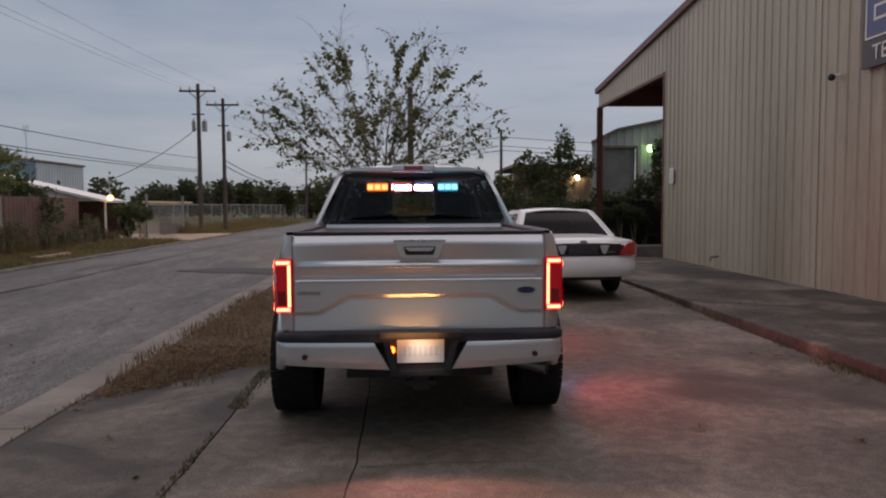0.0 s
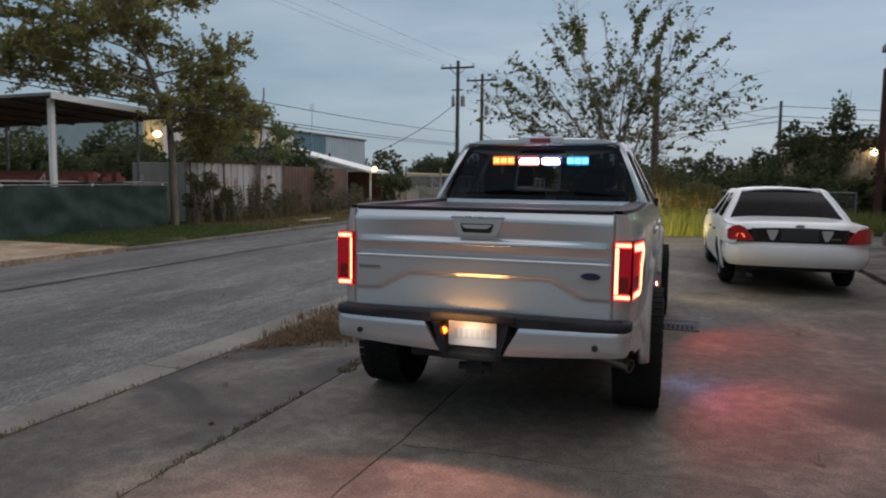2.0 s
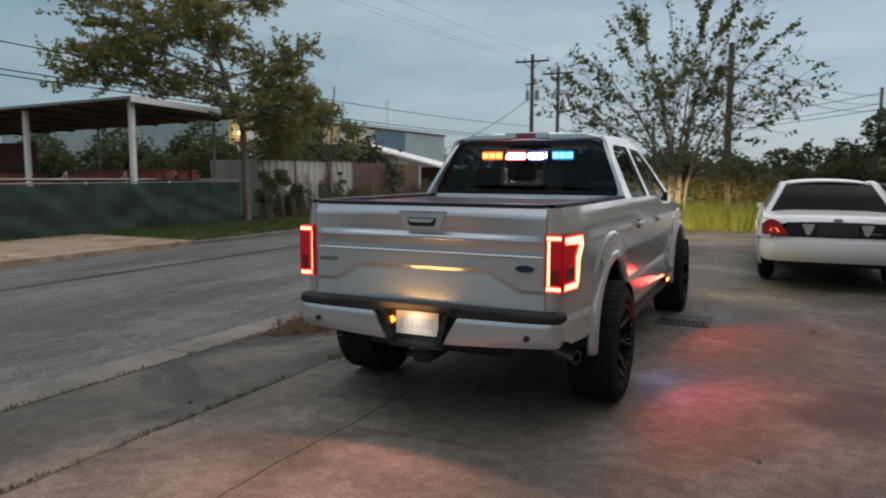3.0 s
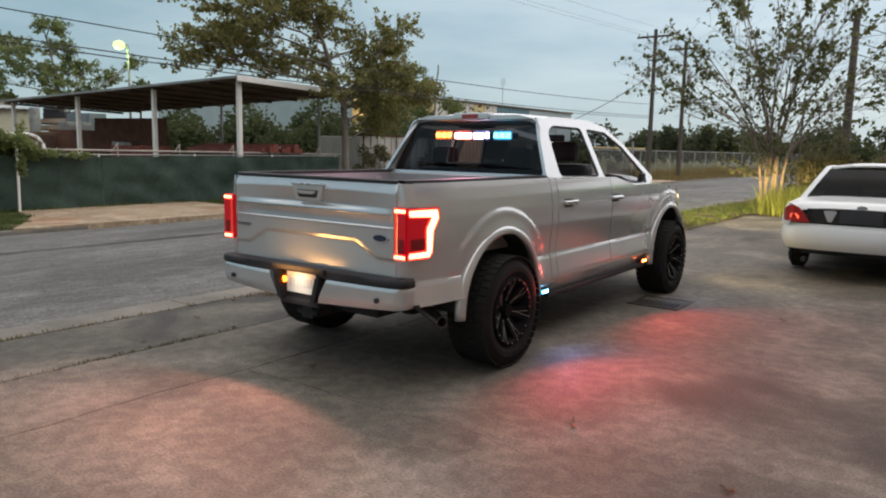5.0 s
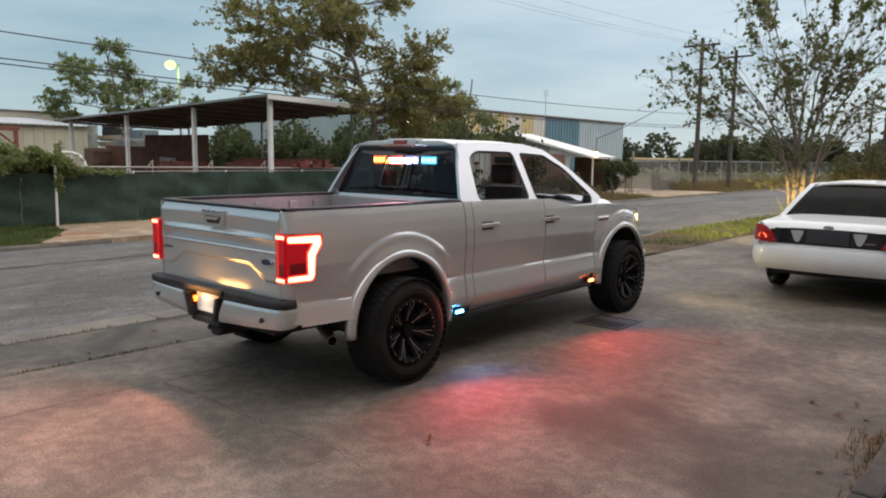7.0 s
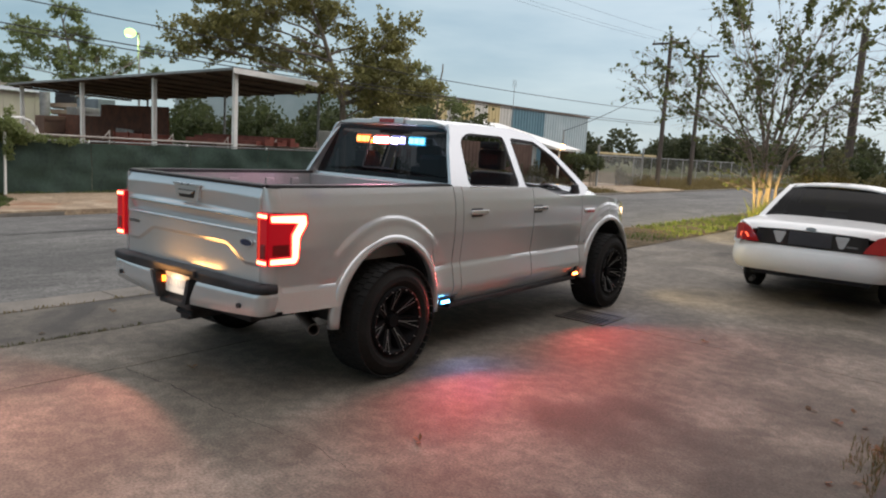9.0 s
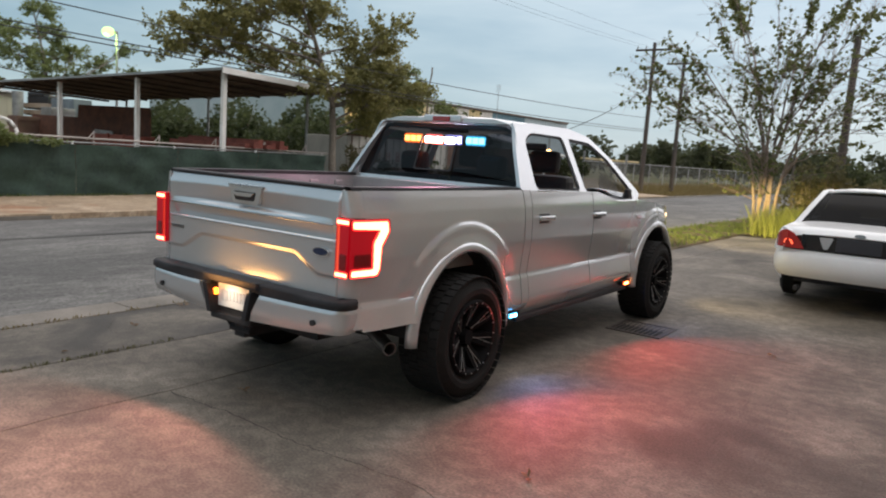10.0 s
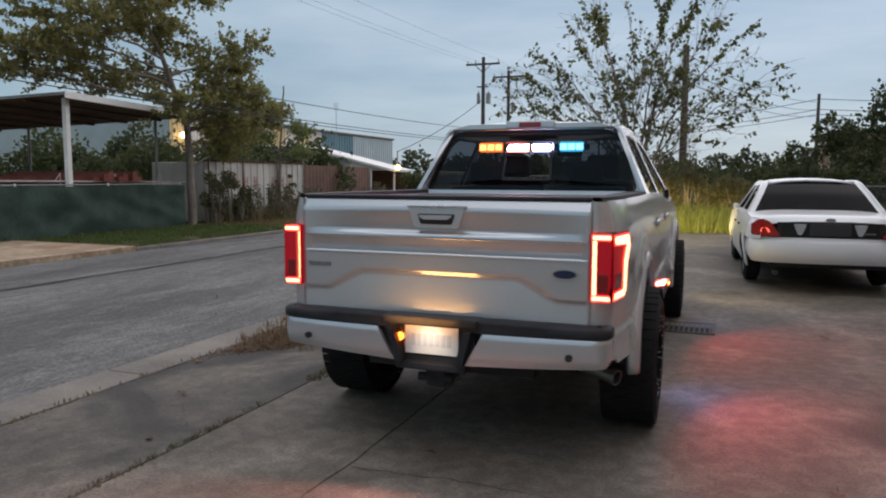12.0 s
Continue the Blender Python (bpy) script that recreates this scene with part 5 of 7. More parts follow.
BARK = surface("grey_bark", (0.10, 0.08, 0.06), (0.26, 0.22, 0.18), 5, 0.9, bump=0.6, grain=40, stretch=(1, 1, 0.3))
PALE_BARK = surface("pale_bark", (0.16, 0.12, 0.10), (0.32, 0.245, 0.205), 5, 0.85, bump=0.5, grain=40, stretch=(1, 1, 0.3))
LEAF_OLIVE = leafy("olive_leaves", (0.055, 0.08, 0.028), (0.22, 0.225, 0.08))
LEAF_DARK = leafy("dark_leaves", (0.03, 0.045, 0.018), (0.11, 0.13, 0.05))
LEAF_TREE = leafy("broad_tree_leaves", (0.09, 0.105, 0.036), (0.38, 0.335, 0.12), 0.8)
LEAF_FAR = leafy("far_leaves", (0.035, 0.045, 0.022), (0.11, 0.12, 0.055), 0.4)
LEAF_YARD = leafy("yard_tree_leaves", (0.08, 0.115, 0.04), (0.28, 0.32, 0.12), 0.8)
GRASS = leafy("green_grass", (0.05, 0.08, 0.02), (0.14, 0.18, 0.05), 2)
TALL_GRASS = leafy("tall_pale_grass", (0.10, 0.13, 0.03), (0.26, 0.28, 0.08), 2)
LEAF_WEED = leafy("dull_weed_leaves", (0.06, 0.065, 0.03), (0.19, 0.17, 0.08), 1.0)
DEAD_GRASS = leafy("dead_brown_grass", (0.09, 0.055, 0.03), (0.27, 0.18, 0.10), 2)
DRY_GRASS = leafy("dry_tall_grass", (0.10, 0.075, 0.03), (0.26, 0.20, 0.09), 2)
DRY = leafy("dead_leaves", (0.10, 0.06, 0.035), (0.30, 0.19, 0.11), 6)


def mesh_part(name, V, F, material, parent=None, label="", smooth=False):
    me = bpy.data.meshes.new(name)
    me.from_pydata(V, [], F)
    if smooth:
        for p in me.polygons:
            p.use_smooth = True
    me.materials.append(material)
    ob = new(name, me)
    ob.parent = parent
    if label:
        tagged(ob, label)
    return ob


def tube(V, F, pts, radii, seg=6):
    start = len(V)
    for i, p in enumerate(pts):
        d = (pts[min(i + 1, len(pts) - 1)] - pts[max(i - 1, 0)]).normalized()
        a = d.cross(Vector((0.31, 0.87, 0.13))).normalized()
        b = d.cross(a)
        for k in range(seg):
            t = 2 * math.pi * k / seg
            V.append(tuple(p + radii[i] * (math.cos(t) * a + math.sin(t) * b)))
    for i in range(len(pts) - 1):
        for k in range(seg):
            k2 = (k + 1) % seg
            F.append((start + i * seg + k, start + i * seg + k2, start + (i + 1) * seg + k2, start + (i + 1) * seg + k))


def leaf(V, F, p, d, n, size, rng):
    """One pointed leaf, folded along its rib."""
    side = d.cross(n).normalized() * size * rng.uniform(0.28, 0.42)
    up = n * size * 0.08
    i = len(V)
    q = p + d * size * 0.5
    V += [tuple(p), tuple(q + side + up), tuple(p + d * size), tuple(q - side + up)]
    F += [(i, i + 1, i + 2), (i, i + 2, i + 3)]


def random_dir(rng):
    z, t = rng.uniform(-1, 1), rng.uniform(0, 2 * math.pi)
    r = math.sqrt(1 - z * z)
    return Vector((r * math.cos(t), r * math.sin(t), z))


def clump(name, label, base, lobes, count, size, foliage, seed, category="shrub", kind="", stems=4):
    """A shrub of many leaves round uneven lobes: (x, y, z, rx, ry, rz)."""
    rng = random.Random(seed)
    V, F = [], []
    wood = ([], [])
    for x, y, z, rx, ry, rz in lobes:
        for k in range(stems):
            top = Vector((x + rng.uniform(-rx, rx) * 0.6, y + rng.uniform(-ry, ry) * 0.6, z + rz * rng.uniform(0.3, 0.95)))
            foot = Vector((x + rng.uniform(-rx, rx) * 0.25, y, 0.0))
            tube(wood[0], wood[1], [foot, foot.lerp(top, 0.5) + random_dir(rng) * 0.1, top], [0.03, 0.02, 0.006], 4)
    weights = [rx * rz + ry * rz + rx * ry for _, _, _, rx, ry, rz in lobes]
    for (x, y, z, rx, ry, rz), w in zip(lobes, weights):
        for k in range(int(count * w / sum(weights))):
            d = random_dir(rng)
            bump = 0.75 + 0.5 * noise.noise(d * 2.3 + Vector((x, y, z)))
            rad = rng.uniform(0.35, 1.0) ** 0.45 * bump
            at = Vector((x + d.x * rx * rad, y + d.y * ry * rad, max(0.02, z + d.z * rz * rad)))
            leaf(V, F, at, (random_dir(rng) + d * 0.5).normalized(), random_dir(rng), size * rng.uniform(0.6, 1.3), rng)
    t = thing(name, label, category, kind=kind, at=Matrix.Translation(base))
    if stems:
        tagged(mesh_part("woody_stem", wood[0], wood[1], BARK, t), kind="stuff")
    mesh_part("foliage", V, F, foliage, t)
    return t


def blades(name, label, spots, count, height, material, seed, category="grass", width=0.012):
    """Grass blades over rectangles (x0, x1, y0, y1, z)."""
    rng = random.Random(seed)
    V, F = [], []
    area = [(b - a) * (d - c) for a, b, c, d, z in spots]
    for (a, b, c, d, z), w in zip(spots, area):
        made = 0
        while made < count * w / sum(area):
            made += 1
            x, y = rng.uniform(a, b), rng.uniform(c, d)
            if noise.noise(Vector((x * 1.3, y * 1.3, seed))) < rng.uniform(-0.55, 0.25):
                continue
            h, t = height * rng.uniform(0.4, 1.25), rng.uniform(0, 2 * math.pi)
            s = Vector((math.cos(t), math.sin(t), 0)) * width
            lean = random_dir(rng) * h * 0.45
            p = Vector((x, y, z))
            q = p + Vector((lean.x * 0.4, lean.y * 0.4, h * 0.6))
            e = p + Vector((lean.x, lean.y, h))
            i = len(V)
            V += [tuple(p - s), tuple(p + s), tuple(q + s * 0.7), tuple(q - s * 0.7), tuple(e)]
            F += [(i, i + 1, i + 2, i + 3), (i + 3, i + 2, i + 4)]
    return tagged(mesh_part(name, V, F, material), label, category, kind="stuff")


def litter(name, label, spots, count, size, material, seed, height=None):
    rng = random.Random(seed)
    V, F = [], []
    for a, b, c, d in spots:
        for k in range(count // len(spots)):
            x, y = rng.uniform(a, b), rng.uniform(c, d)
            z = (height(x, y) if height else 0.0) + 0.012
            t = rng.uniform(0, 2 * math.pi)
            leaf(V, F, Vector((x, y, z)), Vector((math.cos(t), math.sin(t), rng.uniform(-0.05, 0.35))).normalized(), (Vector((0, 0, 1)) + random_dir(rng) * 0.5).normalized(), size * rng.uniform(0.5, 1.4), rng)
    return tagged(mesh_part(name, V, F, material), label, "leaf litter", kind="stuff")


# sparse many-stemmed tree by the end of the drive: upright stems fanning into long shoots with tufts at their ends
def grown(wood, rng, p, q, r0, r1, bow=0.25, n=7, wob=0.04):
    """A limb from p to q that leaves p upright and bends outwards."""
    p, q = Vector(p), Vector(q)
    k = (q - p).length
    c = Vector((p.x + (q.x - p.x) * bow, p.y + (q.y - p.y) * bow, p.z + (q.z - p.z) * 0.62))
    pts = []
    for i in range(n + 1):
        t = i / n
        pts.append(p.lerp(c, t).lerp(c.lerp(q, t), t) + (random_dir(rng) * wob * k * 0.25 if 0 < i < n else Vector()))
    tube(wood[0], wood[1], pts, [r0 + (r1 - r0) * i / n for i in range(n + 1)], 7 if r0 > 0.05 else (5 if r0 > 0.02 else 3))
    return pts


def along(pts, f):
    n = len(pts) - 1
    i = min(n - 1, int(f * n))
    return pts[i].lerp(pts[i + 1], f * n - i), (pts[i + 1] - pts[i]).normalized()


def leaves_on(leaves, rng, pts, count, f0, off, size, droop=0.7):
    for k in range(count):
        at, ax = along(pts, rng.uniform(f0, 1.0))
        leaf(leaves[0], leaves[1], at + random_dir(rng) * rng.uniform(0, off), (random_dir(rng) + Vector((0, 0, -droop))).normalized(), random_dir(rng), size * rng.uniform(0.6, 1.25), rng)


def shoot_tree(name, label, base, tips, seed):
    """tips: sideways reach, height and fullness of the tuft of each long shoot."""
    rng = random.Random(seed)
    wood, leaves = ([], []), ([], [])
    stems = []
    for dx, z, full in tips:
        foot = Vector((0.07 * max(-4, min(4, dx)) + rng.uniform(-0.08, 0.08), rng.uniform(-0.2, 0.2), 0))
        if len(stems) > 5:
            foot = along(min(stems[:6], key=lambda q: abs(q[-1].x - dx)), rng.uniform(0.2, 0.42))[0]
        end = Vector((dx, rng.uniform(-1.5, 1.5), 0.93 * z))
        r0 = 0.040 + 0.010 * rng.random()
        bow = 2.5 if foot.z == 0 else 1.5
        shoot = [Vector((foot.x + (end.x - foot.x) * (k / 11) ** bow, foot.y + (end.y - foot.y) * (k / 11) ** bow, foot.z + (end.z - foot.z) * k / 11)) + random_dir(rng) * 0.05 * (k > 0) for k in range(12)]
        r0 *= 1.15 if foot.z == 0 else 0.6
        stems.append(shoot)
        tube(wood[0], wood[1], shoot, [r0 * (1 - 0.84 * k / 11) for k in range(12)], 5)
        leaves_on(leaves, rng, shoot, int(95 * full), 0.83, 0.17, 0.17)
        for m in range(19):
            p, ax = along(shoot, rng.uniform(0.34, 0.97))
            long = rng.uniform(0.5, 1.5)
            twig = grown(wood, rng, p, p + (ax + random_dir(rng) * 0.8 + Vector((0.10 * dx, 0, 0.1))).normalized() * long, 0.010, 0.004, 0.4, 4, 0.1)
            if rng.random() < 0.55:
                leaves_on(leaves, rng, twig, rng.choice((2, 5, 14)), 0.6, 0.10, 0.15)
            for v in range(3):
                p3, ax3 = along(twig, rng.uniform(0.25, 1.0))
                spray = grown(wood, rng, p3, p3 + (ax3 + random_dir(rng) * 0.9).normalized() * rng.uniform(0.25, 0.65), 0.005, 0.003, 0.5, 3, 0.1)
                leaves_on(leaves, rng, spray, rng.choice((0, 0, 2, 6)), 0.4, 0.07, 0.12)
    # leafier low growth round the stems
    for m in range(42):
        foot = Vector((rng.uniform(-0.3, 0.3), rng.uniform(-0.3, 0.3), rng.uniform(0.8, 2.6)))
        low = grown(wood, rng, foot, foot + Vector((rng.uniform(-2.2, 2.3), rng.uniform(-1.2, 1.2), rng.uniform(0.3, 2.2))), 0.012, 0.005, 0.3, 5, 0.1)
        leaves_on(leaves, rng, low, rng.choice((10, 18, 28)), 0.3, 0.20, 0.13)
    t = thing(name, label, "tree", at=Matrix.Translation(base))
    mesh_part("trunk", wood[0], wood[1], PALE_BARK, t, "cluster of upright stems with long thin shoots", True)
    mesh_part("crown", leaves[0], leaves[1], LEAF_OLIVE, t, "sparse tufts of hanging leaves")
    return t


shoot_tree("sparse_tree", "sparse many-stemmed tree with thin olive leaves", (-1.15, 24.2, 0.0),
           [(-1.8, 7.5, 1.0), (0.9, 7.5, 1.3), (1.65, 7.6, 1.5), (-3.1, 5.9, 0.8), (3.3, 6.3, 0.5), (-0.3, 6.6, 0.4), (-1.15, 7.0, 1.0), (-2.2, 6.6, 0.6), (-3.4, 5.1, 0.7), (-3.6, 4.0, 0.3), (2.3, 6.4, 0.7), (3.4, 4.6, 0.5), (2.9, 3.6, 0.3),
            (0.3, 5.6, 0.2), (-2.4, 5.0, 0.3), (1.3, 5.4, 0.2), (-0.9, 5.4, 0.2), (2.7, 5.3, 0.3), (-3.2, 4.2, 0.4), (0.7, 4.6, 0.1)], 5)


# large tree across the street: a trunk that forks, a leader leaning away and foliage in separate pads
def pad_tree(name, label, base, fork, leader, pads, foliage, seed, twigs=32, leaf_size=0.13, bark=None):
    """pads: place along the street, height and half-width of each mass of foliage."""
    rng = random.Random(seed)
    wood, leaves = ([], []), ([], [])
    thick_at = min(1.0, fork[2] / 4.0)
    trunk = grown(wood, rng, (0, 0, 0), fork, 0.19 * thick_at ** 1.5, 0.13 * thick_at ** 1.5, 0.2, 6, 0.02)
    lead = grown(wood, rng, fork, leader, 0.12 * thick_at ** 1.5, 0.03, 0.45, 8, 0.05)
    for py, pz, pr in pads:
        c = Vector((rng.uniform(-1.3, 1.3), py, pz))
        if pz > fork[2] + 0.4 and py < 0.8:
            f = min(0.95, max(0.02, (pz - fork[2] - 0.8) / (leader[2] - fork[2])))
            root = along(lead, f)[0]
        else:
            root = along(trunk, min(0.98, max(0.45, (pz - 0.9) / fork[2])))[0]
        limb = grown(wood, rng, root, c, 0.055 * thick_at, 0.014, 0.55, 6, 0.06)
        for k in range(int(twigs * pr)):
            p, ax = along(limb, rng.uniform(0.5, 1.0))
            d = random_dir(rng) * rng.uniform(0.35, 1.0) ** 0.6
            d *= 1.4 if rng.random() < 0.15 else 1.0
            end = c + Vector((d.x * pr * 1.15, d.y * pr * 1.25, d.z * pr * 0.68))
            twig = grown(wood, rng, p, end, 0.012, 0.004, 0.5, 4, 0.08)
            leaves_on(leaves, rng, twig, 26, 0.5, 0.20, leaf_size, 0.3)
            for v in range(2):
                p3, ax3 = along(twig, rng.uniform(0.55, 1.0))
                spray = grown(wood, rng, p3, p3 + (ax3 + random_dir(rng) * 0.8).normalized() * rng.uniform(0.25, 0.55), 0.005, 0.003, 0.5, 3, 0.1)
                leaves_on(leaves, rng, spray, 13, 0.3, 0.10, leaf_size, 0.3)
    t = thing(name, label, "tree", at=Matrix.Translation(base))
    mesh_part("trunk", wood[0], wood[1], bark or BARK, t, "trunk with a leaning leader and spreading limbs", True)
    mesh_part("crown", leaves[0], leaves[1], foliage, t, "layered pads of small leaves")
    return t


pad_tree("broad_tree", "large broad tree with a leaning leader and layered olive foliage", (-15.4, 21.0, -0.1), (0, -0.15, 3.5), (-0.3, -2.9, 8.2),
         [(-5.1, 6.6, 1.0), (-4.4, 6.0, 1.1), (-5.3, 5.3, 0.9), (-6.0, 4.65, 0.7), (-4.5, 5.0, 1.0), (-3.4, 5.7, 1.0), (-3.1, 6.9, 1.1), (-2.8, 7.9, 1.0), (-4.2, 7.6, 0.8),
          (-1.7, 6.6, 0.9), (-0.9, 7.2, 0.8), (0.2, 7.7, 0.7), (-0.5, 6.2, 0.8), (1.6, 6.2, 0.8), (2.2, 5.7, 0.6), (0.5, 5.5, 0.8), (-0.7, 5.1, 0.8), (-2.5, 4.7, 0.9),
          (0.7, 4.6, 0.8), (3.1, 4.9, 0.6), (4.3, 4.1, 0.8), (2.1, 3.9, 0.8), (0.9, 3.4, 0.8), (2.9, 3.1, 0.9), (-2.0, 3.9, 0.8), (-1.2, 8.4, 0.8), (1.8, 2.7, 0.7), (3.6, 4.0, 0.8), (1.3, 4.9, 0.8), (0.3, 4.0, 0.7), (1.6, 4.3, 0.8)], LEAF_TREE, 8, 30)
pad_tree("slender_tree", "slender young tree with sparse small leaves beside the container", (-15.75, 26.7, -0.1), (0, 0.1, 2.2), (0.1, 0.3, 5.4),
         [(0.3, 5.2, 0.3), (0.7, 4.5, 0.4), (-0.3, 4.4, 0.35), (0.1, 3.7, 0.45), (1.0, 3.6, 0.4), (-0.6, 3.3, 0.4), (0.5, 2.7, 0.4)], LEAF_YARD, 12, 30, 0.10)
pad_tree("yard_tree", "broad tree with open green foliage behind the yard", (-41.4, 23.4, -0.1), (0, -0.2, 3.4), (0.2, -1.2, 8.4),
         [(-3.6, 6.6, 1.1), (-4.3, 5.2, 0.9), (-2.4, 7.4, 1.1), (-1.2, 8.4, 1.0), (-2.2, 5.8, 1.2), (0.0, 7.4, 1.0), (0.6, 6.0, 1.2), (2.0, 6.6, 0.8), (3.3, 5.9, 0.8), (4.6, 7.0, 0.5), (5.2, 5.6, 0.5), (2.0, 4.9, 0.9), (-0.8, 5.0, 1.1), (-3.6, 4.4, 0.8)], LEAF_YARD, 13, 27, 0.15)
rb = random.Random(92)
bush = [(rb.uniform(-0.15, 0.2), -1.75 + 0.19 * k + rb.uniform(-0.1, 0.1), rb.uniform(1.45, 1.82), rb.uniform(0.16, 0.34), rb.uniform(0.15, 0.33), rb.uniform(0.14, 0.26)) for k in range(12)]
bush += [(0.05, 0.08, 2.0, 0.12, 0.11, 0.22), (0.0, -0.5, 1.95, 0.2, 0.25, 0.15), (0.0, 0.75, 1.44, 0.15, 0.45, 0.10), (0.0, 1.5, 1.40, 0.12, 0.5, 0.07), (0.08, 0.02, 1.2, 0.10, 0.10, 0.32), (0.06, 0.1, 1.0, 0.06, 0.07, 0.2)]
clump("fence_bush", "small green bush leaning over the screened fence by a white post", (-15.05, 9.25, -0.07), bush, 4600, 0.085, LEAF_YARD, 29, "bush", stems=0)
rq = random.Random(55)
clump("brush", "thin olive brush round the foot of the sparse tree", (0.2, 26.2, 0.0), [(rq.uniform(-1.6, 2.6), rq.uniform(-0.6, 0.8), rq.uniform(0.6, 2.1), rq.uniform(0.3, 0.7), 0.5, rq.uniform(0.3, 0.7)) for q in range(16)], 5200, 0.11, LEAF_WEED, 26, "brush")
# shrubs and hedge behind the parked car
rs = random.Random(4)
lobes = [(-0.4 + i * 0.9 + rs.uniform(-0.2, 0.2), rs.uniform(-0.6, 0.8), rs.uniform(0.8, 1.2), 0.9, 0.8, rs.uniform(0.9, 1.5)) for i in range(17)]
clump("hedge", "dark overgrown hedge behind the parked car", (0.0, 29.6, 0.0), lobes, 26000, 0.15, LEAF_DARK, 21, "hedge")
clump("tall_shrub", "tall ragged dark shrub above the hedge", (5.9, 31.0, 0.0), [(0, 0, 2.6, 1.3, 1.0, 1.7), (0.7, 0, 3.9, 0.5, 0.5, 1.3), (-0.9, 0.2, 3.2, 0.7, 0.6, 0.9), (1.5, 0, 3.3, 0.8, 0.4, 0.6), (-1.9, 0, 2.2, 0.9, 0.7, 0.9)], 3600, 0.17, LEAF_DARK, 22)
rz = random.Random(91)
clump("screen_vine", "dark vine overgrowing the screened fence", (7.4, 27.6, 0.0), [(0.55 * k + rz.uniform(-0.2, 0.2), rz.uniform(-0.15, 0.25), rz.uniform(0.35, 1.7), 0.5, 0.3, rz.uniform(0.35, 0.6)) for k in range(14)], 7500, 0.11, LEAF_DARK, 27, "vine")
clump("eave_bush", "dark bush under the gabled building's lamp", (-15.0, 38.9, -0.1), [(0, 0, 1.55, 0.9, 1.3, 0.45), (0.2, 1.6, 1.4, 0.7, 0.9, 0.5), (-0.2, 0.4, 0.7, 0.5, 0.8, 0.6)], 3200, 0.14, LEAF_DARK, 28, "bush")
rg = random.Random(94)
clump("container_shrub", "straggling olive shrub between the broad tree and the container", (-15.3, 22.6, -0.08), [(rg.uniform(-0.2, 0.3), rg.uniform(-1.1, 1.3), rg.uniform(0.4, 1.75), rg.uniform(0.15, 0.35), rg.uniform(0.2, 0.4), rg.uniform(0.2, 0.4)) for k in range(16)], 3600, 0.09, LEAF_WEED, 95)
clump("vine_shrub", "climbing shrub on the corner of the bay", (9.4, 29.0, 0.0), [(0, 0, 1.5, 1.0, 0.7, 1.6), (0.7, 0, 3.2, 0.5, 0.5, 1.5), (-1.2, 0.3, 1.2, 1.0, 0.6, 1.2)], 6000, 0.14, LEAF_DARK, 23)
rv = random.Random(31)
vine = [(rv.uniform(-0.12, 0.0), -6.0 + 0.42 * k + rv.uniform(-0.2, 0.2), rv.uniform(1.45, 1.95), rv.uniform(0.25, 0.45), rv.uniform(0.3, 0.65), rv.uniform(0.2, 0.45)) for k in range(16)]
clump("fence_vine", "leafy vine hanging over the screened fence", (-15.38, 9.3, -0.1), vine, 9500, 0.11, LEAF_YARD, 24, "vine", stems=0)
rw = random.Random(77)
for i in range(16):
    y = 22.0 + 1.35 * i + rw.uniform(-0.5, 0.5) + (6.5 if i > 11 else 0)
    h = rw.uniform(0.6, 1.5)
    sprigs = [(rw.uniform(-0.3, 0.5), rw.uniform(-0.8, 0.8), h * rw.uniform(0.25, 0.8), rw.uniform(0.1, 0.3), rw.uniform(0.1, 0.35), h * rw.uniform(0.25, 0.5)) for q in range(9)]
    clump("weed_clump", "tall straggling weeds at the foot of the container and fence", (-15.3 + rw.uniform(-0.3, 0.3), y, -0.08), sprigs, int(650 * h), 0.085, LEAF_WEED, 40 + i, "weeds", "")
# far trees along the horizon
rf = random.Random(9)
V, F = [], []
for i in range(46):
    a = i / 45
    cx, cy = -75 + 100 * a + rf.uniform(-2, 2), 118 + rf.uniform(-9, 9)
    h = rf.uniform(3.0, 6.6)
    for k in range(520):
        d = random_dir(rf)
        r = rf.uniform(0.4, 1.0) ** 0.4 * (0.8 + 0.5 * noise.noise(d * 2.0 + Vector((cx, cy, 0))))
        leaf(V, F, Vector((cx + d.x * 3.6 * r, cy + d.y * 2.4 * r, max(0.1, h * 0.5 + d.z * h * 0.55 * r))), random_dir(rf), random_dir(rf), 0.75 * rf.uniform(0.6, 1.3), rf)
tagged(mesh_part("far_woods", V, F, LEAF_FAR), "dark line of distant trees along the horizon", "trees", kind="stuff")
for i, (x, y, h) in enumerate(((-15.6, 90, 4.6), (-19, 84, 4.8), (-24, 95, 5.6), (-28, 92, 5.6), (-10, 100, 4.2))):
    clump("distant_tree", "dark rounded distant tree beside the street", (x, y, 0), [(0, 0, h * 0.58, h * 0.3, h * 0.3, h * 0.42), (h * 0.15, 0, h * 0.45, h * 0.25, h * 0.2, h * 0.3)], 1500, 0.42, LEAF_FAR, 60 + i, "tree")
blades("tall_grass", "tall pale grass at the end of the drive", [(-1.2, 3.4, 22.5, 25.5, 0.0), (3.4, 7.0, 24.5, 27.5, 0.0)], 9000, 0.75, TALL_GRASS, 3, width=0.012)
blades("far_verge_grass", "short green grass on the far verge", [(-15.2, -11.5, 14.5, 21.5, -0.08), (-15.2, -11.5, -2, 7.6, -0.08), (-15.2, -13.5, 7.6, 8.9, -0.08), (-13.5, -12.3, 7.6, 8.3, -0.08), (-15.4, -15.05, 8, 14.5, -0.08)], 38000, 0.10, GRASS, 4, width=0.014)
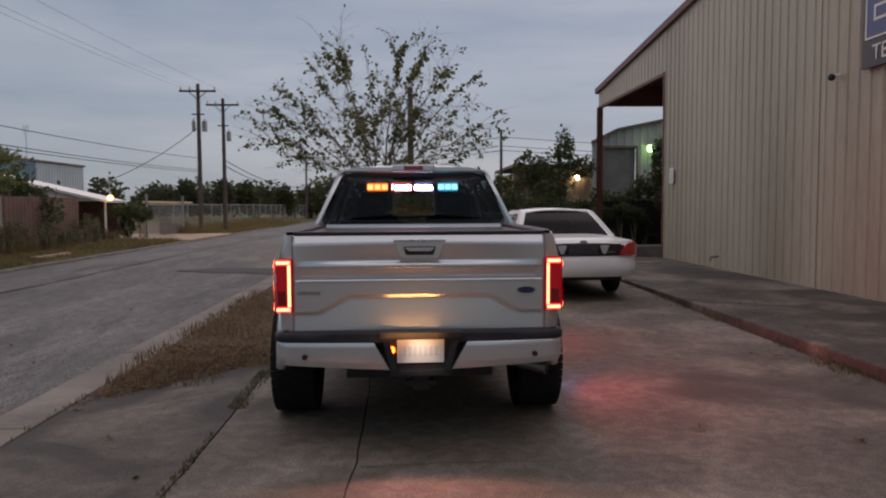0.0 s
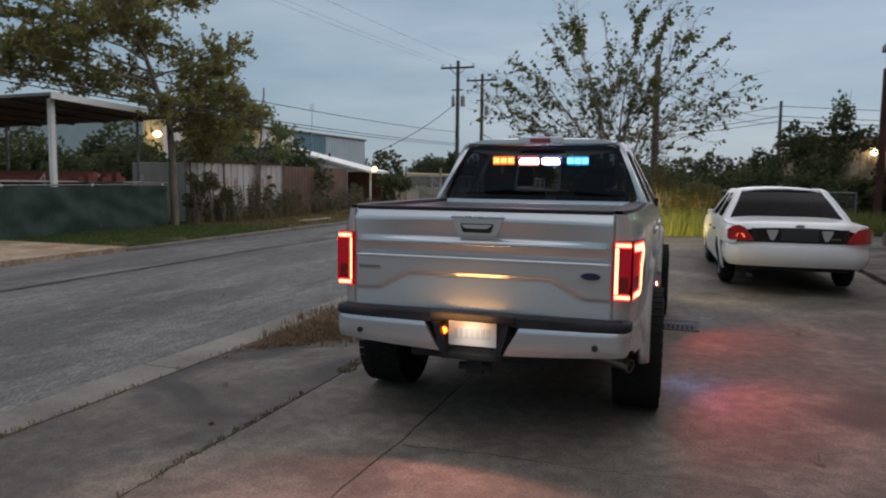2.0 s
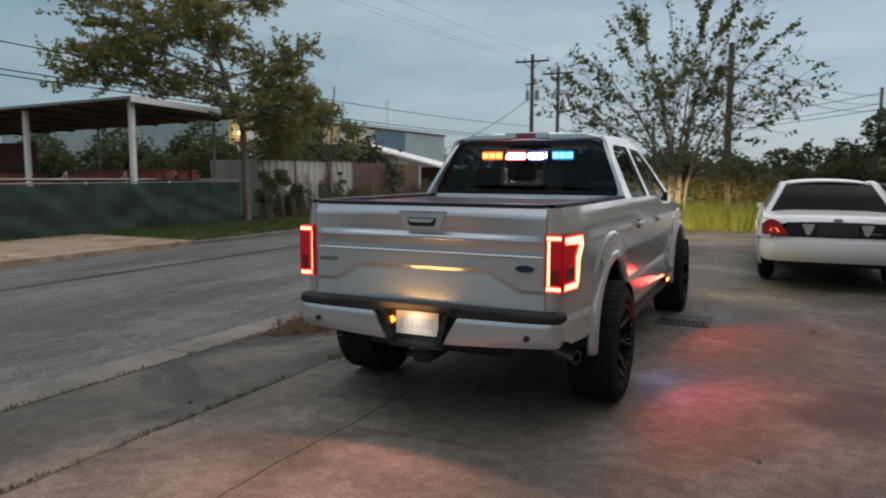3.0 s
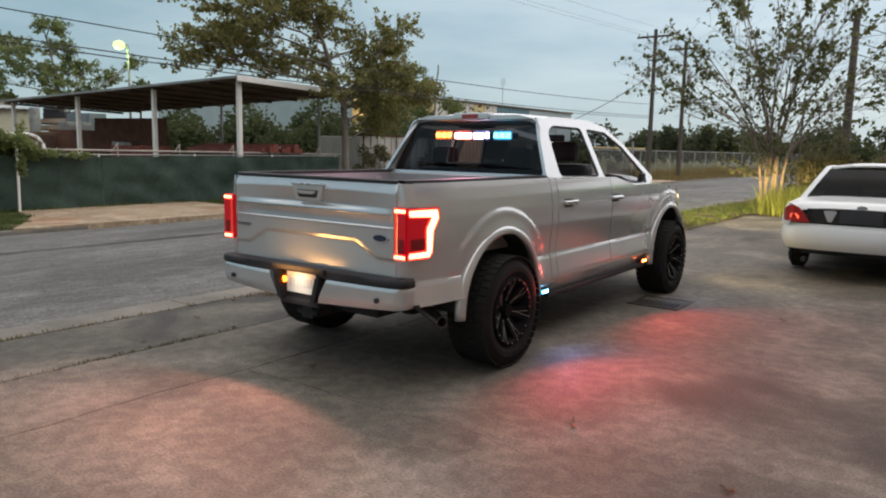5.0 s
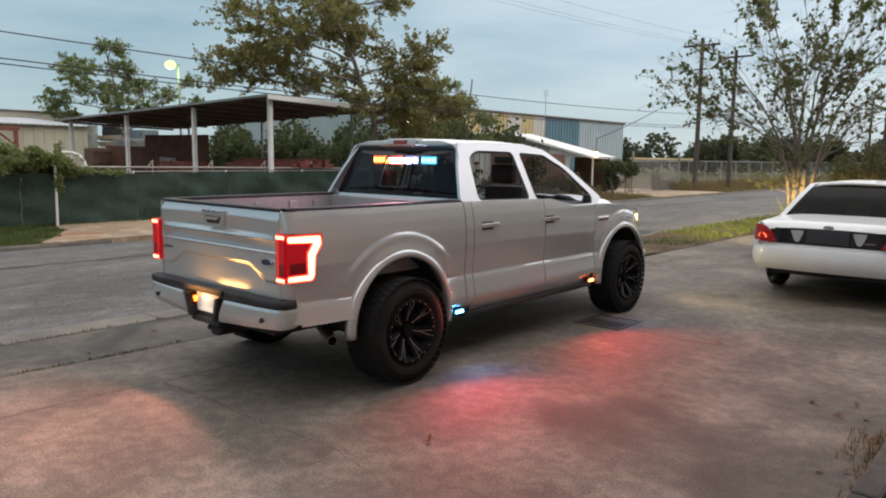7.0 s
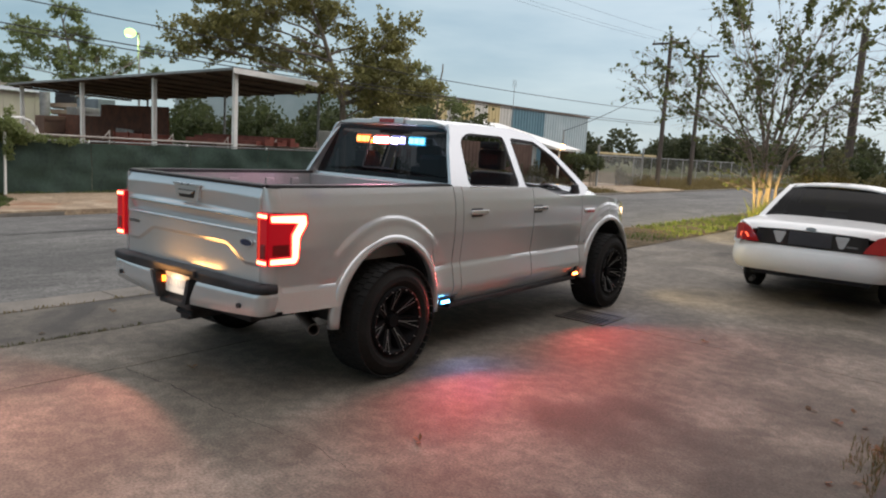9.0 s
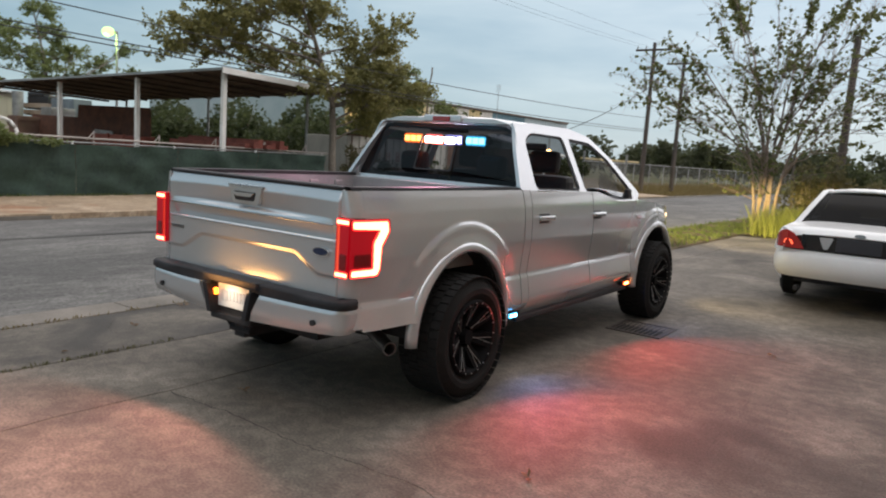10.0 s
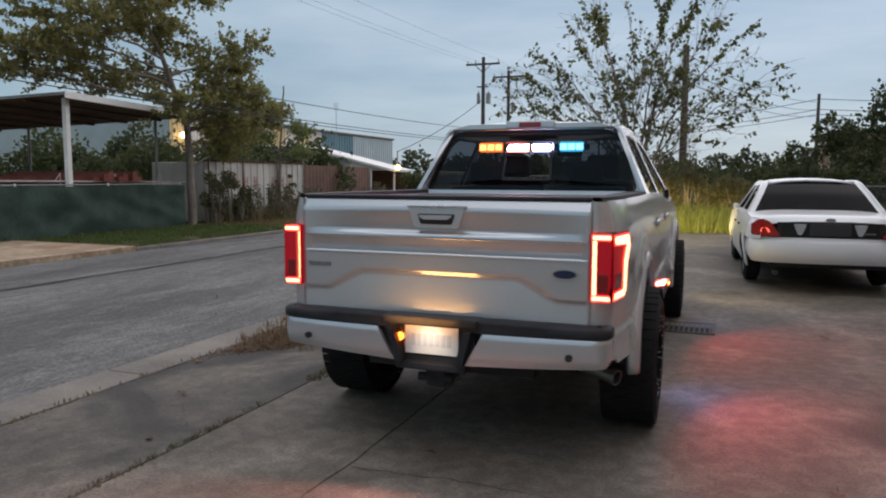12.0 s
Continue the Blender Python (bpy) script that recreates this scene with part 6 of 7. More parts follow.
blades("fence_weeds", "tall dry weeds along the container and chain-link fence", [(-15.7, -14.5, 21.5, 37, -0.08), (-15.9, -13.0, 45.5, 75, -0.08)], 12000, 0.62, DRY_GRASS, 14, width=0.012)
blades("dry_verge_grass", "short dry brown grass on the dirt verge", [(-15.2, -11.6, 21.0, 37.3, -0.08)], 9000, 0.12, DRY_GRASS, 18, width=0.014)
litter("verge_litter", "dead leaves over the dirt verge", [(-15.0, -11.5, 21.5, 37)], 3000, 0.07, DRY, 19, lambda x, y: -0.085)
blades("verge_weeds", "rough tan grass beside the far road", [(-14.6, -11.5, 46, 78, -0.08), (-14.6, -11.6, 30, 37.3, -0.08)], 14000, 0.22, DRY_GRASS, 15, width=0.03)
blades("verge_dry_grass", "matted dry brown grass on the verge beside the gutter", [(-3.12, -1.55, 7.5, 14.0, 0.0), (-3.1, -2.0, 6.9, 7.6, -0.05)], 7000, 0.11, DEAD_GRASS, 16, width=0.005)
blades("gutter_weeds", "thin weeds along the gutter joint", [(-3.25, -3.17, -2, 7.0, -0.13), (-3.24, -3.16, 2.2, 3.1, -0.13)], 900, 0.035, DRY_GRASS, 17, width=0.006)
blades("drive_edge_grass", "short grass along the drive's edge", [(-2.9, -1.25, 19.0, 30, 0.0), (-2.2, -1.3, 16.5, 19.0, 0.0)], 5000, 0.11, GRASS, 6)
blades("joint_weeds", "thin weeds growing in the slab joint", [(-1.64, -1.57, -1, 4.9, -0.008), (-1.63, -1.58, 4.9, 5.4, -0.005), (-1.68, -1.52, 6.0, 7.4, -0.005)], 3000, 0.028, LEAF_WEED, 7, width=0.004)
blades("kerb_weeds", "small weeds at the foot of the kerb", [(3.9, 4.13, 6.75, 7.35, 0.0), (4.05, 4.14, 5.9, 8.4, 0.0), (4.04, 4.14, 9.0, 14, 0.02)], 900, 0.07, LEAF_WEED, 8, width=0.004)
litter("dead_leaf_litter", "dead brown leaves and twigs on the verge", [(-3.2, -1.5, 7.0, 12.5), (-3.15, -1.9, 6.4, 8.5), (-3.1, -1.3, 8, 20)], 11000, 0.04, DRY, 2, lambda x, y: verge_height(x, y) + 0.01)
litter("kerb_litter", "dead leaves along the walk's edge", [(3.8, 4.13, 6.2, 14), (4.4, 5.2, 8, 14)], 100, 0.06, DRY, 5, lambda x, y: 0.13 if x > 4.14 else lot_height(x, y))
for i, (x, y) in enumerate(((2.31, 9.11), (3.55, 7.75), (3.75, 7.6), (1.9, 5.2), (-1.9, 4.6), (-2.4, 5.5), (-0.2, 5.0), (-5.2, 9.4), (-4.4, 8.4), (-4.9, 12.6), (2.9, 4.9), (-2.7, 3.7))):
    rl = random.Random(70 + i)
    V, F = [], []
    for k in range(3):
        leaf(V, F, Vector((0, 0, 0.004)), Vector((rl.uniform(-1, 1), rl.uniform(-1, 1), 0.15)).normalized(), (Vector((0, 0, 1)) + random_dir(rl) * 0.4).normalized(), 0.055, rl)
    d = mesh_part("dead_leaf", V, F, DRY)
    d.location = (x, y, (lot_height(x, y) if x > -3.3 else -0.12) + 0.004)
    tagged(d, "curled dead brown leaf lying on pavement", "leaf", "scattered dead leaves")

# ---- across the street ----
PALE_SHEET = surface("pale_sheet", (0.42, 0.40, 0.36), (0.66, 0.63, 0.57), 0.7, 0.6, bump=0.08, grain=18, stretch=(1, 1, 0.2))
RUST = surface("rusty_steel", (0.06, 0.022, 0.014), (0.17, 0.065, 0.035), 2.5, 0.85, bump=0.3, grain=30)
RUST_RED = surface("red_primer_steel", (0.14, 0.03, 0.02), (0.26, 0.075, 0.05), 3, 0.75, bump=0.2)
BROWN_SHEET = surface("brown_sheet", (0.10, 0.055, 0.04), (0.19, 0.11, 0.08), 0.9, 0.8, bump=0.2, grain=15)
TEAL = surface("teal_sheet", (0.06, 0.15, 0.19), (0.10, 0.21, 0.25), 0.5, 0.55)
PALE_BLUE = surface("pale_blue_sheet", (0.30, 0.38, 0.40), (0.40, 0.47, 0.48), 0.5, 0.55)
YELLOW = surface("yellow_sheet", (0.48, 0.36, 0.16), (0.58, 0.46, 0.24), 0.5, 0.55)
ROOF_DARK = surface("dark_roof_sheet", (0.075, 0.055, 0.043), (0.19, 0.142, 0.11), 1.0, 0.75, bump=0.1)
WOOD = surface("pole_wood", (0.045, 0.035, 0.03), (0.12, 0.095, 0.08), 3, 0.9, bump=0.5, stretch=(1, 1, 0.15))
WIRE = surface("black_wire", (0.012, 0.012, 0.012), (0.02, 0.02, 0.02), 3, 0.6, bump=0)
GALV = surface("galvanised_steel", (0.22, 0.22, 0.21), (0.36, 0.36, 0.35), 4, 0.5, 0.6)
SOFFIT = surface("gable_grey", (0.30, 0.29, 0.27), (0.40, 0.39, 0.36), 1.0, 0.7)

fence = thing("screened_fence", "chain fence covered with dark green privacy screen", "fence", kind="structure")
for y0 in span(-6.5, 17.5, 8):
    bm = fresh()
    ph = y0
    grid(bm, span(y0 + 0.005, y0 + 2.995, 24), span(0, 1, 12), lambda u, v: (-15.3 + 0.12 * noise.noise(Vector((u * 1.1, v * 2.2, 1))) + 0.10 * noise.noise(Vector((u * 1.3 + 2.2 * v, v * 3.6, 5))) + 0.035 * noise.noise(Vector((u * 3.2 - v, v * 3.0, 9))), u, -0.08 + 1.38 * v + 0.05 * v * noise.noise(Vector((u * 0.9, 3, 0)))))
    part("screen", bm, GREEN, fence, smooth=True)
for y0 in span(-6.5, 20.5, 9):
    bm = fresh()
    rod(bm, (-15.48, y0, -0.1), (-15.48, y0, 1.37), 0.03, seg=10)
    part("post", bm, WHITE_STEEL, fence)
bm = fresh()
rod(bm, (-15.48, -6.5, 1.34), (-15.48, 20.5, 1.33), 0.02, seg=8)
part("rail", bm, GALV, fence)
bm = fresh()
rod(bm, (-15.02, 9.22, -0.1), (-15.05, 9.25, 1.5), 0.032, seg=10)
part("front_post", bm, WHITE_STEEL, fence, "white post before the screen")
# pipe rack along the yard side of the fence
PIPE_PALE = surface("dull_pale_paint", (0.30, 0.25, 0.22), (0.48, 0.42, 0.37), 3, 0.7)
rack = thing("pipe_rack", "long pale pipe rail on short angled brackets", "pipe rack")
bm = fresh()
rod(bm, (-16.3, 9.0, 1.46), (-15.9, 16.6, 1.42), 0.03, seg=10)
part("pipe", bm, PIPE_PALE, rack)
bm = fresh()
rod(bm, (-15.9, 16.6, 1.42), (-16.1, 21.5, 1.38), 0.028, seg=10)
part("pipe", bm, PIPE_PALE, rack)
for y in (10.2, 12.4, 14.4, 16.4, 18.4, 20.3):
    bm = fresh()
    rod(bm, (-16.1, y, -0.1), (-16.1, y, 1.66), 0.022, seg=8)
    rod(bm, (-16.1, y, 1.64), (-16.1, y - 0.2, 1.4), 0.016, seg=6)
    part("bracket", bm, PIPE_PALE, rack)
# open shelter
shelter = thing("open_shelter", "open shelter with white posts and a dark ribbed roof", "shelter", kind="structure")
def shelter_z(x, y):
    return 3.80 - 0.03 * (y - 16) + 0.035 * (x + 15.6)


def skew(x):
    """The shelter stands a little askew to the street."""
    return 0.35 + 0.08 * (x + 15.6)
bm = fresh()
prof = []
y = 15.8
while y < 21.3:
    for dy, dz in ((0, 0), (0.12, 0), (0.15, 0.035), (0.2, 0.035), (0.23, 0)):
        prof.append((y + dy, dz))
    y += 0.26
grid(bm, [q[0] for q in prof], span(-29.9, -15.45, 6), lambda u, v: (v, u + skew(v), shelter_z(v, u) + prof[min(range(len(prof)), key=lambda i: abs(prof[i][0] - u))][1]))
thick(part("roof_sheet", bm, ROOF_DARK, shelter), 0.012)
for x in span(-29.8, -15.6, 10):
    bm = fresh()
    v0, v1 = shelter_z(x, 15.9), shelter_z(x, 21.2)
    rod(bm, (x, 15.9 + skew(x), v0 - 0.07), (x, 21.2 + skew(x), v1 - 0.07), 0.045, seg=4)
    part("purlin", bm, ROOF_DARK, shelter)
bm = fresh()
v = [bm.verts.new(p) for p in ((-15.43, 16.1, shelter_z(-15.4, 15.75) - 0.12), (-15.43, 21.65, shelter_z(-15.4, 21.3) - 0.12), (-15.43, 21.65, shelter_z(-15.4, 21.3) + 0.06), (-15.43, 16.1, shelter_z(-15.4, 15.75) + 0.06))]
bm.faces.new(v)
thick(part("end_fascia", bm, WHITE_STEEL, shelter, "white end fascia"), 0.05, 0.0)
bm = fresh()
v = [bm.verts.new(p) for p in ((-15.43, 15.74 + skew(-15.43), shelter_z(-15.4, 15.75) - 0.03), (-29.9, 15.74 + skew(-29.9), shelter_z(-29.9, 15.75) - 0.03), (-29.9, 15.74 + skew(-29.9), shelter_z(-29.9, 15.75) + 0.05), (-15.43, 15.74 + skew(-15.43), shelter_z(-15.4, 15.75) + 0.05))]
bm.faces.new(v)
thick(part("edge_trim", bm, GALV, shelter), 0.03, 0.0)
for x in (-15.85, -20.2, -24.9, -29.6):
    bm = fresh()
    box(bm, x - 0.07, x + 0.07, 16.08 + skew(x), 16.22 + skew(x), -0.1, shelter_z(x, 16.1) - 0.05, 0.008)
    part("post", bm, WHITE_STEEL, shelter)
for x in (-17.0, -22.5, -28.0):
    bm = fresh()
    rod(bm, (x, 20.9 + skew(x), -0.1), (x, 20.9 + skew(x), shelter_z(x, 20.9) - 0.05), 0.05, seg=8)
    part("rear_post", bm, GALV, shelter)
# stored steel and clutter under the shelter
for x0, x1, slant, y0, h, mt, lab in ((-32.4, -27.95, 0.0, 17.98, 2.23, RUST, "low rusty steel plate leaning under the shelter"), (-28.0, -22.15, 0.35, 17.9, 2.72, RUST, "tall dark rusty steel plate under the shelter"),
                                      (-25.8, -24.3, 0.1, 17.5, 1.72, GALV, "grey-green sheet leaning on the rusty plates")):
    bm = fresh()
    loop = [(x0, -0.1), (x1, -0.1), (x1 - slant, h - 0.05), (x0, h)]
    for y in (y0, y0 + 0.05):
        bm.faces.new([bm.verts.new((x, y + 0.05 * z, z)) for x, z in loop])
    bm.verts.ensure_lookup_table()
    for k in range(4):
        bm.faces.new((bm.verts[k], bm.verts[(k + 1) % 4], bm.verts[4 + (k + 1) % 4], bm.verts[4 + k]))
    tagged(part("steel_plate", bm, mt), lab, "steel plate", "plates stored under the shelter")
skip = thing("steel_skip", "low red steel skip under the shelter", "skip")
bm = fresh()
box(bm, -24.6, -21.4, 16.9, 17.6, -0.1, 1.56, 0.02)
part("body", bm, RUST_RED, skip)
for x in (-24.62, -23.5, -22.4, -21.45):
    bm = fresh()
    box(bm, x, x + 0.08, 16.84, 16.898, -0.1, 1.6, 0.01)
    part("rib", bm, RUST_RED, skip)
TIMBER = surface("grey_timber", (0.22, 0.16, 0.11), (0.42, 0.33, 0.25), 2, 0.85, bump=0.2, stretch=(0.3, 1, 1))
timber = thing("timber_stack", "stack of weathered timber boards with gaps", "timber stack")
for k in range(9):
    bm = fresh()
    z = -0.1 + 0.33 * k
    box(bm, -36.9 + 0.1 * (k % 2), -33.9 + 0.12 * (k % 3), 19.5 + 0.03 * (k % 2), 20.5, z + 0.06, z + 0.29, 0.01)
    part("board", bm, TIMBER, timber)
    for x in (-36.4, -35.3, -34.3):
        bm = fresh()
        box(bm, x, x + 0.12, 19.54, 20.4, z, z + 0.06)
        part("batten", bm, TIMBER, timber)
bm = fresh()
box(bm, -36.5, -34.2, 19.7, 20.4, 2.83, 3.2, 0.06)
rod(bm, (-36.3, 19.8, 3.3), (-34.6, 19.8, 3.3), 0.16, seg=12)
tagged(part("machine_part", bm, BLACK), "dark machine part lying on the timber stack", "machine part")
cabinet = thing("steel_cabinet", "blue-grey steel cabinet behind the timber stack", "cabinet")
bm = fresh()
box(bm, -33.7, -31.5, 19.6, 20.5, -0.1, 3.08, 0.02)
part("body", bm, surface("blue_grey_paint", (0.10, 0.13, 0.15), (0.17, 0.20, 0.22), 2, 0.5), cabinet)
bm = fresh()
box(bm, -33.62, -31.58, 19.57, 19.598, 0.1, 2.95, 0.006)
part("door", bm, bpy.data.materials["blue_grey_paint"], cabinet)
pipe = thing("bent_pipe", "white pipe bent over behind the screened fence", "pipe")
bm = fresh()
bend = [(-17.5, 10.05, 1.83), (-17.5, 10.3, 1.86), (-17.5, 10.62, 1.86), (-17.5, 10.84, 1.78), (-17.5, 10.98, 1.6), (-17.5, 11.05, 1.35), (-17.5, 11.05, -0.1)]
for p, q in zip(bend, bend[1:]):
    rod(bm, p, q, 0.045, seg=10)
part("tube", bm, WHITE_STEEL, pipe, smooth=True)
bm = fresh()
rod(bm, (-17.5, 10.05, -0.1), (-17.5, 10.05, 1.85), 0.045, seg=10)
part("leg", bm, WHITE_STEEL, pipe, smooth=True)
for i in range(7):
    bm = fresh()
    yy = 17.4 + 0.28 * i
    box(bm, -20.2 + 0.15 * (i % 3), -15.9 + 0.1 * (i % 2), yy, yy + 0.2, 1.42, 1.56 + 0.08 * (i % 3), 0.01)
    tagged(part("steel_beam", bm, RUST_RED), "red primed steel beam stacked on a rack", "steel beam", "stacked steel beams")
for x in (-19.5, -18.0, -16.6):
    bm = fresh()
    box(bm, x - 0.06, x + 0.06, 17.2, 19.6, -0.1, 1.418, 0.01)
    tagged(part("beam_trestle", bm, RUST), "rusty trestle carrying stacked steel beams", "trestle", "beam trestles")
for i, (x, y, h) in enumerate(((-20.5, 30.5, 5.2), (-25.5, 29.0, 5.0), (-30.0, 27.5, 4.6), (-23.0, 34.0, 5.6), (-35.0, 27.0, 5.0), (-41.0, 26.0, 3.2), (-38.0, 23.5, 2.6), (-18.4, 27.4, 3.4), (-22.9, 27.6, 3.9), (-27.6, 26.6, 4.0), (-17.8, 32.0, 4.2), (-33.0, 26.0, 3.6))):
    clump("yard_bush", "dark leafy bush behind the open shelter", (x, y, -0.1), [(0, 0, h * 0.5, 2.3, 1.2, h * 0.48), (1.2, 0.3, h * 0.35, 1.6, 1.0, h * 0.33), (-1.3, 0.2, h * 0.38, 1.5, 1.0, h * 0.36)], 2600, 0.26, LEAF_DARK, 80 + i, "bush", "")
clump("yard_shrub", "dark shrub behind the open shelter", (-21.5, 25.5, -0.1), [(0, 0, 1.8, 2.2, 1.0, 1.5), (3.2, 0.5, 2.0, 1.8, 0.9, 1.6), (-3.5, 0.5, 1.6, 1.8, 1.0, 1.3)], 6000, 0.19, LEAF_DARK, 31)
# pale ribbed fence and brown sheet fence
pale = thing("shipping_container", "pale ribbed shipping container with faded red lettering", "container")
bm = ribbed(fresh(), -16.0, 22.4, 29.0, -0.05, lambda y: 2.12, flip=-1, depth=0.05, pitch=0.42)
part("sheet", bm, PALE_SHEET, pale)
bm = fresh()
box(bm, -16.08, -15.93, 22.4, 29.0, 2.12, 2.18, 0.01)
part("top_rail", bm, RUST, pale)
bm = fresh()
box(bm, -18.4, -16.06, 22.4, 29.0, -0.05, 2.1, 0.02)
part("body", bm, PALE_SHEET, pale)
FADED_RED = surface("faded_red_paint", (0.34, 0.19, 0.155), (0.48, 0.33, 0.28), 4, 0.75)
for k in range(7):
    if k == 3:
        continue
    y0 = 24.0 + 0.62 * k
    bm = fresh()
    box(bm, -15.94, -15.93, y0, y0 + 0.07, 1.18, 1.58)
    box(bm, -15.94, -15.93, y0 + 0.17, y0 + 0.24, 1.18, 1.58)
    box(bm, -15.94, -15.93, y0 + 0.07, y0 + 0.17, 1.36, 1.42)
    part("lettering_bar", bm, FADED_RED, pale, "faded red lettering shape")
for yy in (22.5, 24.5, 26.8, 28.9):
    bm = fresh()
    rod(bm, (-15.9, yy, -0.1), (-15.9, yy, 2.15), 0.03, seg=8)
    part("post", bm, BROWN_SHEET, pale)
brown = thing("brown_fence", "brown weathered sheet fence", "fence", kind="structure")
bm = ribbed(fresh(), -16.0, 29.0, 35.5, -0.05, lambda y: 2.1, flip=-1, depth=0.02, pitch=0.3)
part("sheet", bm, BROWN_SHEET, brown)
# low gabled building
gable = thing("gabled_building", "low grey gabled building with a white roof edge", "building")
YG = 38.0
def gable_z(x):
    return 2.02 + 0.235 * min(5.9, -15.7 - x)
bm = plate_shape(fresh(), [(-29, -0.1), (-18.2, -0.1), (-18.2, gable_z(-18.2)), (-21.6, gable_z(-21.6)), (-29, gable_z(-29))], YG, YG + 0.2)
part("brick_wall", bm, BROWN_SHEET, gable, "brown brick wall")
bm = plate_shape(fresh(), [(-29, 2.0), (-18.6, 2.0), (-18.6, gable_z(-18.6) - 0.05), (-21.6, gable_z(-21.6) - 0.05), (-29, gable_z(-29) - 0.05)], YG - 0.04, YG - 0.003)
part("grey_gable", bm, SOFFIT, gable, "grey gable panel")
bm = plate_shape(fresh(), [(-18.6, 1.96), (-15.75, 1.96), (-15.75, gable_z(-15.75) - 0.02), (-18.6, gable_z(-18.6) - 0.03)], YG - 0.05, YG - 0.01)
part("white_gable", bm, WHITE_STEEL, gable, "white gable panel")
bm = fresh()
grid(bm, [-29.0, -21.6, -15.6], [YG - 0.25, YG + 2.4], lambda u, v: (u, v, gable_z(u)))
thick(part("roof", bm, WHITE_STEEL, gable, "pale sheet roof"), 0.12)
bm = fresh()
box(bm, -18.15, -17.3, YG - 0.02, YG + 0.1, -0.1, 2.0)
part("white_door", bm, WHITE_STEEL, gable, "white door panel")
bm = fresh()
box(bm, -18.2, -16, YG + 2.1, YG + 2.3, -0.1, 2.05)
part("inner_wall", bm, BROWN_SHEET, gable)
bm = fresh()
rod(bm, (-15.8, YG + 0.1, -0.1), (-15.8, YG + 0.1, 2.0), 0.06, seg=8)
part("porch_post", bm, WHITE_STEEL, gable)
bm = fresh()
rod(bm, (-15.5, YG - 0.1, 2.2), (-15.5, YG - 0.1, 3.05), 0.035, seg=8)
part("service_mast", bm, GALV, gable)
lamp = thing("wall_lamp", "glowing lamp under the eave of the gabled building", "lamp")
bm = fresh()
bmesh.ops.create_uvsphere(bm, u_segments=16, v_segments=10, radius=0.14, matrix=Matrix.Translation((-15.35, YG - 0.35, 2.12)))
part("bulb", bm, glowing("warm_lamp", (1.0, 0.55, 0.16), 6.0), lamp)
bm = fresh()
rod(bm, (-15.5, YG - 0.2, 2.2), (-15.35, YG - 0.35, 2.24), 0.04, seg=8)
part("bracket", bm, GALV, lamp)
# warehouse
ware = thing("warehouse", "long metal warehouse with teal, white and yellow panels", "building")
for y0, y1, mt in [(63.55, 72.6, PALE_BLUE), (57.65, 63.55, TEAL)] + [(57.65 - 1.9 * (i + 1), 57.65 - 1.9 * i, YELLOW if i % 2 else PALE_SHEET) for i in range(10)]:
    bm = ribbed(fresh(), -32.0, y0, y1, -0.1, lambda y: 5.58, flip=-1, depth=0.05, pitch=0.5)
    part("wall_panel", bm, mt, ware)
bm = fresh()
box(bm, -56, -31.85, 38.5, 72.75, 5.58, 5.76, 0.02)
part("roof", bm, ROOF_DARK, ware)
bm = fresh()
box(bm, -56, -32.06, 38.65, 72.6, -0.1, 5.56)
part("inner_wall", bm, PALE_BLUE, ware)
bm = fresh()
rod(bm, (-21.6, 41.9, -0.1), (-21.6, 41.9, 5.85), 0.018, seg=8)
for k in range(5):
    rod(bm, (-21.6 - 0.14, 41.9, 5.85 + 0.1 * k), (-21.6 + 0.14, 41.9, 5.85 + 0.1 * k), 0.008, seg=6)
for dx in (-0.14, 0.0, 0.14):
    rod(bm, (-21.6 + dx, 41.9, 5.83), (-21.6 + dx, 41.9, 6.28), 0.008, seg=6)
tagged(part("antenna_mast", bm, GALV), "thin grey antenna mast behind the gabled building", "mast")
ware_lamp = thing("floodlight", "bright warm floodlight on the warehouse wall", "lamp")
bm = fresh()
box(bm, -31.93, -31.7, 39.42, 39.58, 4.42, 4.5, 0.01)
part("arm", bm, GALV, ware_lamp)
bm = fresh()
bmesh.ops.create_uvsphere(bm, u_segments=16, v_segments=10, radius=0.26, matrix=Matrix.Translation((-31.6, 39.5, 4.3)) @ Matrix.Diagonal((1, 1, 0.8, 1)))
part("lens", bm, glowing("floodlight_glow", (1.0, 0.80, 0.42), 4.0), ware_lamp)
# white low building beyond the yard
BEIGE_SHEET = surface("beige_sheet", (0.40, 0.36, 0.29), (0.54, 0.49, 0.41), 1.2, 0.65, bump=0.05, stretch=(1, 1, 0.25))
ROOF_GREY = surface("grey_roof_sheet", (0.30, 0.32, 0.34), (0.48, 0.50, 0.52), 0.9, 0.5, 0.2, stretch=(0.3, 2, 1))
low_b = thing("low_building", "low beige sheet-metal building with a grey corrugated roof", "building")
bm = fresh()
box(bm, -46, -36, -12, 18.9, -0.1, 3.28)
part("wall", bm, BEIGE_SHEET, low_b)
for k in range(30):
    bm = fresh()
    box(bm, -36.0 + 0.002, -35.97, 4.0 + 0.5 * k, 4.05 + 0.5 * k, -0.1, 3.2)
    part("wall_rib", bm, BEIGE_SHEET, low_b)
bm = fresh()
grid(bm, [-46.0, -35.6], span(-12.4, 19.1, 210), lambda u, v: (u, v, 3.30 + 0.07 * (-35.6 - u) + (0.03 if int(round((v + 12.4) / 0.15)) % 2 else 0.0)))
thick(part("roof", bm, ROOF_GREY, low_b, "grey corrugated roof"), 0.06)
bm = fresh()
box(bm, -58, -46.02, -12, 22.5, -0.1, 4.42)
part("rear_wall", bm, BEIGE_SHEET, low_b, "taller beige rear block")
bm = fresh()
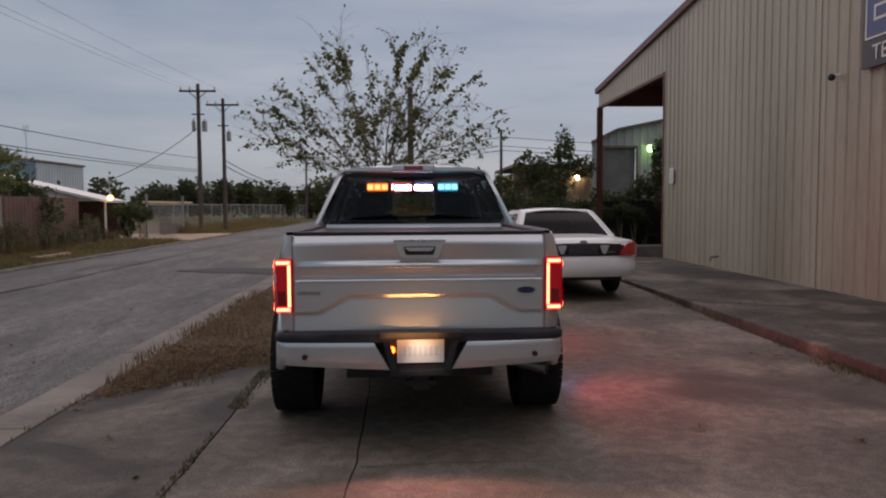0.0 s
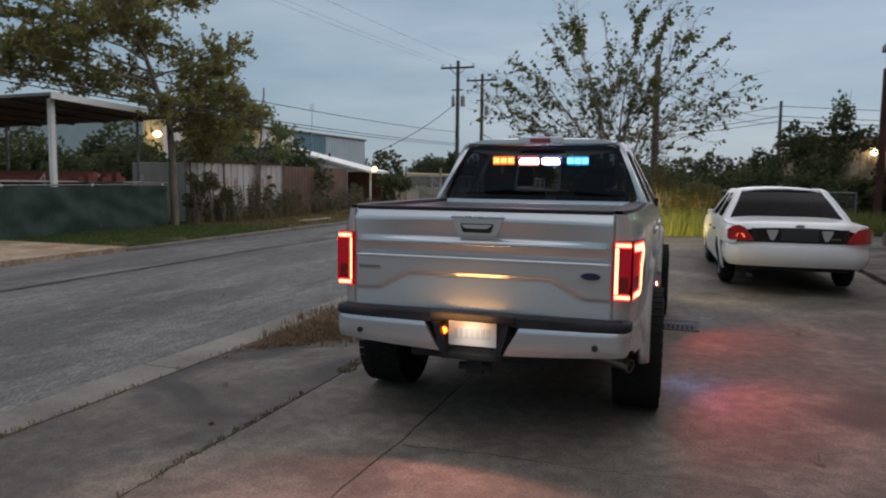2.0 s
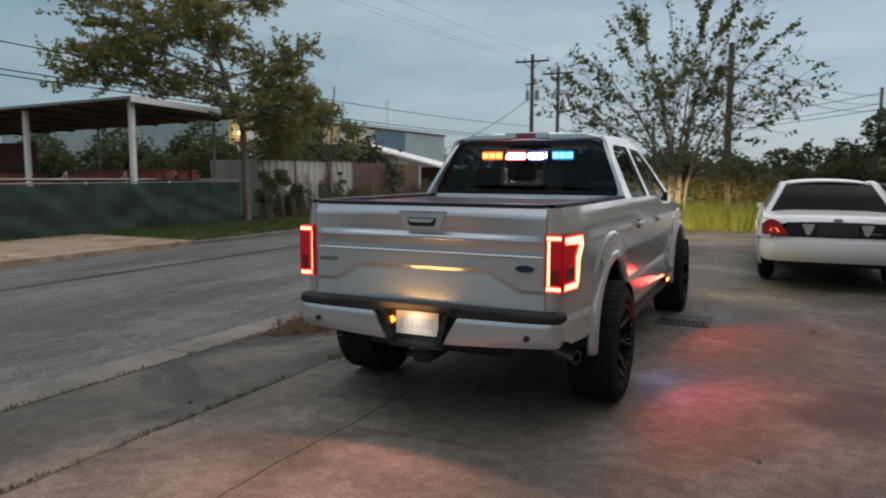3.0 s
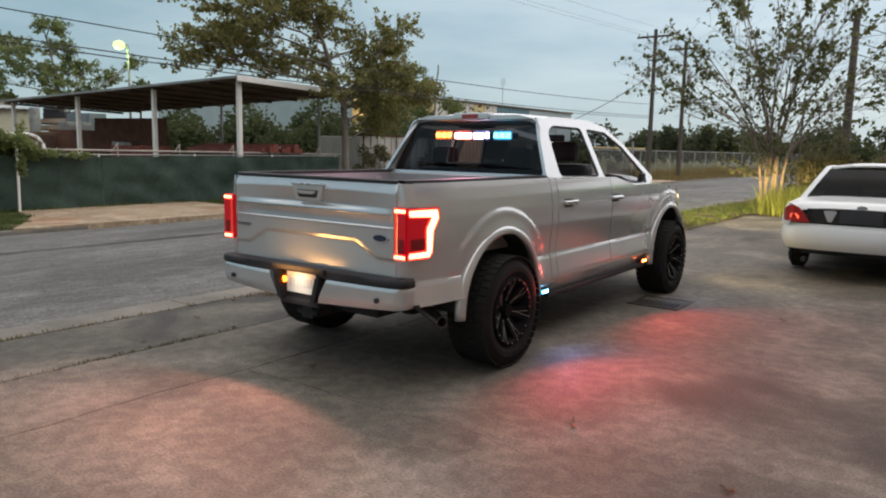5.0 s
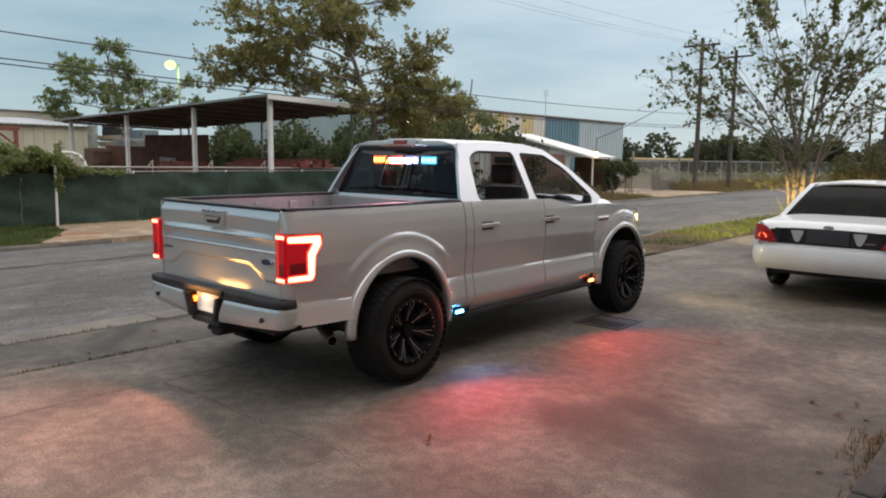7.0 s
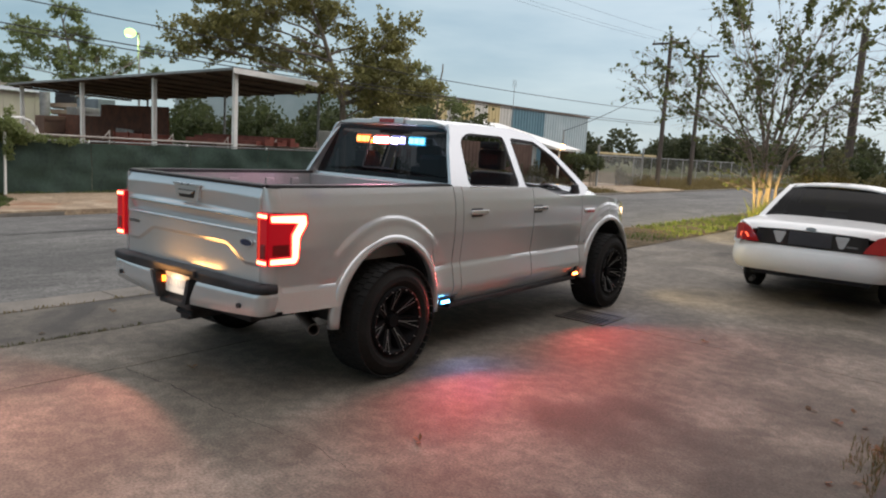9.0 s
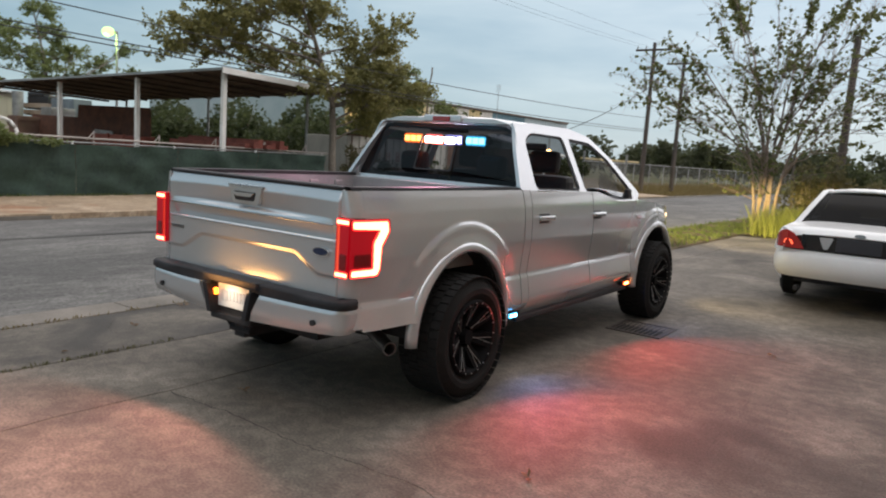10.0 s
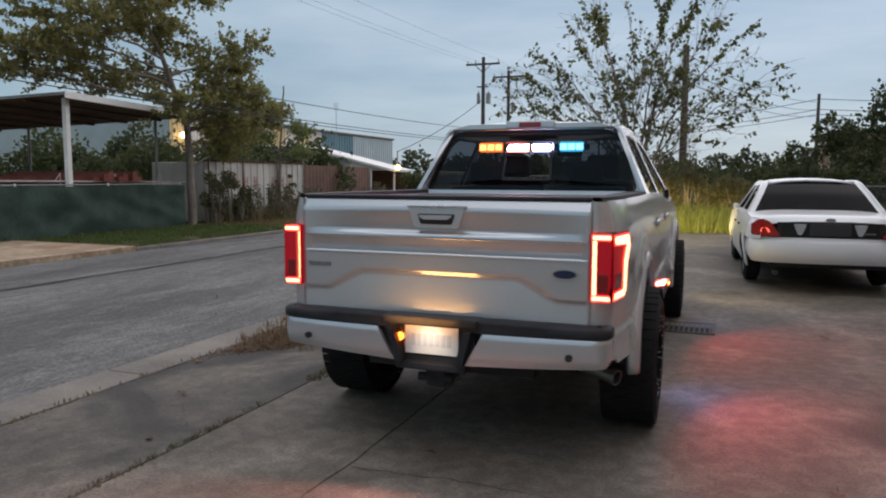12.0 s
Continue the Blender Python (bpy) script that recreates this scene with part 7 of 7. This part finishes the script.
box(bm, -58.1, -45.9, -12.1, 22.6, 4.424, 4.52, 0.01)
part("parapet_cap", bm, BROWN_SHEET, low_b)
for yy in (8.0, 12.0):
    bm = fresh()
    box(bm, -35.99, -35.9, yy, yy + 1.6, -0.1, 2.6)
    part("door", bm, RUST_RED, low_b, "rust-red door frame")
porch = thing("red_steel_frame", "red primed steel frame with a diagonal brace", "steel frame")
for y in (14.2, 10.0):
    bm = fresh()
    box(bm, -33.1, -32.95, y - 0.08, y + 0.08, -0.1, 2.858, 0.01)
    part("post", bm, RUST_RED, porch)
    bm = fresh()
    rod(bm, (-33.02, y - 0.05, 2.2), (-33.02, y - 0.85, 2.86), 0.05, seg=6)
    part("brace", bm, RUST_RED, porch)
bm = fresh()
box(bm, -33.12, -32.93, 5.5, 14.35, 2.86, 3.04, 0.01)
part("beam", bm, RUST_RED, porch)
tank = thing("grey_tank", "upright grey tank beside the open shelter", "tank")
bm = fresh()
rod(bm, (-33.0, 17.74, -0.1), (-33.0, 17.74, 3.25), 0.24, seg=20)
part("shell", bm, GALV, tank)
for x0, y0, z0, z1, mt, lab in ((-31.6, 17.1, 0.0, 2.1, BROWN_SHEET, "brown timber crate stack in the yard"), (-31.2, 18.4, 0.0, 2.6, GALV, "grey metal cabinet in the yard")):
    crate = thing("storage_crate", lab, "crate")
    bm = fresh()
    box(bm, x0 - 1.0, x0, y0, y0 + 1.15, z0 - 0.1, z1, 0.02)
    part("box", bm, mt, crate)
    for k in range(4):
        bm = fresh()
        zz = z0 + 0.25 + k * (z1 - 0.4) / 3
        box(bm, x0 + 0.002, x0 + 0.03, y0 + 0.02, y0 + 1.13, zz - 0.06, zz + 0.06, 0.005)
        part("batten", bm, mt, crate)
street = thing("yard_lamp", "tall yard lamp glowing greenish yellow", "lamp")
bm = fresh()
rod(bm, (-30.5, 21.2, -0.1), (-30.5, 21.2, 6.4), 0.07, 0.05, 10)
part("pole", bm, GALV, street)
bm = fresh()
box(bm, -30.56, -30.44, 20.7, 21.2, 6.35, 6.46, 0.02)
part("arm", bm, GALV, street)
bm = fresh()
bmesh.ops.create_uvsphere(bm, u_segments=16, v_segments=10, radius=0.27, matrix=Matrix.Translation((-30.5, 20.75, 6.38)) @ Matrix.Diagonal((1, 1, 0.8, 1)))
part("globe", bm, glowing("green_lamp", (0.42, 1.0, 0.18), 1.6), street)

# ---- poles and wires ----
def utility_pole(base, h, arm=True, cans=0, seed=0):
    t = thing("utility_pole", "dark wooden utility pole with crossarm" if arm else "plain dark wooden utility pole", "utility pole", "utility poles", at=Matrix.Translation(base))
    bm = fresh()
    rod(bm, (0, 0, 0), (0, 0, h), 0.16, 0.11, 12)
    part("mast", bm, WOOD, t)
    if arm:
        bm = fresh()
        box(bm, -1.15, 1.15, -0.16, -0.05, h - 0.52, h - 0.40, 0.01)
        part("crossarm", bm, WOOD, t)
        for x in (-0.55, 0.55):
            bm = fresh()
            rod(bm, (x, -0.12, h - 0.5), (0, -0.12, h - 1.0), 0.025, seg=6)
            part("brace", bm, WOOD, t)
        for x in (-1.05, -0.5, 1.05):
            bm = fresh()
            rod(bm, (x, -0.1, h - 0.4), (x, -0.1, h - 0.2), 0.05, 0.03, 8)
            part("insulator", bm, GALV, t)
        bm = fresh()
        box(bm, -0.38, 0.38, -0.15, -0.06, h - 1.95, h - 1.87, 0.01)
        part("short_arm", bm, WOOD, t)
    for k in range(cans):
        bm = fresh()
        sx = 0.42 if k == 0 else -0.26
        rod(bm, (sx, -0.2, h - 3.0), (sx, -0.2, h - 2.35), 0.16 if k == 0 else 0.11, seg=14)
        can = part("transformer", bm, GALV, t, "grey transformer can")
        bm = fresh()
        rod(bm, (sx, -0.2, h - 2.35), (sx, -0.2, h - 2.18), 0.035, seg=8)
        part("bushing", bm, GALV, can)
    return t


utility_pole((-13.4, 46.8, -0.1), 9.5, True, 2)
utility_pole((-13.15, 51.95, -0.1), 9.35, True, 1)
utility_pole((-0.05, 30.1, 0.0), 6.5, False)
utility_pole((8.3, 65, 0.0), 8.2, False)
utility_pole((-13.8, 98, 0.0), 8.5, True)
utility_pole((-13.6, -14, -0.1), 9.5, True)


def cable(name, pts, r=0.014, sag=0.0):
    V, F = [], []
    a, b = Vector(pts[0]), Vector(pts[-1])
    n = 24
    line = []
    for i in range(n + 1):
        t = i / n
        p = a.lerp(b, t)
        p.z -= sag * 4 * t * (1 - t)
        line.append(p)
    tube(V, F, line, [r] * (n + 1), 5)
    return tagged(mesh_part(name, V, F, WIRE), "black overhead cable sagging between utility poles", "cable", "overhead cables")


for z0, z1, sg in ((4.75, 5.45, 0.72), (4.0, 4.8, 0.62), (3.88, 4.68, 0.62)):
    cable("overhead_cable", [(-13.5, 46.8, z0), (-13.6, -14, z1)], 0.015, sg)
for x in (-1.05, -0.5, 1.05):
    cable("power_line", [(-13.4 + x, 46.7, 9.2), (-13.6 + x, -14.1, 9.3)], 0.005, 0.8)
    cable("power_line", [(-13.4 + x, 46.7, 9.2), (-13.15 + x, 51.85, 9.05)], 0.005, 0.1)
    cable("power_line", [(-13.15 + x, 51.85, 9.05), (-13.8 + x, 97.9, 8.3)], 0.005, 0.9)
cable("service_drop", [(-13.5, 46.7, 6.6), (-15.5, YG - 0.1, 3.0)], 0.02, 0.25)
for z0, z1 in ((5.0, 4.4), (4.6, 4.0)):
    cable("overhead_cable", [(-13.2, 51.9, z0), (-13.8, 98, z1)], 0.03, 0.8)
for z0, z1 in ((6.2, 7.6), (5.6, 7.0), (5.2, 6.5)):
    cable("overhead_cable", [(-0.05, 30.1, z0), (8.3, 65, z1)], 0.016, 0.5)
for z0, z1 in ((7.8, 8.2), (7.0, 7.4), (6.6, 7.0)):
    cable("overhead_cable", [(8.3, 65, z0), (60, 80, z1)], 0.025, 0.7)
    cable("overhead_cable", [(8.3, 65, z0), (-13.8, 98, z1)], 0.025, 0.5)

# ---- chain-link gate and fence beyond ----
def link_mesh(name, cover):
    m = bpy.data.materials.new(name)
    m.use_nodes = True
    n, l = m.node_tree.nodes, m.node_tree.links
    b = n["Principled BSDF"]
    b.inputs["Base Color"].default_value = (0.3, 0.3, 0.29, 1)
    b.inputs["Roughness"].default_value = 0.6
    clear = n.new("ShaderNodeBsdfTransparent")
    mix = n.new("ShaderNodeMixShader")
    mix.inputs["Fac"].default_value = cover
    l.new(clear.outputs["BSDF"], mix.inputs[1])
    l.new(b.outputs["BSDF"], mix.inputs[2])
    l.new(mix.outputs["Shader"], n["Material Output"].inputs["Surface"])
    return m


LINK = link_mesh("chain_link", 0.16)
cgate = thing("chain_link_gate", "grey chain-link gate with tall steel posts", "gate")
for y in (40.6, 47.0):
    bm = fresh()
    rod(bm, (-14.6, y, -0.1), (-14.6, y, 2.35), 0.07, seg=10)
    part("gate_post", bm, GALV, cgate)
bm = fresh()
grid(bm, span(40.65, 46.95, 4), [0.0, 1.0], lambda u, v: (-14.6, u, 0.0 + 1.75 * v))
part("gate_mesh", bm, link_mesh("gate_link", 0.3), cgate)
bm = fresh()
rod(bm, (-14.6, 40.6, 1.78), (-14.6, 47, 1.78), 0.03, seg=8)
part("gate_rail", bm, GALV, cgate)
bm = fresh()
box(bm, -14.84, -14.74, 40.6, 49.6, 1.86, 1.98, 0.01)
part("gate_beam", bm, YELLOW, cgate, "yellow beam over the gate")
link = thing("chain_link_fence", "long grey chain-link fence beside the street", "fence", kind="structure")
for y in span(47, 107, 20):
    bm = fresh()
    rod(bm, (-15.2, y, -0.1), (-15.2, y, 1.85), 0.04, seg=6)
    part("post", bm, GALV, link)
bm = fresh()
grid(bm, span(47, 107, 10), [0.0, 1.0], lambda u, v: (-15.2, u, 1.8 * v - 0.05))
part("mesh", bm, LINK, link)
bm = fresh()
rod(bm, (-15.2, 47, 1.8), (-15.2, 107, 1.8), 0.025, seg=6)
part("rail", bm, GALV, link)

back_link = thing("low_chain_fence", "low grey chain-link fence in front of the hedge", "fence", kind="structure")
for x in span(-0.4, 6.6, 3):
    bm = fresh()
    rod(bm, (x, 27.9, 0), (x, 27.9, 1.35), 0.03, seg=8)
    part("post", bm, GALV, back_link)
bm = fresh()
rod(bm, (-0.4, 27.9, 1.33), (6.6, 27.9, 1.33), 0.022, seg=8)
part("rail", bm, GALV, back_link)
bm = fresh()
grid(bm, span(-0.4, 6.6, 6), [0.0, 1.0], lambda u, v: (u, 27.9, 0.03 + 1.28 * v))
part("mesh", bm, link_mesh("thin_chain_link", 0.18), back_link)

# ---- behind the open bay ----
DARK_SCREEN = surface("black_screen", (0.008, 0.010, 0.010), (0.022, 0.026, 0.024), 2, 0.9, bump=0.2)
scr = thing("dark_screen_fence", "dark screened fence behind the bay", "fence", kind="structure")
bm = fresh()
grid(bm, span(7.3, 14.5, 20), span(0, 1, 6), lambda u, v: (u, 28.0 + 0.04 * noise.noise(Vector((u, v, 2))), 0.02 + 1.75 * v))
part("screen", bm, DARK_SCREEN, scr)
for x in span(7.3, 14.5, 3):
    bm = fresh()
    rod(bm, (x, 28.06, 0), (x, 28.06, 1.9), 0.035, seg=8)
    part("post", bm, GALV, scr)
back_b = thing("metal_warehouse", "grey metal building with a roller door and green lamp", "building")
GREY_SHEET = surface("grey_sheet", (0.24, 0.25, 0.25), (0.36, 0.37, 0.36), 0.6, 0.55, bump=0.05, stretch=(1, 1, 0.2))
def gb(x):
    return 5.62 + 0.5 * min(1.5, x - 11.5) + 0.2 * max(0.0, x - 13.0)
def front_wall(bm, x0, x1, z0):
    xs, x = [], x0
    while x < x1 - 1e-6:
        for dx, dy in ((0, 0), (0.25, 0), (0.29, 0.05), (0.41, 0.05), (0.45, 0)):
            if x + dx < x1:
                xs.append((x + dx, dy))
        x += 0.5
    xs.append((x1, 0))
    lo = [bm.verts.new((q, 45 - d, z0)) for q, d in xs]
    hi = [bm.verts.new((q, 45 - d, gb(q))) for q, d in xs]
    for i in range(len(xs) - 1):
        bm.faces.new((lo[i], lo[i + 1], hi[i + 1], hi[i]))
    return bm
for x0, x1, z0 in ((11.5, 12.2, 0), (12.2, 14.2, 5.2), (14.2, 24, 0)):
    part("wall_sheet", front_wall(fresh(), x0, x1, z0), GREY_SHEET, back_b)
bm = fresh()
v = [bm.verts.new(p) for p in ((11.5, 45.0, 0), (17.0, 65.0, 0), (17.0, 65.0, 5.62), (11.5, 45.0, 5.62))]
bm.faces.new(v)
thick(part("side_wall", bm, GREY_SHEET, back_b), 0.08)
for a in ((12.06, 12.2, 0, 5.34), (14.2, 14.34, 0, 5.34), (12.2, 14.2, 5.2, 5.34)):
    bm = fresh()
    box(bm, a[0], a[1], 44.9, 45.0, a[2], a[3], 0.01)
    part("door_frame", bm, ROOF_DARK, back_b)
bm = fresh()
ROLLER = surface("roller_grey", (0.10, 0.10, 0.10), (0.16, 0.16, 0.155), 1, 0.6)
bm = fresh()
box(bm, 12.2, 14.2, 45.17, 45.2, 0.0, 5.3)
roller = part("roller_door", bm, ROLLER, back_b, "dark grey roller door")
bm = fresh()
box(bm, 12.2, 14.2, 45.12, 45.16, 0.0, 0.198, 0.008)
slat = part("slat", bm, ROLLER, roller)
for k in range(1, 26):
    o = new("slat", slat.data)
    o.parent = roller
    o.location = (0, 0, k * 0.206)
bm = fresh()
grid(bm, [11.35, 13.0, 24.0], [44.75, 65.0], lambda u, v: (u + 0.275 * (v - 45), v, gb(max(11.4, u)) + 0.04))
thick(part("roof", bm, ROOF_DARK, back_b), 0.14)
glamp = thing("green_wall_lamp", "green glowing lamp on the grey metal building", "lamp")
bm = fresh()
box(bm, 14.9, 15.3, 44.55, 44.9, 4.95, 5.35, 0.06)
part("lens", bm, glowing("green_lamp_face", (0.35, 1.0, 0.30), 4.0), glamp)
bm = fresh()
box(bm, 14.85, 15.35, 44.7, 44.94, 5.32, 5.45, 0.03)
part("hood", bm, GALV, glamp)
yl = bpy.data.lights.new("yard_lamp_light", 'POINT')
yl.energy, yl.color, yl.shadow_soft_size = 90, (0.55, 1.0, 0.25), 0.2
new("yard_lamp_light", yl).location = (-30.5, 20.6, 6.05)
gl = bpy.data.lights.new("green_lamp_light", 'POINT')
gl.energy, gl.color, gl.shadow_soft_size = 9, (0.4, 1.0, 0.3), 0.2
new("green_lamp_light", gl).location = (15.1, 44.35, 5.05)
far_b = thing("far_building", "pale far building with a dark opening and a lit lamp", "building")
bm = fresh()
box(bm, 10.6, 12.6, 60, 72, 4.4, 4.8)
box(bm, 12.6, 18, 60, 72, 0, 4.8, 0.02)
box(bm, 9.0, 12.6, 62, 72, 0, 4.4)
part("wall", bm, APRON, far_b)
bm = fresh()
box(bm, 8.6, 18.3, 59.7, 72.3, 4.8, 5.05, 0.02)
part("roof", bm, ROOF_DARK, far_b)
bm = fresh()
bmesh.ops.create_uvsphere(bm, u_segments=12, v_segments=8, radius=0.22, matrix=Matrix.Translation((14.0, 59.7, 3.9)))
tagged(part("far_lamp", bm, glowing("far_lamp_glow", (1.0, 0.9, 0.5), 10.0)), "small yellow lamp on the far building", "lamp")

# ---- on and beside the building ----
sign = thing("wall_sign", "black and blue sign board on the metal wall", "sign")
NAVY = surface("sign_black", (0.008, 0.009, 0.014), (0.014, 0.016, 0.022), 3, 0.35, bump=0)
BLUE = surface("sign_blue", (0.02, 0.045, 0.16), (0.03, 0.06, 0.20), 3, 0.35, bump=0)
bm = fresh()
box(bm, 6.965, 7.02, 8.9, 11.32, 3.73, 5.5, 0.006)
part("board", bm, NAVY, sign)
bm = fresh()
box(bm, 6.955, 6.966, 9.1, 11.22, 4.16, 5.4)
fld = part("blue_field", bm, BLUE, sign)
bm = fresh()
for a in ((9.1, 11.22, 4.16, 4.19), (9.1, 11.22, 5.37, 5.4), (11.19, 11.22, 4.19, 5.37), (9.1, 9.13, 4.19, 5.37)):
    box(bm, 6.948, 6.956, a[0], a[1], a[2], a[3])
part("white_border", bm, WHITE_STEEL, fld)
for z in (4.42, 4.82):
    bm = fresh()
    for a in ((10.6, 11.02, z, z + 0.04), (10.6, 11.02, z + 0.20, z + 0.24), (10.98, 11.02, z + 0.04, z + 0.20)):
        box(bm, 6.948, 6.956, a[0], a[1], a[2], a[3])
    part("white_shape", bm, WHITE_STEEL, fld)
txt = bpy.data.curves.new("lettering", 'FONT')
txt.body, txt.size, txt.extrude = "TE", 0.34, 0.004
letters = new("lettering", txt)
letters.parent = sign
letters.matrix_world = Matrix.Translation((6.958, 11.05, 3.83)) @ Matrix.Rotation(radians(-90), 4, 'Z') @ Matrix.Rotation(radians(90), 4, 'X')
txt.materials.append(WHITE_STEEL)
seccam = thing("security_camera", "small black security camera on the metal wall", "camera")
bm = fresh()
rod(bm, (7.05, 12.0, 3.78), (6.93, 12.02, 3.76), 0.025, seg=8)
part("bracket", bm, WHITE_STEEL, seccam)
bm = fresh()
bmesh.ops.create_uvsphere(bm, u_segments=14, v_segments=10, radius=0.06, matrix=Matrix.Translation((6.9, 12.0, 3.74)))
part("dome", bm, BLACK, seccam)
bm = fresh()
box(bm, 6.99, 7.01, 19.35, 19.65, 2.2, 2.62, 0.004)
notice = part("notice", bm, PLATE, None)
tagged(notice, "small white notice on the metal wall", "sign")
for k in range(4):
    bm = fresh()
    box(bm, 6.984, 6.99, 19.4, 19.6, 2.27 + 0.08 * k, 2.30 + 0.08 * k)
    part("text_bar", bm, bpy.data.materials["plate_ink"], notice)
tap = thing("wall_tap", "short pipe stub low on the metal wall", "pipe")
bm = fresh()
rod(bm, (7.06, 16.6, 0.42), (6.88, 16.6, 0.40), 0.03, seg=8)
rod(bm, (6.88, 16.6, 0.40), (6.86, 16.6, 0.30), 0.03, seg=8)
part("pipe", bm, GALV, tap)
# drain grate set in the drive
GRATE_STEEL = surface("dark_grate_steel", (0.035, 0.03, 0.027), (0.085, 0.07, 0.06), 6, 0.7, 0.3, bump=0.2)
grate = thing("drain_grate", "dark square steel drain grate set in the concrete", "drain grate")
GX, GY, GS = 0.74, 8.87, 0.57
# solid near-black block stands in for the shade in the hollow below the bars
bm = fresh()
box(bm, GX + 0.02, GX + GS - 0.02, GY + 0.02, GY + GS - 0.02, -0.02, 0.003)
part("pit", bm, RUBBER, grate)
bm = fresh()
for a in ((0, GS, 0, 0.035), (0, GS, GS - 0.035, GS), (0, 0.035, 0.035, GS - 0.035), (GS - 0.035, GS, 0.035, GS - 0.035)):
    box(bm, GX + a[0], GX + a[1], GY + a[2], GY + a[3], -0.02, 0.012, 0.003)
part("frame", bm, GRATE_STEEL, grate)
for k in range(10):
    bm = fresh()
    box(bm, GX + 0.052 + k * 0.051, GX + 0.068 + k * 0.051, GY + 0.035, GY + GS - 0.035, -0.01, 0.009)
    part("bar", bm, GRATE_STEEL, grate)
plank = thing("timber_plank", "weathered timber plank lying on the far verge", "plank")
bm = fresh()
box(bm, -12.6, -12.3, 24.3, 26.6, -0.06, 0.02, 0.01)
part("board", bm, APRON, plank)
